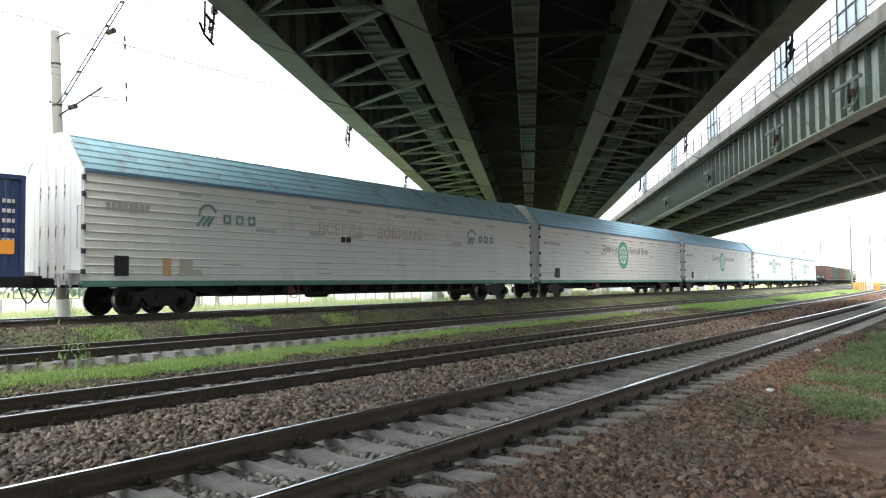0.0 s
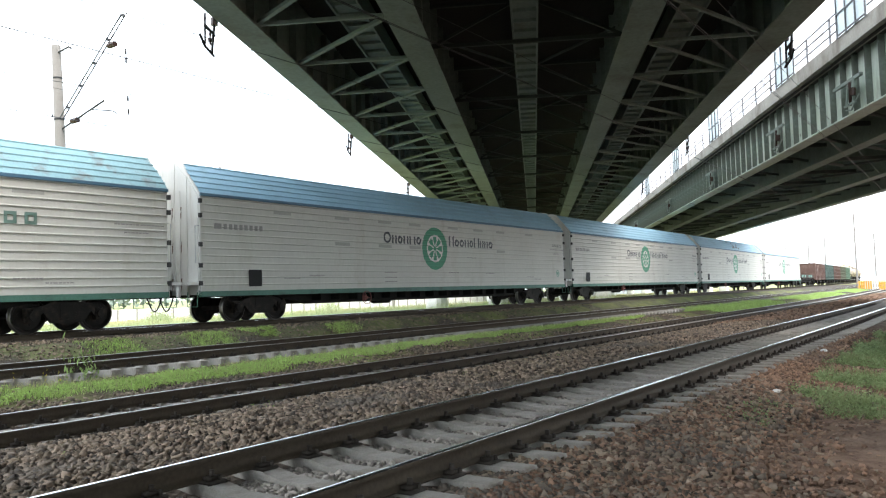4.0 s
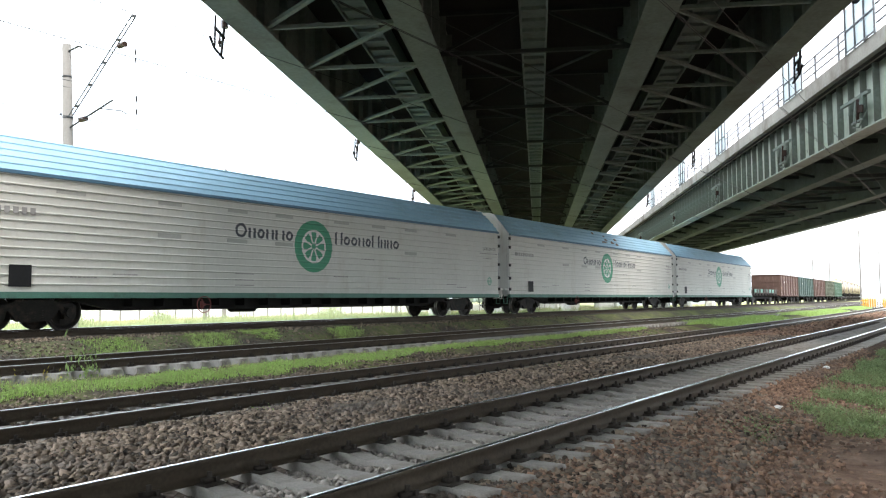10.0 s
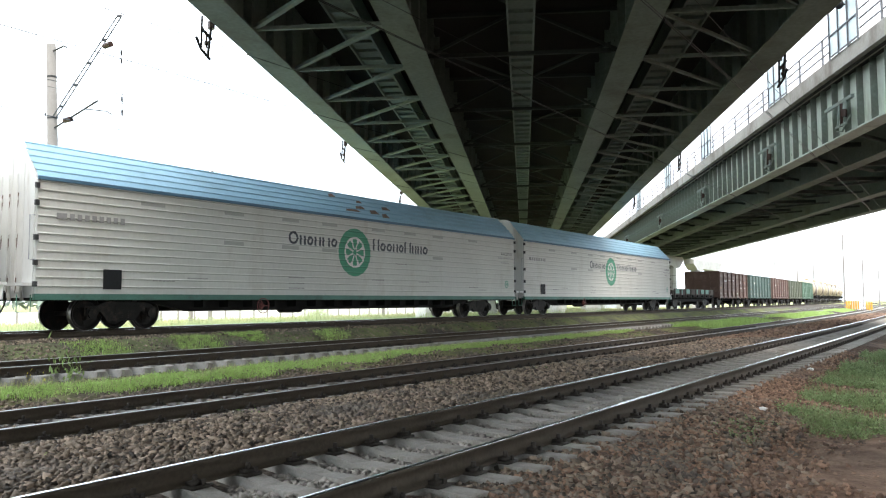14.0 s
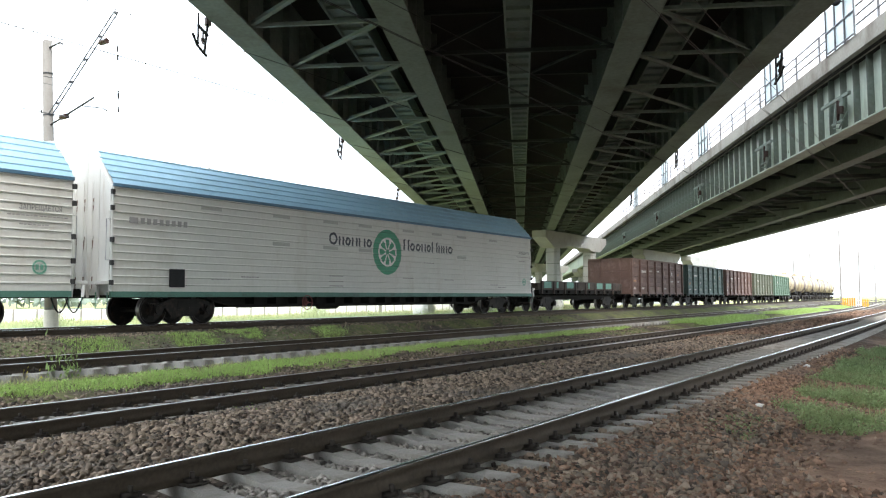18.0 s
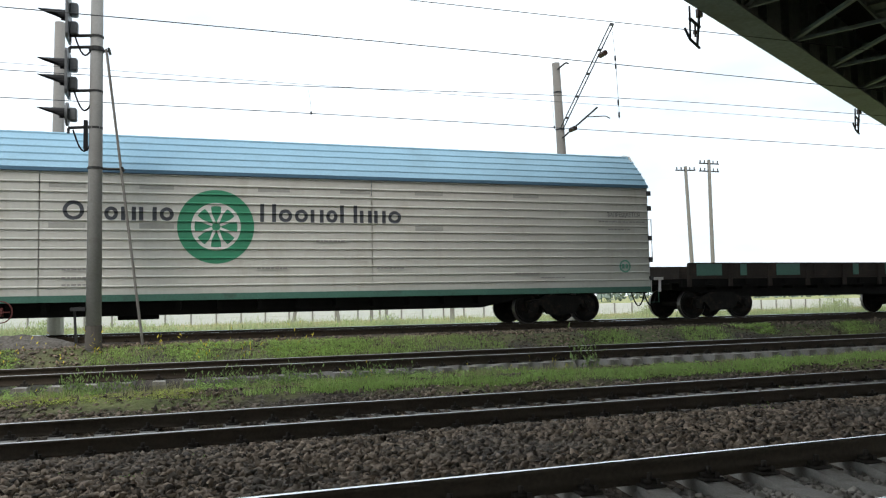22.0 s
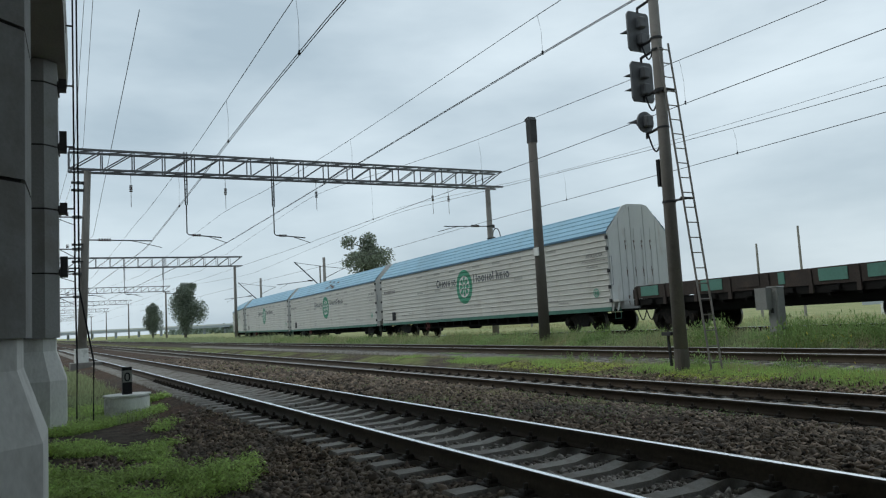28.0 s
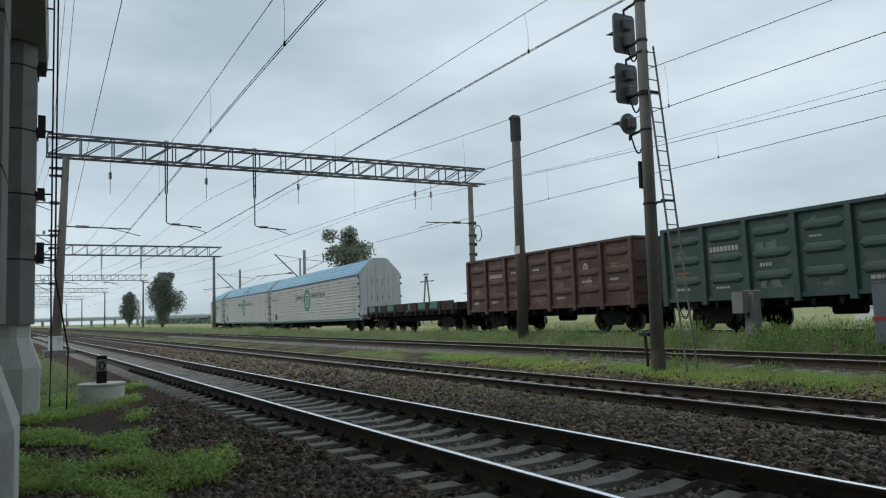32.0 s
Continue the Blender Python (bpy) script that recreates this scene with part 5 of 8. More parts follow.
def build_overpass_two():
    b = thing("road_overpass", "second steel girder overpass with pale ribbed web and railing", "overpass", at=BRIDGE2, kind="structure")
    s0, s1, n0 = -40, 330, -12.86
    zf, zt = 7.68, 10.05
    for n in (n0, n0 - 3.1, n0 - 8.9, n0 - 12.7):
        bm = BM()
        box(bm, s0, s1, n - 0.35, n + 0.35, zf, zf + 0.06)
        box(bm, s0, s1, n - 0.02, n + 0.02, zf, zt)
        # only the outermost girder gets the tone with sky light in it
        part("main_girder", bm, M["girder"] if n < n0 else M["web"], b, "plate girder" if n < n0 else "plate girder with sky light painted on its web")
    me = None
    for x in np.arange(8, 130, 1.15):
        if me is None:
            bm = BM()
            box(bm, -0.02, 0.02, n0 + 0.02, n0 + 0.26, zf + 0.06, zt)
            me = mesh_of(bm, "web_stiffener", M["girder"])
        part("web_stiffener", me, None, b, at=pose(x, 0, 0))
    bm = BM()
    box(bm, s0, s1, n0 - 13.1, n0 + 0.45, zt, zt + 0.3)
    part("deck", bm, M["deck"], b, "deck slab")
    bm = BM()
    slab(bm, [(n0 + 0.27, zt - 0.02), (n0 + 0.6, zt + 0.12), (n0 + 0.6, zt + 0.75), (n0 + 0.46, zt + 0.75)], s1 - s0, "x", s0)
    part("fascia", bm, M["edge_beam"], b, "stained concrete edge beam")
    for x, n_, z_ in ((29.5, n0 + 0.6, zt + 2.3),):
        bm = BM()
        bmesh.ops.create_icosphere(bm, subdivisions=2, radius=0.17)
        bmesh.ops.translate(bm, verts=bm.verts, vec=(x, n_ + 0.3, z_)), bar(bm, (x, n_, z_), (x, n_ + 0.3, z_), 0.05)
        part("lamp_ball", bm, M["black"], b, "dark round lamp")
    for x in np.arange(14, 170, 2.6):
        bm = BM()
        bar(bm, (x, n0 + 0.53, zt + 0.75), (x, n0 + 0.53, zt + 1.82), 0.07)
        part("railing_post", bm, M["portal_steel"], b) if x < 120 else bm.free()
    for z in (1.12, 1.47, 1.82):
        bm = BM()
        bar(bm, (s0, n0 + 0.53, zt + z), (s1, n0 + 0.53, zt + z), 0.05)
        part("railing_bar", bm, M["portal_steel"], b)
    for x in (28.6, 36.2, 50.5, 64, 80):
        bm = BM()
        box(bm, x, x + 2.6, n0 + 0.6, n0 + 0.63, zt + 0.77, zt + 2.52)
        sheet_ = part("barrier_panel", bm, M["panel"], b, "pale barrier panel")
        for k in range(4):
            bm = BM()
            bar(bm, (x + k * 0.86, n0 + 0.66, zt + 0.67), (x + k * 0.86, n0 + 0.66, zt + 2.62), 0.05)
            part("panel_post", bm, M["portal_steel"], sheet_)
        for z in (0.77, 1.62, 2.57):
            bm = BM()
            bar(bm, (x, n0 + 0.665, zt + z), (x + 2.6, n0 + 0.665, zt + z), 0.045)
            part("panel_rail", bm, M["portal_steel"], sheet_)
    for x in np.arange(s0 + 2, 150, 5.4):
        bm = BM()
        bar(bm, (x, n0, zf + 0.9), (x, n0 - 12.7, zf + 0.9), 0.2)
        bar(bm, (x, n0, zf + 0.5), (x + 5.4, n0 - 6.0, zf + 0.5), 0.12), bar(bm, (x + 5.4, n0 - 6.0, zf + 0.5), (x, n0 - 12.0, zf + 0.5), 0.12)
        part("cross_frame", bm, M["girder_shaded"], b)
    for x in (30.2, 39.2, 53.5, 70, 92):
        bm = BM()
        y = n0 + 0.38
        bar(bm, (x - 0.3, y, zf + 1.3), (x + 2.3, y, zf + 1.3), 0.12)
        bar(bm, (x + 0.3, y, zf + 1.3), (x + 0.3, y + 0.1, zf + 0.4), 0.07), bar(bm, (x + 0.9, y, zf + 1.3), (x + 0.9, y + 0.1, zf + 0.4), 0.07)
        bar(bm, (x + 0.1, y + 0.1, zf + 0.35), (x + 1.1, y + 0.1, zf + 0.35), 0.08)
        tube(bm, [(x + 0.3, y, zf + 1.3), (x + 0.3, y + 0.05, zf + 0.9)], 0.1, 8)
        bar(bm, (x + 1.5, y, zf + 1.3), (x + 1.5, y + 0.05, zf + 0.8), 0.05), bar(bm, (x - 0.2, y + 0.05, zf + 0.6), (x + 0.5, y + 0.1, zf + 0.1), 0.05), bar(bm, (x + 0.5, y + 0.1, zf + 0.1), (x + 1.0, y + 0.1, zf + 0.2), 0.05)
        h_ = part("hanger_frame", bm, M["girder_light"], b, "pale steel insulator hanger")
        bm = BM()
        tube(bm, [(x + 0.6, y + 0.05, zf + 1.2), (x + 0.6, y + 0.08, zf + 0.3)], 0.07, 8), tube(bm, [(x + 0.25, y + 0.1, zf + 0.9), (x + 0.25, y + 0.12, zf + 0.6)], 0.11, 8)
        part("insulator", bm, M["insulator"], h_)


build_overpass_two()


def pier(x_mid, y, label, zcap=8.25, span=9.4, wide=1.25, z0=-0.45, turn=0.0):
    p = thing("bridge_pier", label, "pier", "piers of the overpasses", kind="structure", at=pose(x_mid, y, 0, 0, 0, turn))
    bm = BM()
    h = span / 2
    slab(bm, [(-h - 3.2, zcap - 0.75), (-h - 3.2, zcap - 0.05), (h + 3.2, zcap - 0.05), (h + 3.2, zcap - 0.75), (h + 1.3, zcap - 1.7), (h - 1.2, zcap - 1.7), (h - 1.9, zcap - 1.45), (-h + 1.9, zcap - 1.45), (-h + 1.2, zcap - 1.7), (-h - 1.3, zcap - 1.7)], wide + 0.3, "y", -(wide + 0.3) / 2)
    part("cap_beam", bm, M["concrete"], p, "pale concrete cap beam with flared ends")
    for sx in (-1, 1):
        w, c = wide / 2, 0.22
        oct_ = [(-w + c, -w), (w - c, -w), (w, -w + c), (w, w - c), (w - c, w), (-w + c, w), (-w, w - c), (-w, -w + c)]
        oct_ = [(a + sx * h, b) for a, b in oct_]
        z, top = 1.3, zcap - 1.7
        while z < top - 0.05:
            zz = min(z + 1.2, top)
            bm = BM()
            slab(bm, oct_, zz - z - 0.03, "z", z)
            # turned piers stand near and take the concrete with shade painted in
            part("column_block", bm, M["pier_shaded" if turn else "concrete"], p, "octagonal concrete column block")
            if zz < top:
                bm = BM()
                slab(bm, [(sx * h + (a - sx * h) * 0.95, b * 0.95) for a, b in oct_], 0.03, "z", zz - 0.03)
                part("mortar_joint", bm, M["deck"], p, "dark recessed joint")
            z = zz
        bm = BM()
        prev = None
        for zz, k in ((z0 - 0.4, 1.18), (0.52, 1.18), (1.06, 0.9), (1.31, 0.9)):
            ringv = [bm.verts.new((sx * h + (a - sx * h) * k, b * k, zz)) for a, b in oct_]
            if prev:
                for i in range(8):
                    bm.faces.new((prev[i], prev[(i + 1) % 8], ringv[(i + 1) % 8], ringv[i]))
            prev = ringv
        bm.faces.new(prev)
        part("column_foot", bm, M["foot"], p, "sloped concrete column foot")
    return p


pier(-11.7, -0.27, "grey concrete bridge pier beside the nearest track", turn=-3.6)
pier(12.9, -1.7, "grey concrete bridge pier behind the nearest track", turn=-3.3)
for x, y in ((54.5, 36.0), (77.8, 36.0), (121, 72), (144.2, 72)):
    pier(x, y, "pale concrete bridge pier with two columns")
for x, y in ((106, 36.0), (127, 36.0), (165, 72), (186, 72), (62, -6), (84, -6)):
    pier(x, y, "pale concrete pier under the second overpass", 7.7)


# ---------------------------------------------------------------- loose ballast
def scatter_stones(name, label, n, x_rng, y_rng, size, material, near=6.0, seed=1, skip=(), bare=False, far=False):
    """Angular broken stones lying on the beds, denser close by."""
    rs = np.random.RandomState(seed)
    m = n * 6
    x, y = rs.uniform(*x_rng, m), rs.uniform(*y_rng, m)
    d = np.hypot(x, y)
    if bare:   # trodden soil stays free of stones
        edge = 1.55 + 0.065 * x + 0.55 * np.exp(-((x - 8.6) / 1.5) ** 2) - 9 * (x < 3) + 0.3 * np.sin(x * 1.7 + 2.2 * y) * np.cos(y * 2.9 - x * 0.6) + 0.25 * np.sin(x * 5.1 - y * 4.0)
        x[y < edge + rs.normal(0, 0.28, m) - 1.2 * (rs.rand(m) < 0.1)] += 500
        d = np.hypot(x, y)
    keep = rs.rand(m) < np.minimum(1.0, (near / np.maximum(d, 1)) ** 1.6)
    for key in skip:
        yc, z0 = TRACKS[key]
        if key == "c":
            keep &= np.abs(y - yc) > 1.38
        ph = np.abs((x - SLEEPER_X0[key] + 0.2725) % 0.545 - 0.2725)
        on = (ph < 0.15) & (np.abs(y - yc) < 1.33) & (rs.rand(m) > 0.04)
        rail = np.abs(np.abs(y - yc) - HALF) < 0.11
        keep &= ~on & ~rail
    x, y = x[keep][:n], y[keep][:n]
    k = len(x)
    yy = y + 0.0002 * np.maximum(0, x - 20) ** 2
    z = np.array([ground_z(a, b) for a, b in zip(x, yy)])
    if far:   # six corners are enough at a distance
        cube = np.array([(0.7, 0, 0), (-0.7, 0, 0), (0, 0.7, 0), (0, -0.7, 0), (0, 0, 0.7), (0, 0, -0.7)])
        f = np.array([(0, 2, 4), (2, 1, 4), (1, 3, 4), (3, 0, 4), (2, 0, 5), (1, 2, 5), (3, 1, 5), (0, 3, 5)])
    else:
        cube = np.array([(i, j, l) for l in (-1, 1) for j in (-1, 1) for i in (-1, 1)], float) * 0.5
        f = np.array([(0, 2, 3, 1), (4, 5, 7, 6), (0, 1, 5, 4), (2, 6, 7, 3), (0, 4, 6, 2), (1, 3, 7, 5)])
    c = len(cube)
    s = (0.55 + 1.15 * rs.rand(k, 1, 1) ** 1.6) * size
    v = cube[None] * (1 + rs.uniform(-0.42, 0.42, (k, c, 3))) * rs.uniform(0.6, 1.35, (k, 1, 3)) * (1.15, 1.15, 0.7) * s
    q = np.stack([rs.normal(0, 1, k), rs.normal(0, 0.3, k), rs.normal(0, 0.3, k), rs.normal(0, 1, k)], -1)
    q /= np.linalg.norm(q, axis=1, keepdims=True)
    w, a, b, g = q.T
    R = np.stack([np.stack([1 - 2 * (b * b + g * g), 2 * (a * b - g * w), 2 * (a * g + b * w)], -1), np.stack([2 * (a * b + g * w), 1 - 2 * (a * a + g * g), 2 * (b * g - a * w)], -1),
                  np.stack([2 * (a * g - b * w), 2 * (b * g + a * w), 1 - 2 * (a * a + b * b)], -1)], 1)
    v = np.einsum("kij,kvj->kvi", R, v)
    lift = s[:, :, 0] * rs.uniform(-0.1, 0.55, (k, 1))
    v += np.stack([x, yy, z + lift[:, 0]], -1)[:, None]
    faces = (f[None] + (np.arange(k) * c)[:, None, None]).reshape(-1, f.shape[1])
    return tagged(soup(name, v.reshape(-1, 3), faces, material), label, "ballast", kind="stuff")


SLEEPER_X0 = {"a": -14, "b": -14, "c": -12 * 0.3, "d": -24 * 0.3}
scatter_stones("ballast", "brown broken ballast stones between the tracks", 88000, (-15, 34), (5.5, 9.6), 0.034, M["stone"], 8.0, 3, ("a", "b"))
scatter_stones("ballast", "grey ballast stones between the rails", 20000, (-15, 26), (3.6, 5.4), 0.03, M["gravel"], 7.0, 31, ("a",))
scatter_stones("ballast", "brown ballast shoulder beside the nearest track", 52000, (-12, 13), (0.5, 3.75), 0.031, M["stone"], 5.5, 4, ("a",), True)
scatter_stones("ballast", "rust brown stones on the bare soil", 26000, (4.5, 26), (0.6, 3.3), 0.028, M["stone_red"], 8.0, 41, ("a",), True)
scatter_stones("ballast", "brown stones between the tracks beyond the bridge", 18000, (-46, -14), (5.4, 9.8), 0.062, M["stone"], 22.0, 43, far=True)
scatter_stones("ballast", "coarse rust brown ballast farther along the tracks", 15000, (32, 95), (5.5, 9.4), 0.075, M["stone_red"], 45.0, 46, far=True)
scatter_stones("ballast", "dark small stones at the edge of the sleepers", 15000, (-16, 12), (2.0, 3.7), 0.042, M["stone"], 7.0, 44, ("a",), far=True)
scatter_stones("ballast", "brown ballast stones within the second track", 26000, (-16, 40), (9.6, 12.6), 0.045, M["stone"], 14.0, 5, ("b",), far=True)
scatter_stones("ballast", "small grey gravel along the siding", 34000, (-22, 40), (12.4, 19.6), 0.036, M["stone"], 20.0, 6, ("c",), far=True)
scatter_stones("ballast", "scattered stones on the bare soil", 3200, (2, 16), (-2.5, 1.6), 0.026, M["stone_red"], 7.0, 8)


# ---------------------------------------------------------------- grass and weeds
def patchy(x, y, scale, seed):
    return noise.noise((x * scale + seed * 7.3, y * scale, seed * 1.7))


def blades(name, label, material, n, x_rng, y_rng, h, width, seed, cut=0.0, scale=0.5, tuft=6, spread=0.06, lean=0.5, leaf=False, swing_y=False, mask=None):
    """Grass as single blades (or short leaves) in tufts, gathered in uneven patches."""
    rs = np.random.RandomState(seed)
    pts = []
    tries = 0
    while len(pts) < n and tries < n * 12:
        tries += 1
        x, y = rs.uniform(*x_rng), rs.uniform(*y_rng)
        if patchy(x, y, scale, seed) < cut or (mask and not mask(x, y)):
            continue
        yy = y + (swing(y, x) if swing_y else 0.0)
        pts.append((x, yy, ground_z(x, yy), 0.55 + 0.45 * rs.rand() + 0.5 * max(0, patchy(x, y, scale * 2, seed + 1))))
    if not pts:
        return None
    p = np.repeat(np.array(pts), tuft, axis=0)
    k = len(p)
    ang, hh = rs.uniform(0, 2 * np.pi, k), h * p[:, 3] * rs.uniform(0.5, 1.15, k)
    base = p[:, :3] + np.stack([rs.normal(0, spread, k), rs.normal(0, spread, k), np.full(k, -0.02)], -1)
    side = np.stack([np.cos(ang), np.sin(ang), np.zeros(k)], -1) * (width * rs.uniform(0.6, 1.3, k))[:, None]
    tilt = np.stack([-np.sin(ang) + rs.normal(0, 0.3, k), np.cos(ang) + rs.normal(0, 0.3, k), np.zeros(k)], -1) * (hh * lean * rs.uniform(0, 1, k))[:, None]
    up = np.stack([np.zeros(k), np.zeros(k), hh], -1)
    if leaf:
        lift = up * rs.uniform(0.1, 0.95, k)[:, None]
        L = tilt * 0.6 + np.stack([np.zeros(k), np.zeros(k), hh * 0.18], -1)
        v = np.stack([base + lift, base + lift + L * 0.5 + side, base + lift + L, base + lift + L * 0.5 - side], 1)
    else:
        v = np.stack([base - side, base + side, base + up * 0.98 + tilt + side * 0.15, base + up + tilt - side * 0.15], 1)
    faces = np.arange(k * 4).reshape(-1, 4)
    return tagged(soup(name, v.reshape(-1, 3), faces, material), label, "grass", kind="stuff")


def creepers(name, label, material, n, x_rng, y_rng, h, r, leaf, seed, cut=-9.0, scale=0.8, per=40, mask=None, hang=0.45):
    """Low bushy plants: each a small dome of tilted leaves, taller in the middle."""
    rs = np.random.RandomState(seed)
    pts, tries = [], 0
    while len(pts) < n and tries < n * 12:
        tries += 1
        x, y = rs.uniform(*x_rng), rs.uniform(*y_rng)
        if patchy(x, y, scale, seed) < cut or (mask and not mask(x, y)):
            continue
        pts.append((x, y, ground_z(x, y), 0.45 + 0.75 * rs.rand() + 0.5 * max(0.0, patchy(x, y, scale * 2, seed + 3))))
    p = np.repeat(np.array(pts), per, axis=0)
    k = len(p)
    q, ang = np.sqrt(rs.rand(k)), rs.uniform(0, 2 * np.pi, k)
    base = p[:, :3] + np.stack([r * p[:, 3] * q * np.cos(ang), r * p[:, 3] * q * np.sin(ang), h * p[:, 3] * (1 - 0.8 * q ** 2) * rs.uniform(0.15, 1.0, k)], -1)
    turn = rs.uniform(0, 2 * np.pi, k)
    fwd = np.stack([np.cos(turn), np.sin(turn), rs.normal(0.1, hang, k)], -1)
    side = np.stack([-np.sin(turn), np.cos(turn), rs.normal(0, 0.3, k)], -1)
    size = (leaf * rs.uniform(0.6, 1.4, k))[:, None]
    v = np.stack([base - fwd * size, base + side * size * 0.5, base + fwd * size, base - side * size * 0.5], 1)
    return tagged(soup(name, v.reshape(-1, 3), np.arange(k * 4).reshape(-1, 4), material), label, "plants", kind="stuff")


def strip_middle(x):
    return float(np.interp(x, (0, 8, 11, 15, 20, 36, 60), (13.3, 13.15, 13.25, 13.55, 13.85, 14.05, 14.6)))


def in_strip(x, y):
    wide = float(np.interp(x, (0, 5, 7, 16, 22, 34, 37, 44, 47, 60), (0.06, 0.2, 0.45, 0.42, 0.55, 0.5, 0.0, 0.0, 0.7, 1.0)))
    return abs(y - strip_middle(x) - 0.16 * noise.noise((x * 0.45, 0, 2))) < wide * (0.85 + 0.8 * noise.noise((x * 0.9, y * 1.5, 7)))


# bright strip between the second track and the siding
blades("grass", "bright green grass strip between the tracks", M["grass"], 13000, (1, 60), (12.3, 15.2), 0.13, 0.007, 11, -9, 0.5, 9, 0.09, 0.8, mask=in_strip)
creepers("grass", "leafy clumps in the bright grass strip", M["grass"], 3000, (2, 60), (12.3, 15.2), 0.14, 0.13, 0.017, 112, -9, 0.8, 26, in_strip, 0.8)
blades("grass", "longer pale blades in the bright grass strip", M["dry"], 900, (1, 50), (12.6, 14.4), 0.2, 0.005, 111, -9, 0.5, 6, 0.1, 0.7, mask=in_strip)
blades("grass", "thin grass tufts beside the siding", M["grass"], 3600, (-28, 4), (13.0, 14.5), 0.16, 0.006, 12, 0.0, 0.5, 7, 0.08)
creepers("grass", "mossy yellow green turf round the signal mast", M["moss"], 2500, (-20, 3), (12.75, 14.5), 0.06, 0.12, 0.016, 13, -0.1, 0.45, 30, lambda x, y: x < -9 or y > 13.15, 0.4)
creepers("weeds", "low green weeds at the sleeper ends of the siding", M["grass"], 650, (-16, 8), (13.8, 14.9), 0.14, 0.13, 0.018, 131, 0.0, 0.7, 34, None, 0.6)
creepers("weeds", "low green weeds between the rails of the siding", M["turf_leaf"], 500, (-30, 5), (15.2, 16.6), 0.1, 0.12, 0.018, 132, 0.05, 0.7, 26)
blades("grass", "tall grass strip between siding and train", M["tall_grass"], 9500, (-75, -4.5), (17.25, 19.0), 0.25, 0.008, 14, -0.25, 0.25, 7, 0.12, 0.4)
blades("grass", "pale seed stalks among the tall grass", M["dry"], 3000, (-75, -6), (17.3, 19.0), 0.42, 0.006, 141, -0.15, 0.3, 5, 0.12, 0.3)
blades("grass", "olive weeds among the tall grass", M["weed"], 1500, (-60, -5), (17.3, 19.0), 0.42, 0.016, 142, -0.05, 0.5, 12, 0.08, 0.4, leaf=True)
creepers("weeds", "bushy green weeds among the tall grass", M["turf_leaf"], 420, (-50, -4), (17.3, 18.8), 0.32, 0.24, 0.026, 145, 0.05, 0.4, 60, None, 0.9)
blades("grass", "dry short grass along the sleepers of the siding", M["dry"], 1500, (-30, 20), (13.9, 14.6), 0.14, 0.006, 143, 0.0, 0.6, 6, 0.08, 0.5)
blades("grass", "low grass on the slope between siding and train", M["grass"], 3600, (-5, 20), (17.2, 18.3), 0.1, 0.006, 15, 0.12, 0.45, 8, 0.1, 0.7)
creepers("grass", "leafy clumps on the slope between siding and train", M["grass"], 900, (-5, 20), (17.2, 18.4), 0.1, 0.14, 0.018, 151, 0.0, 0.45, 26, None, 0.7)
blades("grass", "grass along the far bend of the tracks", M["tall_grass"], 5000, (-190, -60), (17.0, 23.0), 0.7, 0.02, 16, -0.4, 0.1, 6, 0.3)
blades("grass", "grass bank beyond the gravel of the near tracks", M["grass"], 7000, (45, 130), (12.3, 15.7), 0.26, 0.018, 17, -0.15, 0.08, 6, 0.25, swing_y=True)
# weeds between the siding's sleepers
blades("weeds", "leafy weeds with small flowers along the siding", M["weed"], 420, (-22, 6), (13.8, 14.7), 0.38, 0.014, 18, 0.12, 0.9, 12, 0.05, 0.3, leaf=True)
blades("weeds", "leafy weeds beside the relay cabinets", M["weed"], 700, (-22, -4), (17.2, 18.6), 0.6, 0.016, 19, 0.05, 0.6, 14, 0.07, 0.3, leaf=True)
blades("flowers", "small yellow flowers among the weeds", M["yellow"], 80, (-18, 6), (17.2, 18.2), 0.6, 0.014, 20, 0.0, 0.6, 4, 0.06, 0.5, leaf=True)
blades("flowers", "small yellow flowers along the siding", M["yellow"], 40, (-16, 8), (13.8, 14.7), 0.35, 0.012, 21, 0.0, 0.6, 3, 0.06, 0.5, leaf=True)
blades("weeds", "single tall leafy weed beside the siding", M["weed"], 8, (7.9, 8.3), (14.3, 14.5), 0.75, 0.02, 22, -1, 1, 14, 0.08, 0.5, leaf=True)
# turf patches on the camera's side
creepers("plants", "bushy green turf patch on the brown soil", M["turf_dull"], 2300, (9.7, 27), (-1.5, 3.0), 0.17, 0.14, 0.019, 23, -0.02, 0.75, 44,
         lambda x, y: y < min(1.75 + 0.26 * (x - 10.3), 2.45 + 0.02 * (x - 13)) + 0.25 * noise.noise((x * 1.5, y, 3)) and y > 0.95 - (x - 10.0) * 0.5 + 0.3 * noise.noise((x * 1.2, y, 8)), 0.7)
blades("grass", "short blades in the turf patch on the soil", M["turf_dull"], 1500, (10.2, 27), (-1.5, 2.5), 0.17, 0.006, 231, -0.08, 0.75, 8, 0.08, 0.6, mask=lambda x, y: 0.9 - (x - 10.2) * 0.5 < y < 1.7 + 0.2 * (x - 10.3))
creepers("plants", "sparse green seedlings on the rust brown gravel", M["turf_dull"], 40, (9.3, 11.0), (2.2, 2.7), 0.1, 0.1, 0.017, 232, -9, 1, 30)
creepers("plants", "small green weeds in the ballast shoulder", M["turf_leaf"], 7, (4.3, 4.7), (1.0, 1.4), 0.12, 0.08, 0.016, 233, -9, 1, 30)
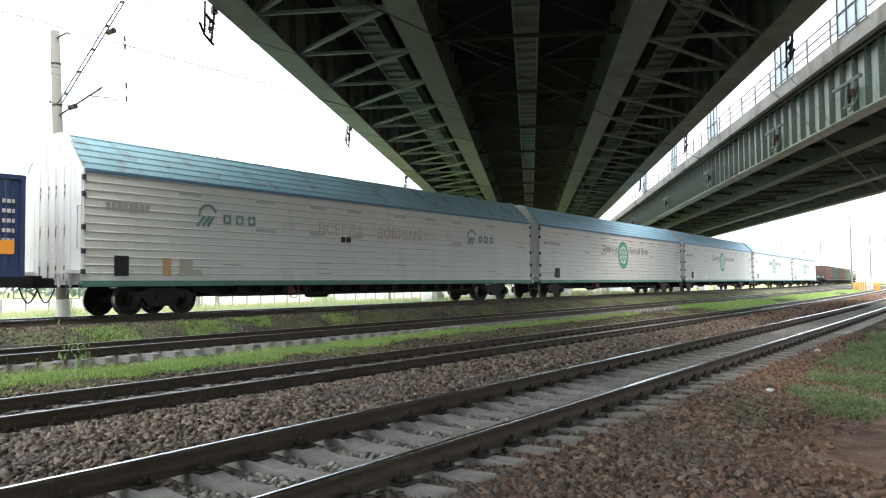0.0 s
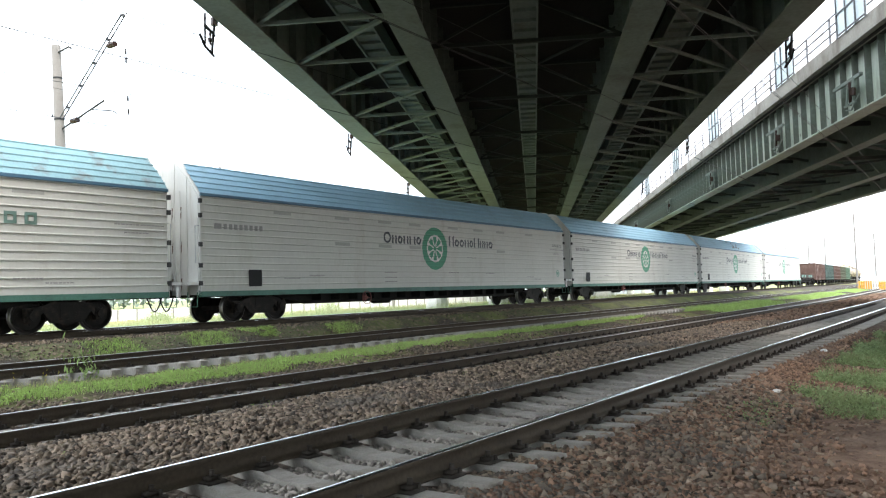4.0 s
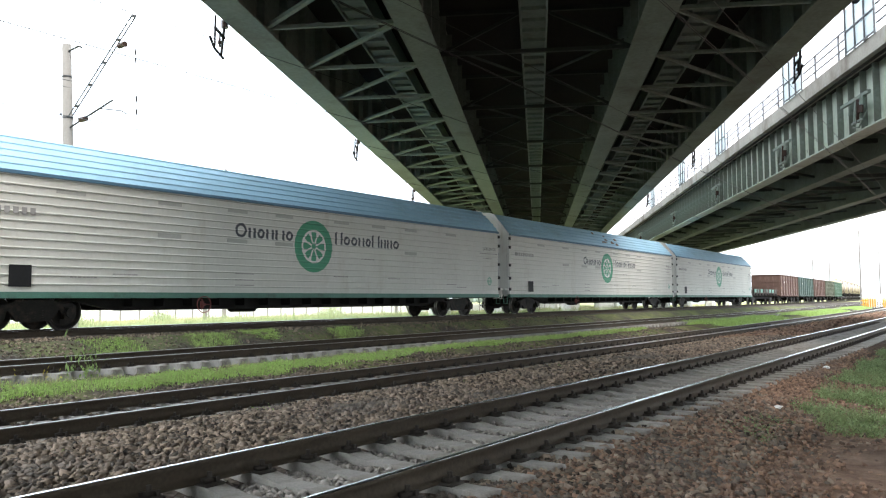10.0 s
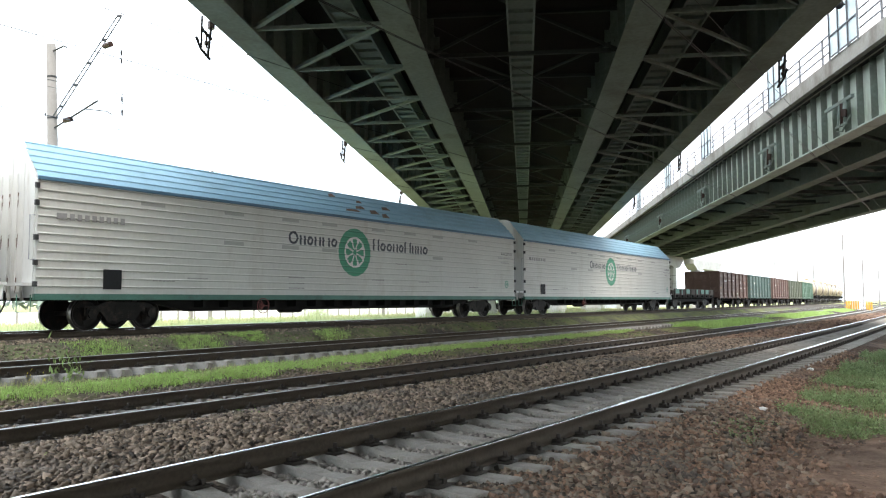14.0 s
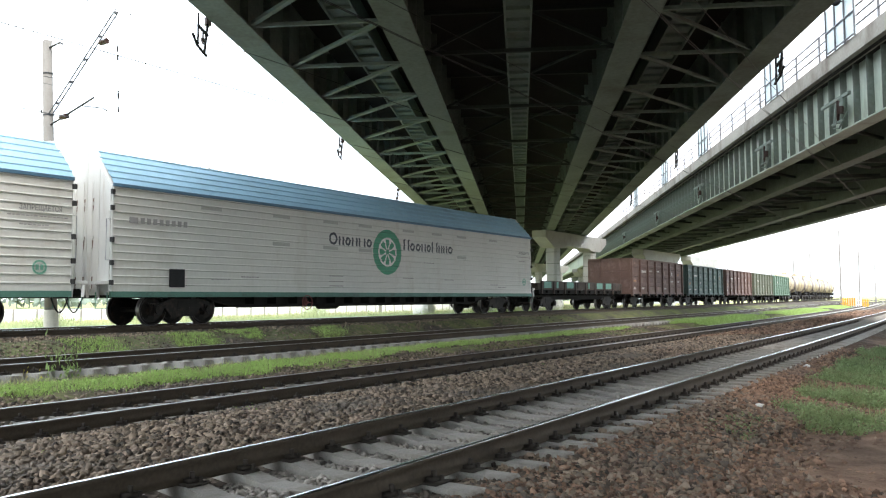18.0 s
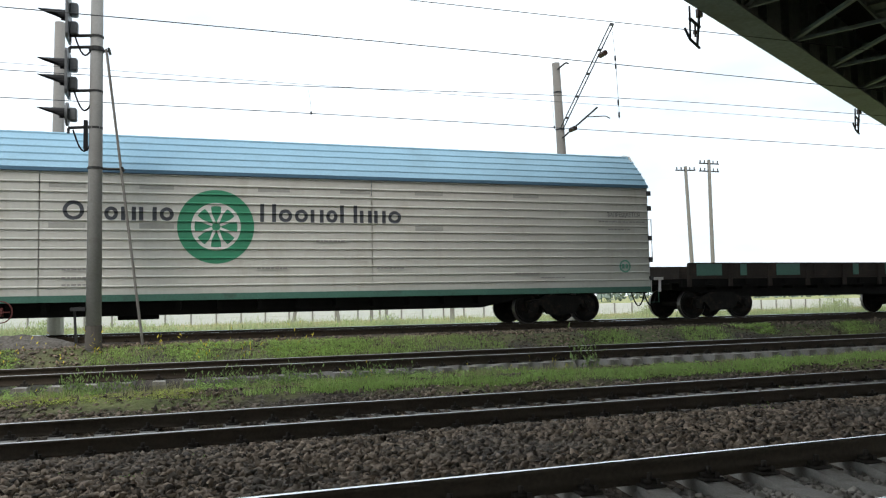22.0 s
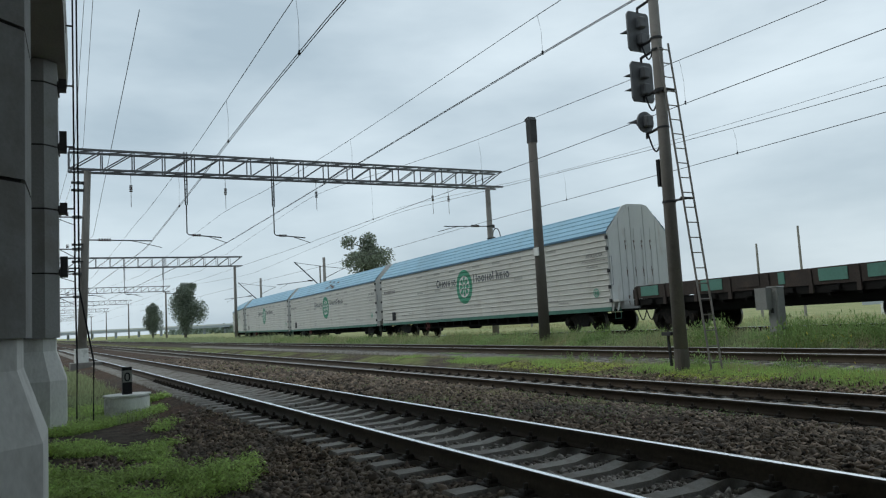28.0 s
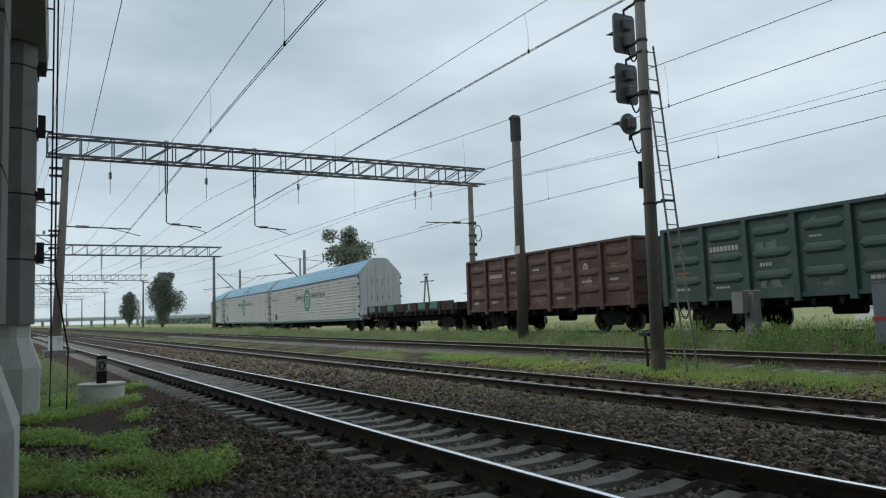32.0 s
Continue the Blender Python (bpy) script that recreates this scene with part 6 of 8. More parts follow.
creepers("plants", "creeping green plants on dark soil beside the pier", M["creeper"], 2300, (-20, -5.4), (-0.5, 3.1), 0.15, 0.15, 0.022, 24, -0.02, 0.8, 46, lambda x, y: y < 0.75 + (-5.0 - x) * 0.17 + 0.4 * noise.noise((x * 1.3, y * 1.3, 4)) and y > 0.05, 0.5)
creepers("plants", "bushy green clump at the edge of the ballast", M["creeper"], 130, (-9.5, -8.1), (1.5, 2.5), 0.26, 0.17, 0.022, 25, -9, 0.9, 60, lambda x, y: y < 2.0 + (-8.1 - x) * 0.4, 0.6)
blades("grass", "green verge along the nearest track", M["tall_grass"], 9000, (-75, -16), (-3.5, 2.4), 0.2, 0.01, 26, -0.2, 0.25, 8, 0.12, mask=lambda x, y: y < 3.0 + x * 0.02)
blades("grass", "far green grass verge", M["tall_grass"], 2500, (-200, -70), (-6, 2.2), 0.4, 0.02, 27, -0.4, 0.1, 6, 0.3)
blades("weeds", "low pale weeds among the stones", M["dry"], 1500, (-34, -6), (5.9, 9.3), 0.1, 0.007, 281, 0.0, 0.5, 7, 0.07, 0.7)
blades("weeds", "small green weeds among the stones", M["turf_leaf"], 700, (-34, -7), (5.9, 9.4), 0.12, 0.01, 282, 0.1, 0.5, 9, 0.06, 0.7, leaf=True)
blades("weeds", "dry stalks at the edge of the siding", M["dry"], 900, (-20, 8), (13.5, 14.4), 0.22, 0.005, 283, 0.05, 0.8, 6, 0.07, 0.5)
blades("weeds", "thin weeds in the ballast", M["weed"], 90, (-14, 16), (6.6, 13.4), 0.12, 0.012, 28, 0.15, 0.5, 10, 0.05, 0.6, leaf=True)
# meadow behind the train
blades("meadow", "tall meadow grass behind the train", M["tall_grass"], 9000, (-40, 70), (24, 40), 0.38, 0.018, 29, -0.2, 0.12, 6, 0.25, 0.3)
blades("meadow", "pale dry meadow stalks behind the train", M["dry"], 5500, (-60, 110), (25, 48), 0.42, 0.016, 30, -0.05, 0.1, 6, 0.3, 0.25)
blades("meadow", "taller green weeds in the meadow", M["weed"], 1500, (-40, 70), (24.5, 36), 0.62, 0.016, 292, 0.12, 0.35, 12, 0.12, 0.4, leaf=True)
blades("meadow", "tall grass clumps in the meadow", M["tall_grass"], 2500, (-40, 80), (24.5, 45), 0.75, 0.012, 293, 0.15, 0.3, 9, 0.15, 0.4)
blades("meadow", "far pale meadow grass", M["dry"], 4000, (-120, 190), (45, 98), 0.45, 0.035, 31, -0.3, 0.05, 6, 0.5, 0.3)
for bx, by, bs in ((-1.5, 29, 0.6), (9, 34, 0.55), (4.5, 30, 0.5), (18, 33, 0.6), (30, 44, 0.8), (-14, 40, 0.8), (-5, 33, 0.6), (24, 31, 0.5), (52, 50, 1.1)):
    blades("bush", "low green bush in the meadow", M["tall_grass"], 90, (bx - bs, bx + bs), (by - bs * 0.6, by + bs * 0.6), bs * 1.3, 0.022, int(bx) + 90, -1, 1, 14, 0.25, 0.6, leaf=True)


# ---------------------------------------------------------------- distance
def tree(x, y, h, wide, label, seed, slim=False, low=0.12, airy=False):
    rs = np.random.RandomState(seed)
    t = thing("tree", label, "tree", "trees", at=pose(x, y, ground_z(x, y)))
    bm = BM()
    tube(bm, [(0, 0, -0.3), (0.1, 0, h * 0.3), (0, 0.1, h * 0.62), (0.1, 0, h * 0.9)], [h * 0.03, h * 0.022, h * 0.013, h * 0.004], 8)
    limbs = []
    for k in range(14):
        z = h * rs.uniform(max(low, 0.15), 0.8)
        a = rs.uniform(0, 6.28)
        r = wide * 0.5 * rs.uniform(0.5, 0.95) * (1 - 0.5 * (z / h))
        tip = (r * math.cos(a), r * math.sin(a), z + r * (1.1 if slim else 0.6))
        tube(bm, [(0, 0, z), tuple(np.array(tip) * (0.5, 0.5, 1) - (0, 0, r * 0.2)), tip], [h * 0.009, h * 0.006, 0.02], 5)
        limbs.append(tip)
    part("trunk", bm, M["bark"], t)
    pts = []
    for tip in limbs + [(0, 0, h * z) for z in np.linspace(low + 0.12, 0.93, 9)]:
        frac = tip[2] / h
        rad = wide * 0.5 * (0.62 if slim else 0.5) * max(0.25, 1 - abs(frac - 0.5) * 1.1)
        for _ in range(620 if not airy else 420):
            d = rs.normal(size=3)
            d /= np.linalg.norm(d)
            pts.append(np.array(tip) + d * rad * rs.uniform(0.35, 1.0) * (1, 1, 1.3 if slim else 0.8))
    p = np.array(pts)
    p = p[(p[:, 2] > h * low) & (p[:, 2] < h * 1.02)]
    k = len(p)
    s = h * (0.011 if airy else 0.015) * rs.uniform(0.6, 1.5, (k, 1))
    u, w = rs.normal(size=(k, 3)), rs.normal(size=(k, 3))
    u /= np.linalg.norm(u, axis=1, keepdims=True)
    w /= np.linalg.norm(w, axis=1, keepdims=True)
    v = np.stack([p - u * s, p + w * s * 0.7, p + u * s, p - w * s * 0.7], 1).reshape(-1, 3)
    crown = soup("crown", v, np.arange(k * 4).reshape(-1, 4), M["leaf"] if airy else M["far_leaf"], t)
    return t


tree(-180, 32.5, 12.2, 7.5, "dense green roadside poplar beside the tracks", 1, True, 0.06)
tree(-250, 35.5, 10.5, 6.0, "slim green tree by the distant tracks", 2, True, 0.08)
tree(-112, 48.5, 15.8, 11.0, "broad airy tree rising behind the train", 3, False, 0.35, True)


def woods():
    rs = np.random.RandomState(9)
    V = []
    for x in np.arange(-900, 900, 2.2):
        y = 330 + 40 * noise.noise((x * 0.01, 0, 0)) if x > -350 else 90 + (x + 350) * -0.25 * 0 + 60
        base = -1.5
        h = 5.5 + 3.5 * noise.noise((x * 0.03, 3, 0)) + 2 * noise.noise((x * 0.2, 9, 0))
        for _ in range(7):
            c = np.array((x + rs.normal(0, 1.2), y + rs.normal(0, 6), base + abs(h) * rs.uniform(0.1, 1.0)))
            u, w = rs.normal(size=3), rs.normal(size=3)
            u, w = u / np.linalg.norm(u) * 1.8, w / np.linalg.norm(w) * 1.4
            V += [c - u, c + w, c + u, c - w]
    tagged(soup("far_woods", np.array(V), np.arange(len(V)).reshape(-1, 4), M["far_green"]), "hazy green belt of distant woods", "woods", kind="stuff")


woods()


def concrete_wall():
    w = thing("concrete_wall", "long pale precast concrete wall beyond the meadow", "wall", kind="structure")
    bm = BM()
    box(bm, -1.4, 1.4, -0.06, 0.06, 0, 1.75)
    for i in range(4):
        for j in range(2):
            slab(bm, [(-1.3 + i * 0.66, 0.15 + j * 0.8), (-0.72 + i * 0.66, 0.15 + j * 0.8), (-0.8 + i * 0.66, 0.8 + j * 0.8), (-1.22 + i * 0.66, 0.8 + j * 0.8)], 0.05, "y", -0.11)
    me = mesh_of(bm, "wall_panel", M["far_wall"])
    rs = random.Random(4)
    for x in np.arange(-60, 200, 3.0):
        g_bm = BM()
        box(g_bm, x + 1.41, x + 1.59, 99.85, 100.1, -1.7, 0.2)
        part("wall_post", g_bm, M["pole"], w)
        part("wall_panel", me, None, w, at=pose(x, 100, -1.6 + rs.uniform(-0.05, 0.05)))


concrete_wall()


def far_pole(x, y, h, label, arms=0, lean=0.0, material="pole"):
    p = thing("distant_pole", label, "pole", "distant poles", at=pose(x, y, ground_z(x, y), 0, lean, 0))
    bm = BM()
    tube(bm, [(0, 0, -0.3), (0, 0, h)], [0.17, 0.12], 8)
    part("shaft", bm, M[material], p)
    for k in range(arms):
        bm = BM()
        bar(bm, (-0.9, 0, h - 0.3 - k * 0.6), (0.9, 0, h - 0.3 - k * 0.6), 0.09)
        for dx in (-0.8, -0.4, 0.4, 0.8):
            tube(bm, [(dx, 0, h - 0.3 - k * 0.6), (dx, 0, h - 0.05 - k * 0.6)], 0.05, 5)
        part("crossarm", bm, M["steel"], p)
    return p


def polar(az, dist):
    return -dist * math.sin(radians(az)), dist * math.cos(radians(az))


for az, dist, h, arms, label in ((-38.5, 62, 12.0, 2, "distant wooden pole with two crossarms"), (-50.9, 80, 9.6, 0, "distant catenary pole with an arm"), (-83.0, 150, 13.0, 0, "tall dark pole by the crossing"),
                                 (-84.1, 170, 10.5, 0, "dark pole by the crossing"), (-81.2, 190, 11, 0, "far slim catenary pole"), (-78.8, 210, 12, 0, "far slim catenary pole"), (-76.0, 200, 11, 0, "far slim catenary pole"),
                                 (-80.2, 170, 9, 0, "far slim catenary pole"), (-85.0, 240, 14, 0, "far dark lattice pole"), (-13.7, 75, 11, 2, "distant pale pole with crossarms"),
                                 (-19.7, 52, 8.9, 1, "yellowish concrete catenary pole with a short crossarm"), (-14.8, 75, 11.5, 2, "yellowish concrete pole with two crossarms"), (20.86, 62, 8.0, 0, "distant plain catenary pole"), (29.2, 68, 10.2, 0, "distant slim catenary pole"), (36.0, 100, 11.0, 0, "distant catenary pole beyond the wagons"),
                                 (38.7, 100, 9.2, 0, "distant short catenary pole"), (54.7, 105, 8.5, 1, "distant wooden pole with crossarm"), (70.2, 120, 10.5, 0, "distant catenary pole behind the train"), (74.5, 160, 9, 0, "distant catenary pole behind the train")):
    x, y = polar(az, dist)
    far_pole(x, y, h, label, arms)
far_pole(*polar(-37.2, 62), 11.6, "distant leaning wooden pole beside another", 1, -2.0)


def a_frame(x, y, h, turn=0.0):
    p = thing("a_frame_pole", "yellowish concrete A-frame power pole in the distance", "pole", "distant poles", at=pose(x, y, ground_z(x, y), 0, 0, turn))
    for s in (-1, 1):
        bm = BM()
        tube(bm, [(s * h * 0.2, 0, -0.2), (s * 0.22, 0, h)], [0.17, 0.14], 8)
        part("leg", bm, M["pole"], p)
    bm = BM()
    bar(bm, (-1.3, 0, h - 0.7), (1.5, 0, h - 0.7), 0.12)
    box(bm, -0.32, 0.32, -0.15, 0.15, h - 0.1, h + 0.15)
    beam = part("crossarm", bm, M["steel"], p)
    for x0, x1, z0, z1 in ((-2.2, -1.3, h - 0.75, h - 0.7), (1.5, 2.6, h - 0.7, h - 0.72), (0, 0.02, h + 0.15, h + 0.7), (-0.9, -0.3, h + 0.35, h + 0.6), (0.3, 0.9, h + 0.6, h + 0.4)):
        bm = BM()
        tube(bm, [(x0, 0, z0), ((x0 + x1) / 2, 0, (z0 + z1) / 2), (x1, 0, z1)], [0.03, 0.13, 0.03], 8)
        part("insulator", bm, M["insulator"], beam)


a_frame(*polar(-9.65, 75), 11.2, -9.65)


def fitted_pole(az, dist, h):
    """Distant catenary pole with a stayed arm, a steady arm and fittings."""
    x, y = polar(az, dist)
    p = thing("distant_pole", "distant yellowish catenary pole with arms and fittings", "pole", "distant poles", at=pose(x, y, ground_z(x, y), 0, 0, az))
    bm = BM()
    tube(bm, [(0, 0, -0.3), (0, 0, h)], [0.2, 0.15], 10)
    part("shaft", bm, M["pole"], p)
    for pts in (((-0.1, 0, h - 0.8), (-2.2, 0, h - 0.85)), ((-0.1, 0, h - 1.7), (-2.0, 0, h - 1.1)), ((0.1, 0, h - 0.1), (0.9, 0, h - 0.8)), ((0.1, 0, h - 2.8), (4.0, 0, h - 2.85)), ((4.0, 0, h - 2.85), (4.2, 0, h - 3.2))):
        bm = BM()
        tube(bm, pts, 0.05, 6)
        part("arm", bm, M["portal_steel"], p)
    for xx, zz in ((-1.3, h - 0.82), (0.9, h - 4.5), (4.1, h - 3.1)):
        bm = BM()
        tube(bm, [(xx - 0.2, 0, zz), (xx, 0, zz), (xx + 0.2, 0, zz)], [0.06, 0.14, 0.06], 8)
        part("insulator", bm, M["insulator"], p)


fitted_pole(24.63, 62, 8.8)


def frame_building(az, dist, w, storeys):
    """Unfinished concrete frame: columns and floors, open between."""
    x, y = polar(az, dist)
    hall = thing("unfinished_building", "pale unfinished concrete frame building, open storeys", "building", "distant buildings", at=pose(x, y, -1.5, 0, 0, az))
    for k in range(storeys + 1):
        bm = BM()
        box(bm, -w / 2 if k < storeys else -w * 0.1, w / 2, -5, 5, k * 3.6 - 0.3, k * 3.6)
        part("floor_slab", bm, M["far_wall"], hall)
    for i in range(6):
        xx = -w / 2 + w * i / 5
        for yy in (-4.8, 4.8):
            bm = BM()
            box(bm, xx - 0.25, xx + 0.25, yy - 0.2, yy + 0.2, 0, (storeys if i > 1 else storeys - 1) * 3.6)
            part("column", bm, M["far_wall"], hall)
    bm = BM()
    box(bm, -w / 2, w / 2, 4.4, 4.6, 0, 7.2)
    part("back_wall", bm, M["far_grey"], hall)


frame_building(-4.3, 210, 14, 4)
for az, dist, w, h, tone, label in ((-1.5, 130, 5.5, 1.9, "flat_green", "teal painted site fence beyond the meadow"), (-3.9, 130, 5, 2.2, "stone_red", "small red brick shed beyond the meadow"), (-6.5, 130, 7, 2.6, "panel", "pale blue site hut beyond the meadow"), (1.5, 130, 5, 1.9, "flat_green", "teal painted site fence beyond the meadow")):
    hx, hy = polar(az, dist)
    hut = thing("site_hut", label, "hut", "huts beyond the meadow", at=pose(hx, hy, -1.55, 0, 0, az))
    for nm, q in (("wall", (-w / 2, w / 2, -1.5, 1.5, 0, h)), ("roof", (-w / 2 - 0.2, w / 2 + 0.2, -1.7, 1.7, h, h + 0.15)), ("door", (-0.5, 0.5, -1.56, -1.5, 0.0, h * 0.85))):
        bm = BM()
        box(bm, *q)
        part(nm, bm, M[tone] if nm == "wall" else M["portal_steel"], hut)
a_frame(*polar(60.9, 130), 8.0)


def crossing_fence():
    for k, (az, tone, label) in enumerate(((-83.45, "hydrant", "orange painted barrier at the crossing"), (-84.2, "hydrant", "orange red barrier at the crossing"), (-83.8, "far_wall", "white crossing booth wall"))):
        x, y = polar(az, 140)
        f = thing("crossing_barrier", label, "barrier", "barriers", at=pose(x, y, ground_z(x, y)))
        for j in range(6):
            bm = BM()
            box(bm, -0.06, 0.06, -0.9 + j * 0.33, -0.7 + j * 0.33, 0, 1.3 if tone == "hydrant" else 2.2)
            part("slat", bm, M[tone], f)
        bm = BM()
        box(bm, 0.06, 0.12, -1.0, 1.2, 0.3, 0.42), box(bm, 0.06, 0.12, -1.0, 1.2, 0.95, 1.07)
        part("rail", bm, M[tone], f)


crossing_fence()


def far_overpass():
    b = thing("distant_overpass", "hazy distant road bridge across the tracks", "bridge", kind="structure", at=pose(-620, 0, 0))
    bm = BM()
    box(bm, -5, 5, -60, 190, 3.3, 5.0)
    part("deck", bm, M["far_grey"], b)
    bm = BM()
    box(bm, 4.8, 5.0, -60, 190, 5.0, 6.0)
    part("parapet", bm, M["far_wall"], b)
    for y in np.arange(-50, 190, 16):
        bm = BM()
        box(bm, -1, 1, y - 0.8, y + 0.8, -2, 3.3)
        part("support", bm, M["far_grey"], b)


far_overpass()
for k, (az, dist, w, h) in enumerate(((-11.0, 220, 30, 9), (-14.5, 240, 16, 13), (13.5, 300, 40, 6), (27, 260, 50, 6), (-70, 300, 40, 8))):
    x, y = polar(az, dist)
    hall = thing("distant_building", "hazy low industrial building on the horizon", "building", "distant buildings", at=pose(x, y, -1.6, 0, 0, az))
    h_bm = BM()
    box(h_bm, -w / 2, w / 2, -6, 6, 0, h * 0.6)
    part("hall", h_bm, M["far_grey"], hall)
    for j in range(int(w / 4)):
        h_bm = BM()
        box(h_bm, -w / 2 + 1 + j * 4, -w / 2 + 3 + j * 4, -6.05, -5.98, h * 0.25, h * 0.45)
        part("window", h_bm, M["steel"], hall)

# ---------------------------------------------------------------- small things by the near track
marker = thing("marker_post", "black post with a white zero on a whitewashed base", "marker", at=pose(-17.7, 1.97, ground_z(-17.7, 1.97)))
k_bm = BM()
tube(k_bm, [(0, 0, -0.2), (0, 0, 0.36), (0, 0, 0.4)], [0.46, 0.45, 0.42], 28)
part("base", k_bm, M["whitewash"], marker, "chipped whitewashed concrete ring")
k_bm = BM()
tube(k_bm, [(0, 0, 0.4), (0, 0, 0.43)], 0.475, 28)
part("rim", k_bm, M["whitewash"], marker)
k_bm = BM()
box(k_bm, -0.07, 0.07, -0.095, 0.095, 0.43, 1.0)
part("post", k_bm, M["black"], marker)
k_bm = BM()
box(k_bm, 0.07, 0.078, -0.09, 0.09, 0.68, 0.93)
plate = part("plate", k_bm, M["cabinet_old"], marker, "grey plate with the figure 0")
cu = bpy.data.curves.new("figure", "FONT")
cu.body, cu.size, cu.extrude, cu.align_x = "0", 0.27, 0.002, "CENTER"
fig = bpy.data.objects.new("figure", cu)
fig_mesh = bpy.data.meshes.new_from_object(fig)
bpy.data.objects.remove(fig)
fig_mesh.materials.append(M["black"])
part("figure", fig_mesh, None, plate, at=pose(0.082, 0, 0.7, 90, 0, 90))

for k in range(5):
    clamp = thing("pier_clamp", "dark steel clamp with a stub on the pier column", "clamp", "clamps on the pier", at=pose(-16.39, 0.025, 2.53 + k * 1.2, 0, 0, -3.6))
    for y0, y1 in ((-0.645, -0.625), (0.627, 0.65)):
        c_bm = BM()
        box(c_bm, -0.42, 0.42, y0, y1, -0.05, 0.04)
        part("strap", c_bm, M["steel"], clamp)
    c_bm = BM()
    box(c_bm, 0.12, 0.4, 0.652, 0.78, -0.1, 0.1 if k % 2 else 0.28)
    part("bracket", c_bm, M["steel"], clamp)
    c_bm = BM()
    tube(c_bm, [(0.3, 0.78, 0.0), (0.3, 0.9, 0.0)], 0.018, 6)
    part("bolt", c_bm, M["steel"], clamp)
for dy, sway in ((0.2, 0.0), (0.27, 0.22)):
    cable = thing("pier_cable", "thin dark cable hanging down the pier", "cable", "cables on the pier")
    c_bm = BM()
    tube(c_bm, [(-16.3, 0.72 + dy, 9.5), (-16.3, 0.72 + dy, 4.0), (-16.3, 0.72 + dy, 2.2), (-16.3, 0.74 + dy + sway, 0.8), (-16.3, 0.72 + dy + sway, -0.4)], 0.018, 6)
    part("strand", c_bm, M["black"], cable)
heap = thing("gravel_heap", "small grey gravel heap beside the signal mast", "heap", at=pose(-3.4, 19.2, ground_z(-3.4, 19.2) - 0.02))
h_bm = BM()
bmesh.ops.create_grid(h_bm, x_segments=26, y_segments=16, size=1.0)
for v in h_bm.verts:
    r = math.hypot(v.co.x, v.co.y)
    v.co.z = max(0, 0.3 * (1 - r * r)) + 0.12 * noise.noise((v.co.x * 9, v.co.y * 9, 0)) * (1 - min(1, r))
    v.co.z -= 0.8 * max(0.0, r - 0.8)
    v.co.x *= 1.5
    v.co.y *= 0.7
part("mound", h_bm, M["dark_gravel"], heap)
for x, y, s in ((4.4, 2.4, 0.06), (12.0, 2.6, 0.07), (-4.5, 13.0, 0.09), (18.5, 3.0, 0.08)):
    l_bm = BM()
    bmesh.ops.create_icosphere(l_bm, subdivisions=1, radius=s)
    for v in l_bm.verts:
        v.co = Vector((v.co.x * 1.4, v.co.y, v.co.z * 0.5)) * (1 + 0.3 * noise.noise(v.co * 30))
    ob = new("litter_scrap", mesh_of(l_bm, "litter_scrap", M["bag"]))
    ob.matrix_basis = pose(x, y, ground_z(x, y) + s * 0.4)
    tagged(ob, "pale scrap of litter lying on the ballast", "litter", "litter")


# ---------------------------------------------------------------- masts, signals, cabinets
def concrete_pole(x, y, h, label, r0=0.2, r1=0.14, lean=0.0, foot=False, tone="pole"):
    p = thing("catenary_pole", label, "pole", "catenary poles", at=pose(x, y, ground_z(x, y), 0, lean, 0))
    bm = BM()
    tube(bm, [(0, 0, -0.4), (0, 0, h)], [r0, r1], 14)
    part("shaft", bm, M[tone], p, smooth=True)
    if foot:
        bm = BM()
        tube(bm, [(0, 0, -0.3), (0, 0, 1.0)], [r0 + 0.03, r0 + 0.015], 14)
        part("painted_foot", bm, M["pole_base"], p, "whitewashed foot")
    return p


def bracket_arm(p, side, z, h):
    """Sloping truss bracket with insulator and steady arm."""
    bm = BM()
    a, b = Vector((0, side * 0.15, z)), Vector((0, side * 3.8, z + 2.5))
    for o in (-0.06, 0.06):
        tube(bm, [a + Vector((o, 0, 0)), b + Vector((o, 0, 0))], 0.022, 6)
    for k in (1, 3, 5, 7, 9):
        q = a.lerp(b, k / 9)
        bar(bm, q + Vector((-0.06, 0, 0)), q + Vector((0.06, 0, 0)), 0.07)
    part("bracket", bm, M["portal_steel"], p, "sloping steel bracket")
    bm = BM()
    q = b + Vector((0, 0, -0.1))
    tube(bm, [q, q + Vector((0.05, 0, -0.9)), q + Vector((0.05, 0, -2.9))], 0.008, 4)
    for k in (0.9, 1.15, 2.3, 2.7):
        tube(bm, [q + Vector((0.04, 0, -k)), q + Vector((0.04, 0, -k - 0.16))], 0.03, 6)
    part("drop_wire", bm, M["wire"], p, "thin hanging wire with clamps")
    bm = BM()
    tube(bm, [(0, side * 0.15, z - 0.35), (0, side * 2.6, z + 0.15)], 0.03, 6)
    tube(bm, [(0, side * 1.9, z), (0.1, side * 2.9, z - 0.2), (0.15, side * 3.1, z - 0.32)], 0.018, 6)
    part("steady_arm", bm, M["steel"], p)
    for q in (Vector((0, side * 0.9, z - 0.2)), a.lerp(b, 0.82) + Vector((0, 0, -0.3))):
        bm = BM()
        for k in range(4):
            tube(bm, [q + Vector((0, side * (k - 1.5) * 0.09, 0)), q + Vector((0, side * ((k - 1.5) * 0.09 + 0.05), 0))], 0.09, 8)
        part("insulator", bm, M["insulator"], p)


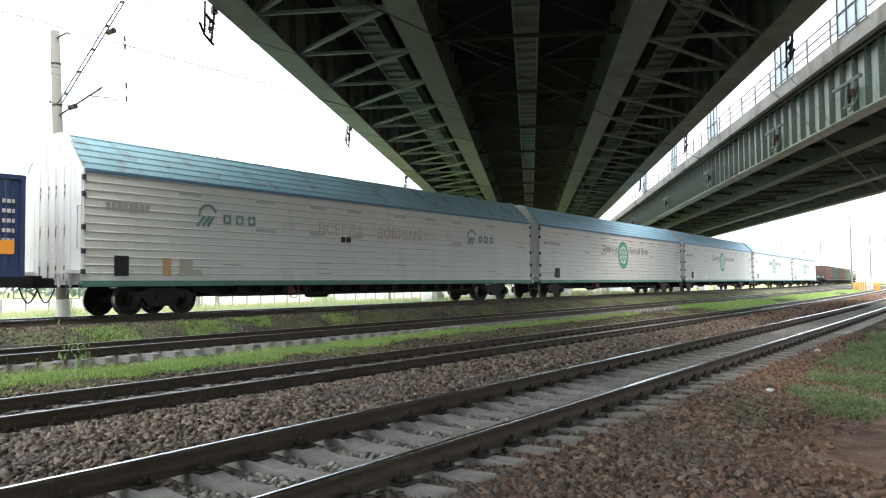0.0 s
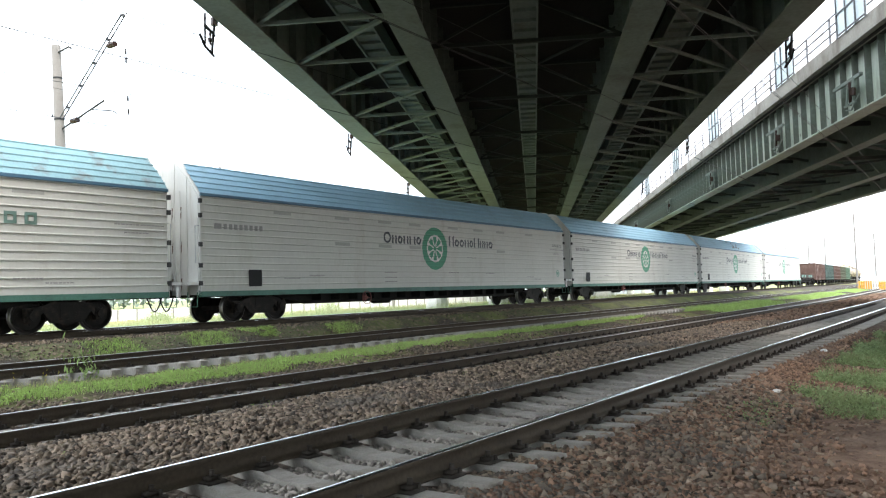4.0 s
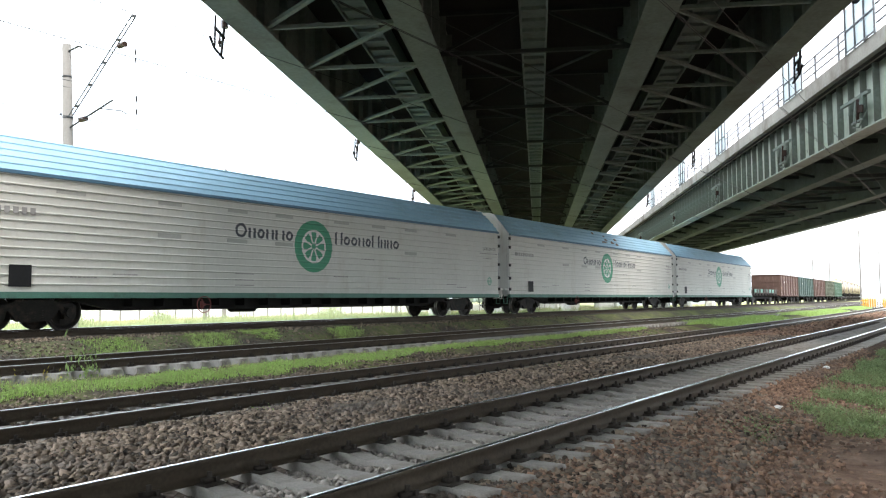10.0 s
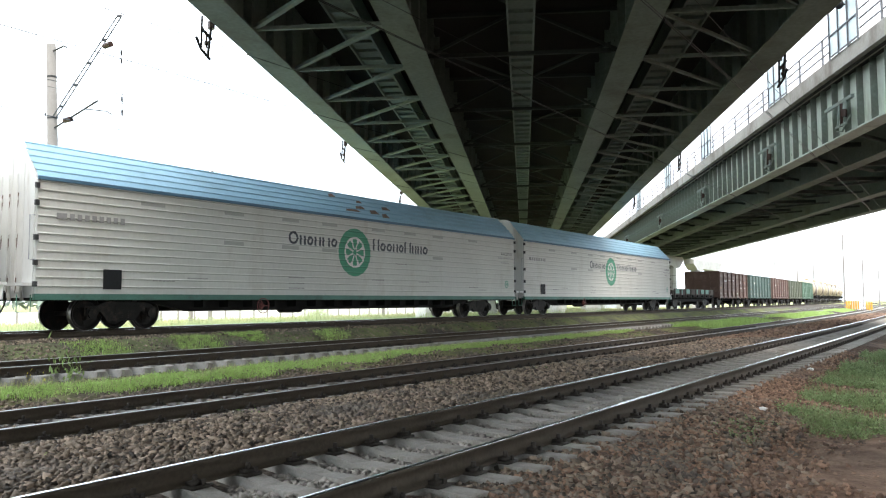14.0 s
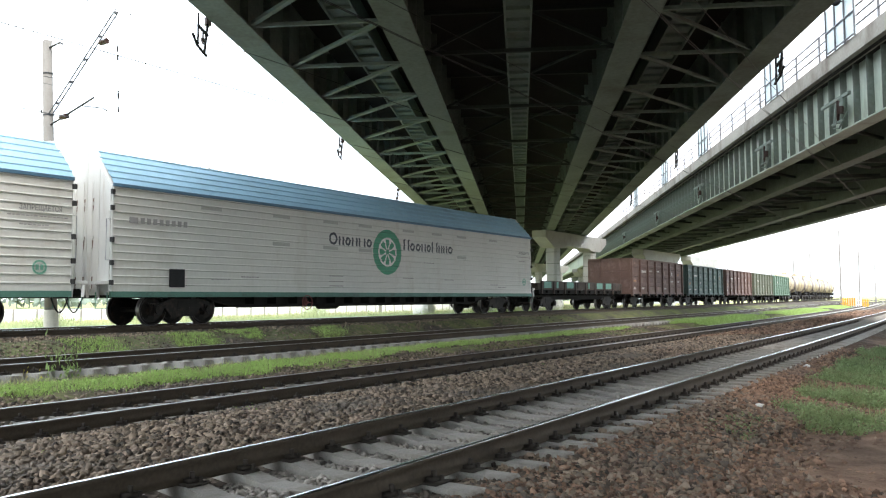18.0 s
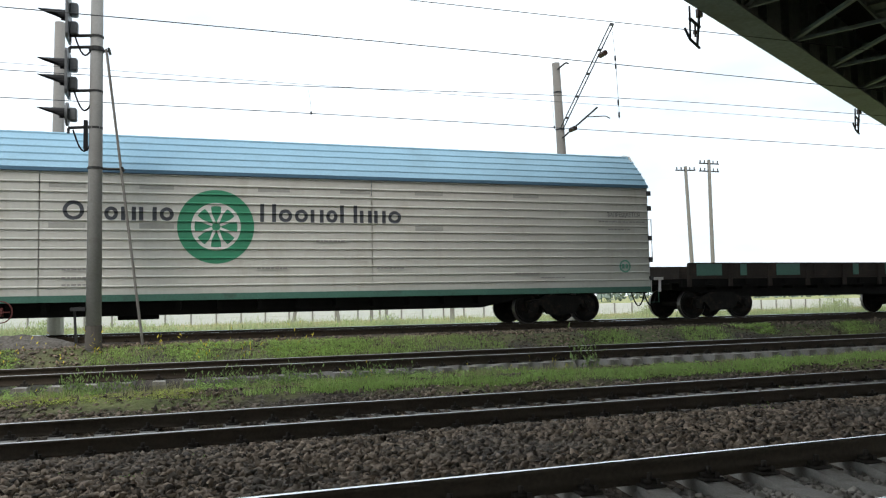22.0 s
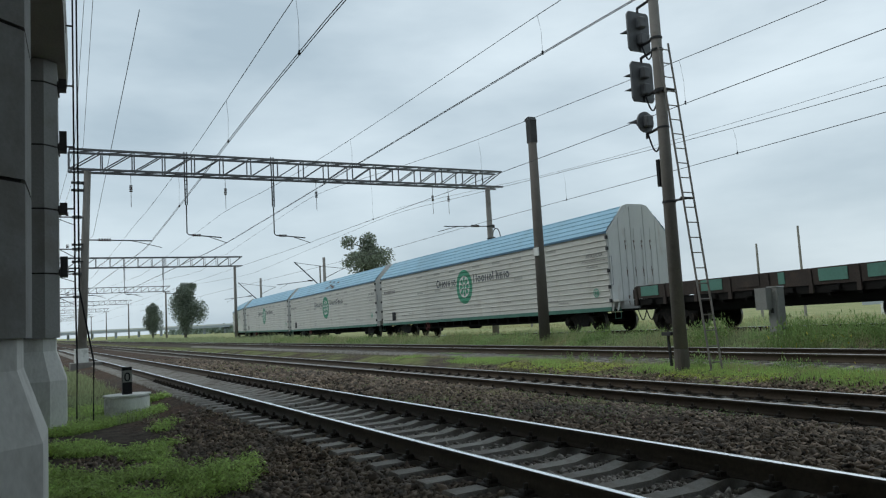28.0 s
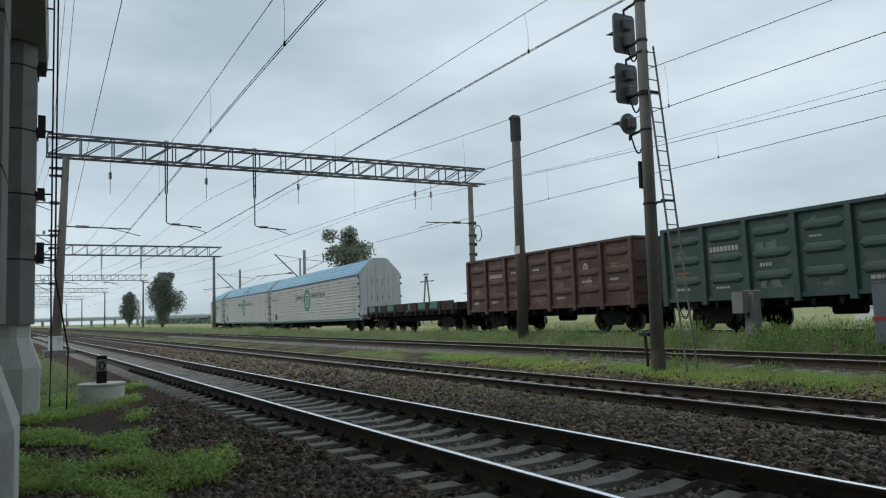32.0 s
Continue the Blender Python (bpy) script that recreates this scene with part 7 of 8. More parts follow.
def signal_mast(x, y, h, label, lamps, top, tone):
    """Concrete mast; the heads hang before it on the -x side and face that way."""
    p = thing("signal_mast", label, "railway signal", "signals", at=pose(x, y, ground_z(x, y)))
    bm = BM()
    tube(bm, [(0, 0, -0.4), (0, 0, h)], [0.165, 0.115], 14)
    part("mast", bm, M[tone], p, smooth=True)
    bm = BM()
    tube(bm, [(0, 0, 0.0), (0, 0, 0.5)], 0.172, 14)
    part("mast_foot", bm, M["pole_dark"], p, "darker mast foot")
    hx = -0.55
    for z, kind in lamps:
        bm = BM()
        if kind == "round":
            tube(bm, [(hx, 0, z), (hx - 0.05, 0, z)], 0.26, 20)
            offs, lit = (0.0,), (0.0,)
        else:
            slab(bm, [(-0.29, -0.5), (0.29, -0.5), (0.35, -0.42), (0.35, 0.42), (0.29, 0.5), (-0.29, 0.5), (-0.35, 0.42), (-0.35, -0.42)], 0.05, "x", hx - 0.05)
            bmesh.ops.translate(bm, verts=bm.verts, vec=(0, 0, z))
            offs, lit = (0.21, -0.21), ((0.05,) if kind == "one" else (0.2, -0.17))
        head = part("signal_head", bm, M["signal_grey"], p, "grey signal head with rounded backboard")
        for dz in offs:
            bm = BM()
            box(bm, hx + 0.001, hx + 0.17, -0.11, 0.11, z + dz - 0.15, z + dz + 0.14)
            bmesh.ops.bevel(bm, geom=bm.edges[:], offset=0.03, segments=1, affect="EDGES")
            part("lamp_housing", bm, M["signal_grey"], head)
        for dz in lit:
            bm = BM()
            a, b = [], []
            for k in range(11):
                t = math.pi * (k / 10 * 1.3 - 0.15)
                a.append(bm.verts.new((hx - 0.05, 0.15 * math.cos(t), z + dz + 0.14 * math.sin(t))))
                b.append(bm.verts.new((hx - 0.2 - 0.45 * max(0, math.sin(t)), 0.13 * math.cos(t), z + dz + 0.13 * math.sin(t))))
            for i in range(10):
                bm.faces.new((a[i], a[i + 1], b[i + 1], b[i]))
            part("visor", bm, M["black"], head, "long black visor")
            bm = BM()
            tube(bm, [(hx - 0.05, 0, z + dz), (hx - 0.08, 0, z + dz)], 0.1, 12)
            part("lens", bm, M["lamp_glass"], head)
        for dz in ((0.6, -0.38) if kind != "round" else (-0.3,)):
            bm = BM()
            tube(bm, [(0, 0, z + dz + 0.06), (hx, 0, z + dz)], 0.035, 6)
            tube(bm, [(0, 0, z + dz), (0, 0, z + dz + 0.05)], 0.145, 10)
            tube(bm, [(hx, 0, z + dz), (hx, 0, z + dz - 0.12)], 0.03, 6)
            part("head_bracket", bm, M["steel"], p)
        bm = BM()
        tube(bm, [(hx + 0.1 + 0.4 * k / 9, -0.05, z - 0.35 - 0.35 * math.sin(math.pi * k / 9) - 0.2 * k / 9) for k in range(10)], 0.02, 6)
        part("cable_loop", bm, M["black"], p, "hanging black cable")
    bm = BM()
    foot = 0.05
    for o in (-0.17, 0.17):
        tube(bm, [(1.0, o, foot), (0.2, o, top)], 0.024, 6)
    ladder = part("ladder", bm, M["pole"], p, "narrow steel ladder")
    bm = BM()
    tube(bm, [(0, -0.17, 0), (0, 0.17, 0)], 0.014, 5)
    rung = mesh_of(bm, "rung", M["pole"])
    for k in range(22):
        t = (k + 0.5) / 22
        part("rung", rung, None, ladder, at=pose(1.0 - 0.8 * t, 0, foot + (top - foot) * t))
    for z, xx in ((3.95, 0.56), (6.6, 0.26)):
        bm = BM()
        tube(bm, [(0, 0, z), (xx, 0, z)], 0.03, 6), tube(bm, [(xx, -0.2, z), (xx, 0.2, z)], 0.03, 6), tube(bm, [(0, 0, z - 0.025), (0, 0, z + 0.025)], 0.165, 10)
        part("ladder_clamp", bm, M["steel"], p)
    bm = BM()
    box(bm, -0.24, -0.16, -0.09, 0.09, 4.35, 5.0)
    part("number_plate", bm, M["black"], p, "blank dark plate")
    bm = BM()
    box(bm, -0.45, -0.16, -0.14, 0.14, 0.82, 0.9), bar(bm, (-0.38, 0, 0.82), (-0.34, 0, 0.1), 0.05)
    part("foot_bracket", bm, M["steel"], p)
    return p


def cabinet(x, y, w, d, h, label, tone="cabinet", stripe=True, plinth=0.12):
    c = thing("relay_cabinet", label, "cabinet", "trackside cabinets", at=pose(x, y, ground_z(x, y)))
    bm = BM()
    box(bm, -w / 2, w / 2, -d / 2, d / 2, plinth, h)
    bmesh.ops.bevel(bm, geom=bm.edges[:], offset=0.02, segments=1, affect="EDGES")
    body = part("body", bm, M[tone], c)
    bm = BM()
    slab(bm, [(-w / 2 - 0.01, h), (w / 2 + 0.01, h), (w / 2 - 0.02, h + 0.035), (-w / 2 + 0.02, h + 0.035)], d + 0.02, "y", -d / 2 - 0.01)
    part("lid", bm, M[tone], c)
    bm = BM()
    box(bm, -w / 2 + 0.06, w / 2 - 0.06, -d / 2 - 0.025, -d / 2 - 0.001, plinth + 0.08, h - 0.08)
    door = part("door", bm, M[tone], c)
    bm = BM()
    box(bm, w / 2 - 0.2, w / 2 - 0.14, -d / 2 - 0.06, -d / 2 - 0.025, h * 0.5, h * 0.5 + 0.14)
    part("handle", bm, M["steel"], door)
    if stripe:
        bm = BM()
        z = 0.72
        box(bm, -w / 2 - 0.006, w / 2 + 0.006, -d / 2 - 0.031, d / 2 + 0.006, z, z + 0.08)
        part("stripe", bm, M["red"], c, "red painted stripe")
    bm = BM()
    box(bm, -w / 2 + 0.05, w / 2 - 0.05, -d / 2 + 0.05, d / 2 - 0.05, -0.2, plinth)
    part("plinth", bm, M["steel"], c)
    return c


def portal(x, y0, y1, zb, label, detail=False):
    p = thing("catenary_portal", label, "catenary portal", "catenary portals", at=pose(x, 0, 0))
    for y in (y0, y1):
        bm = BM()
        tube(bm, [(0, y - (0.32 if y == y0 and detail else 0), -0.6), (0, y + (0.1 if y == y0 else 0), zb)], [0.24, 0.17], 12)
        part("post", bm, M["mast_dark"], p, "concrete post", smooth=True)
    h, w = (1.06, 0.45) if detail else (1.25, 0.5)
    n = int((y1 - y0 + 2) / 1.6)
    ys = np.linspace(y0 - 0.8, y1 + 0.95, n + 1)
    if detail:
        for sx in (-w, w):
            for z in (zb, zb + h):
                bm = BM()
                bar(bm, (sx, ys[0], z), (sx, ys[-1], z), 0.11)
                part("chord", bm, M["portal_steel"], p, "truss chord")
        for i, (a, b) in enumerate(zip(ys, ys[1:])):
            ends = [((sx, a, zb), (sx, a, zb + h)) for sx in (-w, w)] + [((sx, a, zb), (sx, b, zb + h)) for sx in (-w, w)] + [((-w, a, zb), (w, b, zb)), ((-w, a, zb + h), (w, b, zb + h))]
            for k, (q, r) in enumerate(ends):
                bm = BM()
                bar(bm, q, r, 0.06)
                part("strut" if k < 2 else "diagonal", bm, M["portal_steel"], p)
    else:
        bm = BM()
        for sx in (-w, w):
            for z in (zb, zb + h):
                bar(bm, (sx, ys[0], z), (sx, ys[-1], z), 0.11)
        for i, (a, b) in enumerate(zip(ys, ys[1:])):
            for sx in (-w, w):
                bar(bm, (sx, a, zb), (sx, a, zb + h), 0.06), bar(bm, (sx, a, zb), (sx, b, zb + h), 0.06)
        tagged(part("truss", bm, M["portal_steel"], p, "latticed truss beam"), kind="stuff")
    return p


main_pole = concrete_pole(13.25, 24.3, 9.7, "leaning grey concrete pole with a sloping bracket", lean=-2.4, foot=True, tone="mast_dark")
for z in (2.6, 4.1, 5.6, 7.25, 8.6):
    r_bm = BM()
    tube(r_bm, [(0, 0, z), (0, 0, z + 0.05)], 0.2 - 0.005 * z, 14)
    part("pole_band", r_bm, M["steel"], main_pole)
r_bm = BM()
tube(r_bm, [(0, -0.1, 9.45), (0, -0.75, 9.5), (0, -0.9, 9.42)], 0.03, 6)
part("top_arm", r_bm, M["steel"], main_pole, "short steel arm at the top")
bracket_arm(main_pole, -1, 7.3, 9.7)
concrete_pole(-3.3, 24.3, 9.5, "grey concrete pole standing behind the train", foot=True)
capped = concrete_pole(-24.6, 18.0, 7.95, "dark concrete pole with a cap among the grass", 0.22, 0.17, tone="pole_dark")
cap_bm = BM()
box(cap_bm, -0.16, 0.15, -0.15, 0.15, 7.95, 8.85)
slab(cap_bm, [(-0.22, 8.85), (0.17, 8.85), (0.06, 9.01), (-0.22, 8.95)], 0.32, "y", -0.16)
part("pole_cap", cap_bm, M["steel"], capped, "dark box cap")
cap_bm = BM()
box(cap_bm, -0.05, 0.25, -0.245, -0.2, 3.4, 3.72)
part("pole_plate", cap_bm, M["whitewash"], capped, "small pale plate")
for px, py, ph in ((-83.0, 30.4, 8.9), (-119, 33.0, 9.0)):
    bp = concrete_pole(px, py, ph - ground_z(px, py), "concrete catenary pole with sloping arm behind the train", 0.2, 0.16)
    g0 = -ground_z(px, py)
    q_bm = BM()
    tube(q_bm, [(0, -0.2, 5.3 + g0), (0, -3.5, 8.4 + g0)], 0.07, 6)
    part("bracket", q_bm, M["portal_steel"], bp, "sloping steel bracket")
    q_bm = BM()
    tube(q_bm, [(0, -3.5, 8.35 + g0), (0, 0, 7.85 + g0), (0, 2.4, 7.6 + g0)], 0.03, 6), tube(q_bm, [(0, 2.4, 7.6 + g0), (0, 0.2, 6.6 + g0)], 0.035, 6)
    part("stay", q_bm, M["portal_steel"], bp, "thin stay rod")
    q_bm = BM()
    tube(q_bm, [(0, -1.3, 6.3 + g0), (0, -5.6, 5.9 + g0)], 0.04, 6), tube(q_bm, [(0, -4.3, 6.0 + g0), (0, -5.3, 5.45 + g0)], 0.02, 5)
    sa = part("steady_arm", q_bm, M["steel"], bp)
    q_bm = BM()
    for k in range(4):
        tube(q_bm, [(0, -1.5 - k * 0.14, 6.28 + g0), (0, -1.58 - k * 0.14, 6.27 + g0)], 0.09, 8)
    part("insulator", q_bm, M["insulator"], sa)


def pylon(az, dist, h):
    """Far lattice power pylon of two tapering masts joined by crossarms."""
    x, y = polar(az, dist)
    p = thing("power_pylon", "distant steel lattice power pylon", "pylon", "power pylons", at=pose(x, y, -1.5, 0, 0, az))
    for s in (-1, 1):
        bm = BM()
        foot, head = s * 4.2, s * 3.0
        for o in (-1.3, 1.3):
            bar(bm, (foot + o, 0, 0), (head + o * 0.25, 0, h), 0.35)
        for k in range(6):
            u, v = k / 6, (k + 1) / 6
            o0, o1 = 1.3 - 0.98 * u, 1.3 - 0.98 * v
            bar(bm, (foot + (head - foot) * u - o0, 0, h * u), (foot + (head - foot) * v + o1, 0, h * v), 0.2), bar(bm, (foot + (head - foot) * u + o0, 0, h * u), (foot + (head - foot) * v - o1, 0, h * v), 0.2)
        part("lattice_mast", bm, M["far_grey"], p)
    bm = BM()
    bar(bm, (-8.5, 0, h * 0.62), (8.5, 0, h * 0.62), 0.35), bar(bm, (-8.5, 0, h * 0.62), (0, 0, h * 0.7), 0.22), bar(bm, (8.5, 0, h * 0.62), (0, 0, h * 0.7), 0.22)
    part("crossarm", bm, M["far_grey"], p)


for az, dist in ((57.0, 420), (55.1, 430), (48.0, 470), (63.5, 600)):
    pylon(az, dist, 21)
signal_mast(-1.74, 18.3, 10.2, "three-headed railway signal on a concrete mast with ladder", ((7.26, "one"), (6.02, "two"), (5.12, "round")), 6.6, "mast")
signal_mast(-13.05, 13.4, 9.9, "railway signal on a concrete mast beside the siding", ((8.28, "one"), (7.01, "two"), (6.01, "round")), 7.75, "mast_dark")
cabinet(-9.85, 17.75, 0.88, 0.55, 1.58, "blue grey relay cabinet with a red stripe on timbers")
cabinet(-8.3, 17.8, 0.92, 0.55, 1.62, "blue grey relay cabinet with a red stripe in grass")
cabinet(-5.53, 18.3, 0.56, 0.35, 1.9, "tall narrow grey box beside the siding", "cabinet", False, 0.0)
junction = cabinet(-14.1, 18.2, 0.34, 0.3, 1.4, "small grey junction box on a concrete stub", "cabinet_old", False, 0.0)
j_bm = BM()
box(j_bm, -0.36, 0.0, -0.4, -0.16, 0.8, 1.4)
part("meter_box", j_bm, M["cabinet_old"], junction, "brownish meter box")
timber = thing("timber_stack", "dark timbers lying under the relay cabinet", "timber", at=pose(-9.7, 17.5, ground_z(-9.7, 17.5) - 0.05))
for k in range(3):
    t_bm = BM()
    box(t_bm, -0.75, 0.75, -0.35 + k * 0.25, -0.15 + k * 0.25, 0.0, 0.1)
    part("timber", t_bm, M["wood_sleeper"], timber)


# ---------------------------------------------------------------- portals and wires
def drop_post(p, y, z, side=1):
    """A J-shaped hanger under a portal with its arm and insulator."""
    bm = BM()
    bar(bm, (0.0, y - 0.07, z + 1.3), (0.0, y - 0.05, z - 1.7), 0.06), bar(bm, (0, y + 0.07, z + 1.3), (0, y + 0.05, z - 1.7), 0.06)
    for k in range(7):
        bar(bm, (0, y - 0.06, z - 1.6 + k * 0.25), (0, y + 0.06, z - 1.5 + k * 0.25), 0.03)
    tube(bm, [(0, y, z - 1.7), (0, y, z - 3.3), (0.0, y + side * 0.1, z - 3.4), (0, y + side * 1.9, z - 3.55)], 0.035, 6)
    tube(bm, [(0, y + side * 1.2, z - 3.52), (0, y + side * 2.2, z - 3.85)], 0.02, 6)
    h = part("drop_post", bm, M["steel"], p, "J-shaped hanging post")
    bm = BM()
    for k in range(4):
        tube(bm, [(0, y + side * (0.3 + k * 0.12), z - 3.42), (0, y + side * (0.37 + k * 0.12), z - 3.43)], 0.075, 8)
    part("insulator", bm, M["insulator"], h)


def hanger(p, y, z, length=1.9):
    bm = BM()
    tube(bm, [(0, y, z), (0, y, z - length)], 0.015, 5)
    for k in range(4):
        tube(bm, [(0, y, z - 0.7 - k * 0.1), (0, y, z - 0.76 - k * 0.1)], 0.085, 8)
    part("insulator_string", bm, M["insulator"], p)


def post_arm(p, y, z, side):
    bm = BM()
    tube(bm, [(0, y, z), (0, y + side * 3.6, z - 0.05)], 0.035, 6)
    tube(bm, [(0, y + side * 2.4, z - 0.03), (0, y + side * 2.9, z - 0.12), (0, y + side * 4.1, z - 0.42)], 0.02, 6)
    a = part("steady_arm", bm, M["steel"], p)
    bm = BM()
    for k in range(5):
        tube(bm, [(0, y + side * (0.9 + k * 0.13), z), (0, y + side * (0.98 + k * 0.13), z)], 0.08, 8)
    part("insulator", bm, M["insulator"], a)


main_portal = portal(-44.3, 3.05, 28.35, 10.1, "grey steel truss portal on concrete posts", True)
for y in (8.2, 13.2):
    drop_post(main_portal, y, 10.1)
for y in (5.3, 10.4, 15.9, 24.0, 25.2):
    hanger(main_portal, y, 10.1)
post_arm(main_portal, 2.75, 6.4, 1), post_arm(main_portal, 28.35, 7.4, -1)
p_bm = BM()
slab(p_bm, [(-0.32, 2.43), (0.32, 2.43), (0.32, 3.07), (-0.32, 3.07)], 1.0, "z", -0.3)
part("post_footing", p_bm, M["whitewash"], main_portal, "whitewashed post foot")
p_bm = BM()
box(p_bm, -0.6, 1.0, 2.2, 3.9, -0.5, -0.02)
part("footing_block", p_bm, M["pole"], main_portal, "old concrete block")
for z, len_, in ((7.6, 1.6), (5.9, 1.2), (4.6, 1.9), (3.4, 1.3)):   # line arms on the near post
    a_bm = BM()
    bar(a_bm, (0, 2.6, z), (0, 2.6 - len_, z), 0.06), bar(a_bm, (0, 2.6 - 0.15, z - 0.4), (0, 2.6 - len_ * 0.7, z), 0.035)
    tube(a_bm, [(0, 2.62, z - 0.06), (0, 2.62, z + 0.06)], 0.25, 10)
    arm_ = part("line_arm", a_bm, M["portal_steel"], main_portal, "steel arm with line insulators")
    for dy in (0.45, len_ - 0.08):
        a_bm = BM()
        for k in range(3):
            tube(a_bm, [(0, 2.6 - dy, z + 0.06 + k * 0.07), (0, 2.6 - dy, z + 0.1 + k * 0.07)], 0.07, 8)
        part("insulator", a_bm, M["insulator"], arm_)
for z in (9.4, 9.0, 6.1, 5.2):
    a_bm = BM()
    tube(a_bm, [(0, 2.72, z), (0, 2.72, z + 0.08)], 0.25, 10)
    box(a_bm, -0.06, 0.06, 2.9, 3.14, z - 0.05, z + 0.12), box(a_bm, -0.05, 0.05, 2.35, 2.5, z - 0.02, z + 0.1)
    part("post_clamp", a_bm, M["steel"], main_portal)
a_bm = BM()
for k in range(18):
    t0, t1 = k * math.pi / 9, (k + 1) * math.pi / 9
    bar(a_bm, (0.1, 28.35 + 0.45 + 0.3 * math.cos(t0), 6.7 + 0.55 * math.sin(t0)), (0.1, 28.35 + 0.45 + 0.3 * math.cos(t1), 6.7 + 0.55 * math.sin(t1)), 0.045)
part("cable_coil", a_bm, M["black"], main_portal, "coil of black cable on the post")
for z in (7.35, 6.5, 5.9, 5.2):
    a_bm = BM()
    tube(a_bm, [(0, 28.35, z), (0, 28.35, z + 0.09)], 0.24, 10)
    box(a_bm, -0.06, 0.06, 28.55, 28.72, z - 0.08, z + 0.16)
    part("post_clamp", a_bm, M["steel"], main_portal)
second_portal = portal(-105, 2.45, 25.6, 9.85, "distant steel truss portal over the tracks")
for y in (7.2, 11.6, 16.3):
    drop_post(second_portal, y, 9.85)
for x in (-190, -262, -335, -410, -490):
    portal(x, 1.5, 30.0, 11.0, "far steel truss portal over the tracks")

def along(nodes, x):
    xs, vs = zip(*nodes)
    return float(np.interp(x, xs, vs))


def smooth_line(nodes, x):
    """Heights of a hanging wire, rounded where its straight pieces meet."""
    return sum(along(nodes, x + d) for d in (-3.0, -1.5, 0.0, 1.5, 3.0)) / 5


# heights over the rails of contact and carrier wires, and how far the line stands aside from its track
LINES = {
    "a": ("thin overhead wires above a track", [(-335, 5.95), (-44.3, 5.95), (-29.5, 6.2), (-21, 6.43), (-17, 6.5), (-11.3, 6.5), (16, 6.6), (220, 6.3)],
          [(-335, 8.0), (-190, 8.0), (-155, 6.9), (-119, 8.0), (-80, 6.9), (-44.3, 7.95), (-41.4, 7.82), (-27.4, 7.57), (-22.5, 7.6), (-14.4, 7.7), (10, 7.7), (40, 7.4), (220, 7.6)],
          [(-335, 1.5), (-44.3, 1.53), (-11, 0.11), (220, 0.0)], (-31, -21, -13.9, -4), True),
    "b": ("thin overhead wires above the second track", [(-335, 6.2), (-46, 6.2), (-24, 6.85), (-10.7, 7.22), (6, 7.3), (35, 7.0), (220, 6.3)],
          [(-335, 8.1), (-190, 8.1), (-155, 7.0), (-119, 8.1), (-80, 7.0), (-44.3, 8.15), (-36, 7.86), (-28.6, 7.79), (-20, 7.92), (-12.9, 8.11), (-4, 8.1), (10, 7.9), (220, 7.7)],
          [(-335, 0.0), (220, 0.0)], (-35, -25.2, -13.7, -4), True),
    "c": ("thin overhead wires above the siding", [(-335, 6.4), (-48.4, 6.42), (-23.8, 6.62), (-8.7, 6.83), (0.9, 6.9), (8.5, 6.9), (40, 6.8), (220, 6.4)],
          [(-335, 8.6), (-190, 8.6), (-155, 7.2), (-119, 8.6), (-80, 7.2), (-44.3, 9.3), (-31.6, 8.52), (-25.3, 8.23), (-14.7, 7.98), (-6.2, 7.89), (5, 7.9), (16, 8.0), (40, 7.8), (220, 7.8)],
          [(-335, 0.0), (220, 0.0)], (-36, -25.3, -14.7, -4), False),
    "d": ("thin overhead wires above the train", [(-335, 5.9), (-46, 5.94), (-35, 6.13), (-17.5, 6.27), (-8.3, 6.4), (3.4, 6.53), (11, 6.56), (42, 6.5), (220, 6.4)],
          [(-335, 8.0), (-190, 8.0), (-155, 6.9), (-119, 8.0), (-80, 6.9), (-44.3, 8.2), (-31.5, 7.65), (-19.4, 7.2), (-11.8, 7.06), (1.2, 7.2), (14.1, 7.7), (42, 7.9), (220, 8.0)],
          [(-335, 0.0), (220, 0.0)], (-26.8, -17.5, -8.3, 3.4, 11), False),
}


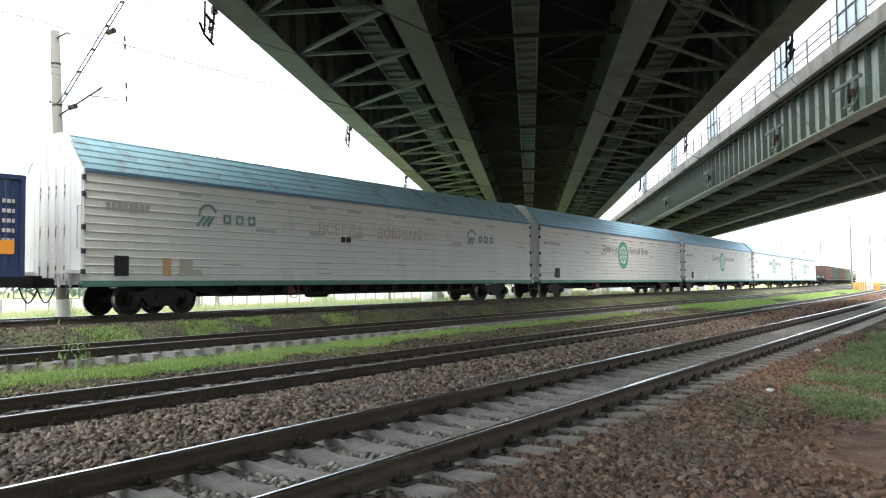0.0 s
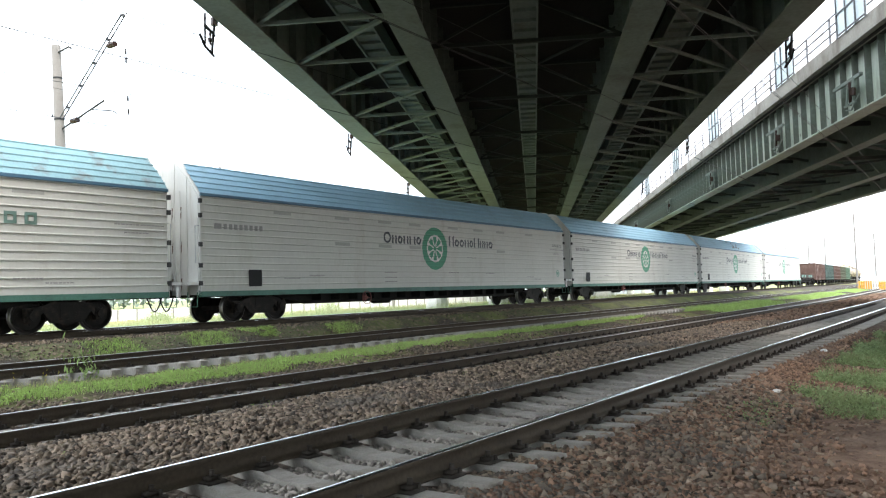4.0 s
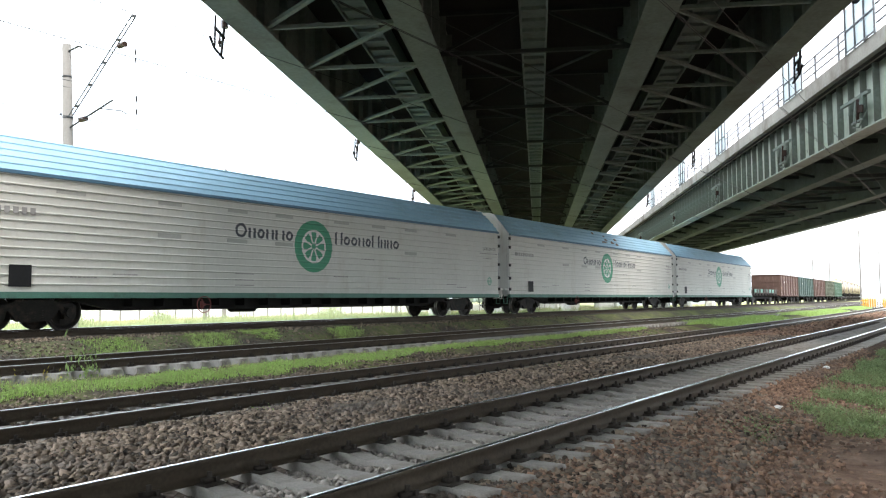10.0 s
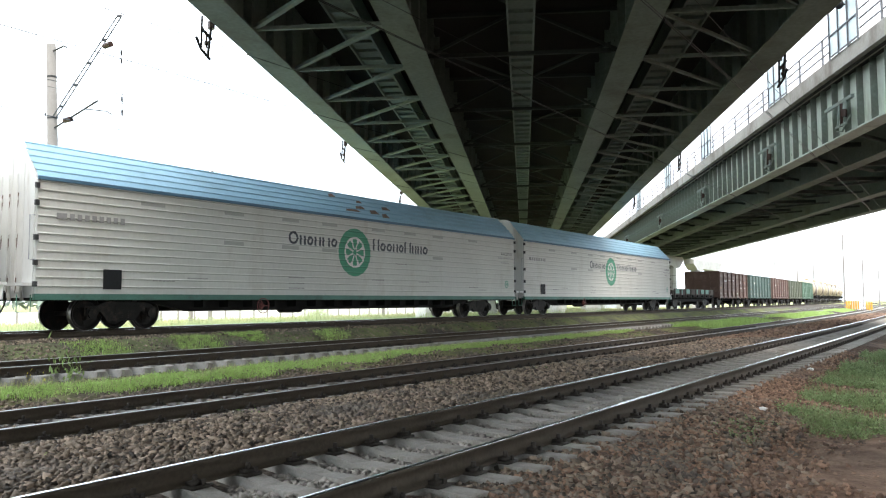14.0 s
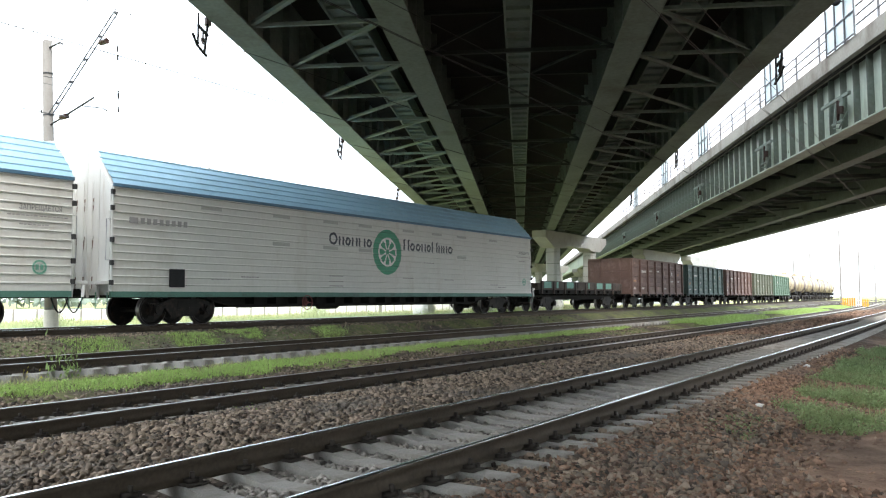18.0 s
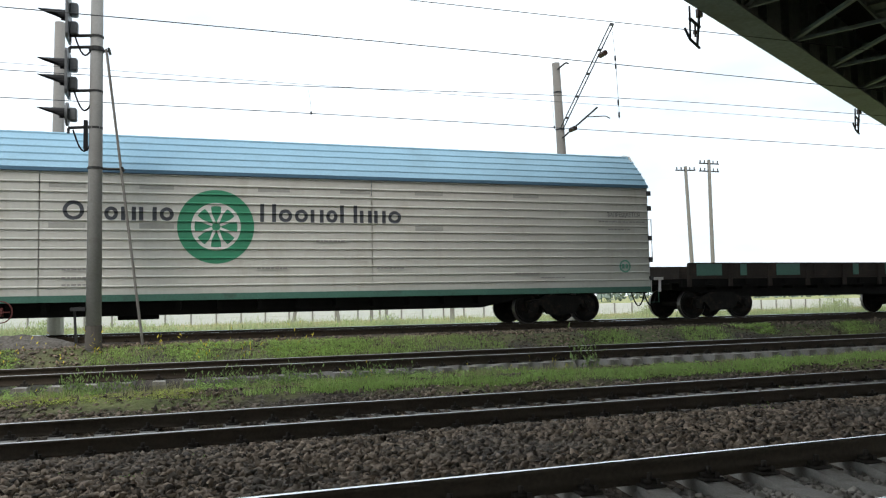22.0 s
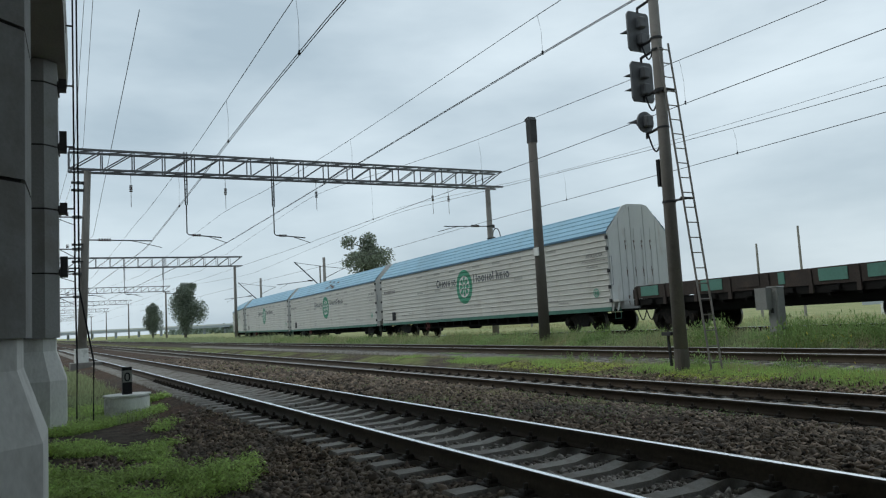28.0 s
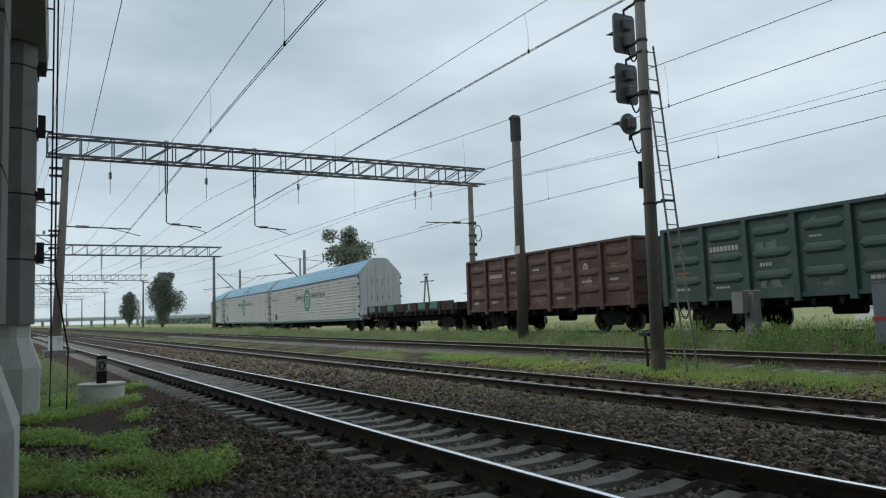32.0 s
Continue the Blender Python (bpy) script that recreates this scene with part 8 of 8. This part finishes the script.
def wires(key):
    """Contact wires, sagging carrier wire and droppers over one track."""
    label, contact, carrier, aside, drops, pair = LINES[key]
    w = thing("overhead_line", label, "overhead line", "overhead lines")

    def at(nodes, x, dy=0.0):
        return x, TRACKS[key][0] + drift("a", x) + along(aside, x) + dy, smooth_line(nodes, x)

    xs = sorted({*np.arange(-335, -60, 8.0), *np.arange(-60, 50, 1.6), *np.arange(50, 221, 6.0)})
    for dy in ((-0.025, 0.025) if pair else (0.0,)):
        bm = BM()
        tube(bm, [at(contact, x, dy) for x in xs], 0.0105, 4)
        part("contact_wire", bm, M["wire"], w)
    bm = BM()
    tube(bm, [at(carrier, x) for x in xs], 0.0095, 4)
    part("carrier_wire", bm, M["wire"], w)
    if key == "d":
        bm = BM()
        tube(bm, [at([(-44.3, 8.5), (-36.4, 8.06), (-26.8, 7.51), (-17.4, 7.32), (1.2, 7.33), (14, 7.4), (40, 7.5)], x) for x in xs if -45 < x < 40], 0.006, 4)
        part("carrier_wire", bm, M["wire"], w)
    for x in drops:
        bm = BM()
        top, foot = Vector(at(carrier, x)), Vector(at(contact, x + 0.1))
        tube(bm, [top, top.lerp(foot, 0.45) + Vector((0.03, 0.02, 0)), foot], 0.004, 4)
        tube(bm, [foot + Vector((0, 0, -0.03)), foot + Vector((0, 0, 0.06))], 0.025, 5)
        part("dropper", bm, M["wire"], w)


for key in "abcd":
    wires(key)
for a, b in (((-16.5, 2.2, 8.04), (-44.3, 3.4, 6.66)), ((-18.0, 1.73, 13.1), (-44.3, 2.96, 11.46)), ((-20.0, 1.77, 15.1), (-44.3, 2.53, 11.4))):
    feeder = thing("feeder_cable", "single sagging feeder cable along the poles", "cable", "feeder cables")
    f_bm = BM()
    a, b = Vector(a), Vector(b)
    tube(f_bm, [a.lerp(b, k / 8) for k in range(9)] + [Vector((-119, b.y - 0.6, 9.0)), Vector((-190, b.y - 0.8, 9.0))], 0.009, 4)
    part("strand", f_bm, M["wire"], feeder)


def motions():
    """Keys for the train: wagons along the curve, wheels turning."""
    for wagon, back, half in WAGONS:
        rows = []
        for i in range(33):
            x = tail_at(float(i)) + back
            (xa, ya, _, za), (xb, yb, _, zb) = on_track(x - half), on_track(x + half)
            rows.append((float(i), pose((xa + xb) / 2, (ya + yb) / 2, (za + zb) / 2, 0, math.degrees(math.atan2(za - zb, xb - xa)), math.degrees(math.atan2(yb - ya, xb - xa)))))
        walk(wagon, rows)
    start = tail_at(0.0)
    turn = [(i / 10, math.degrees((tail_at(i / 10) - start) / WHEEL_R)) for i in range(321)]
    for wheel, dx in ROLLING:
        walk(wheel, [(t, pose(dx, 0, WHEEL_R, 0, a, 0)) for t, a in turn])


motions()
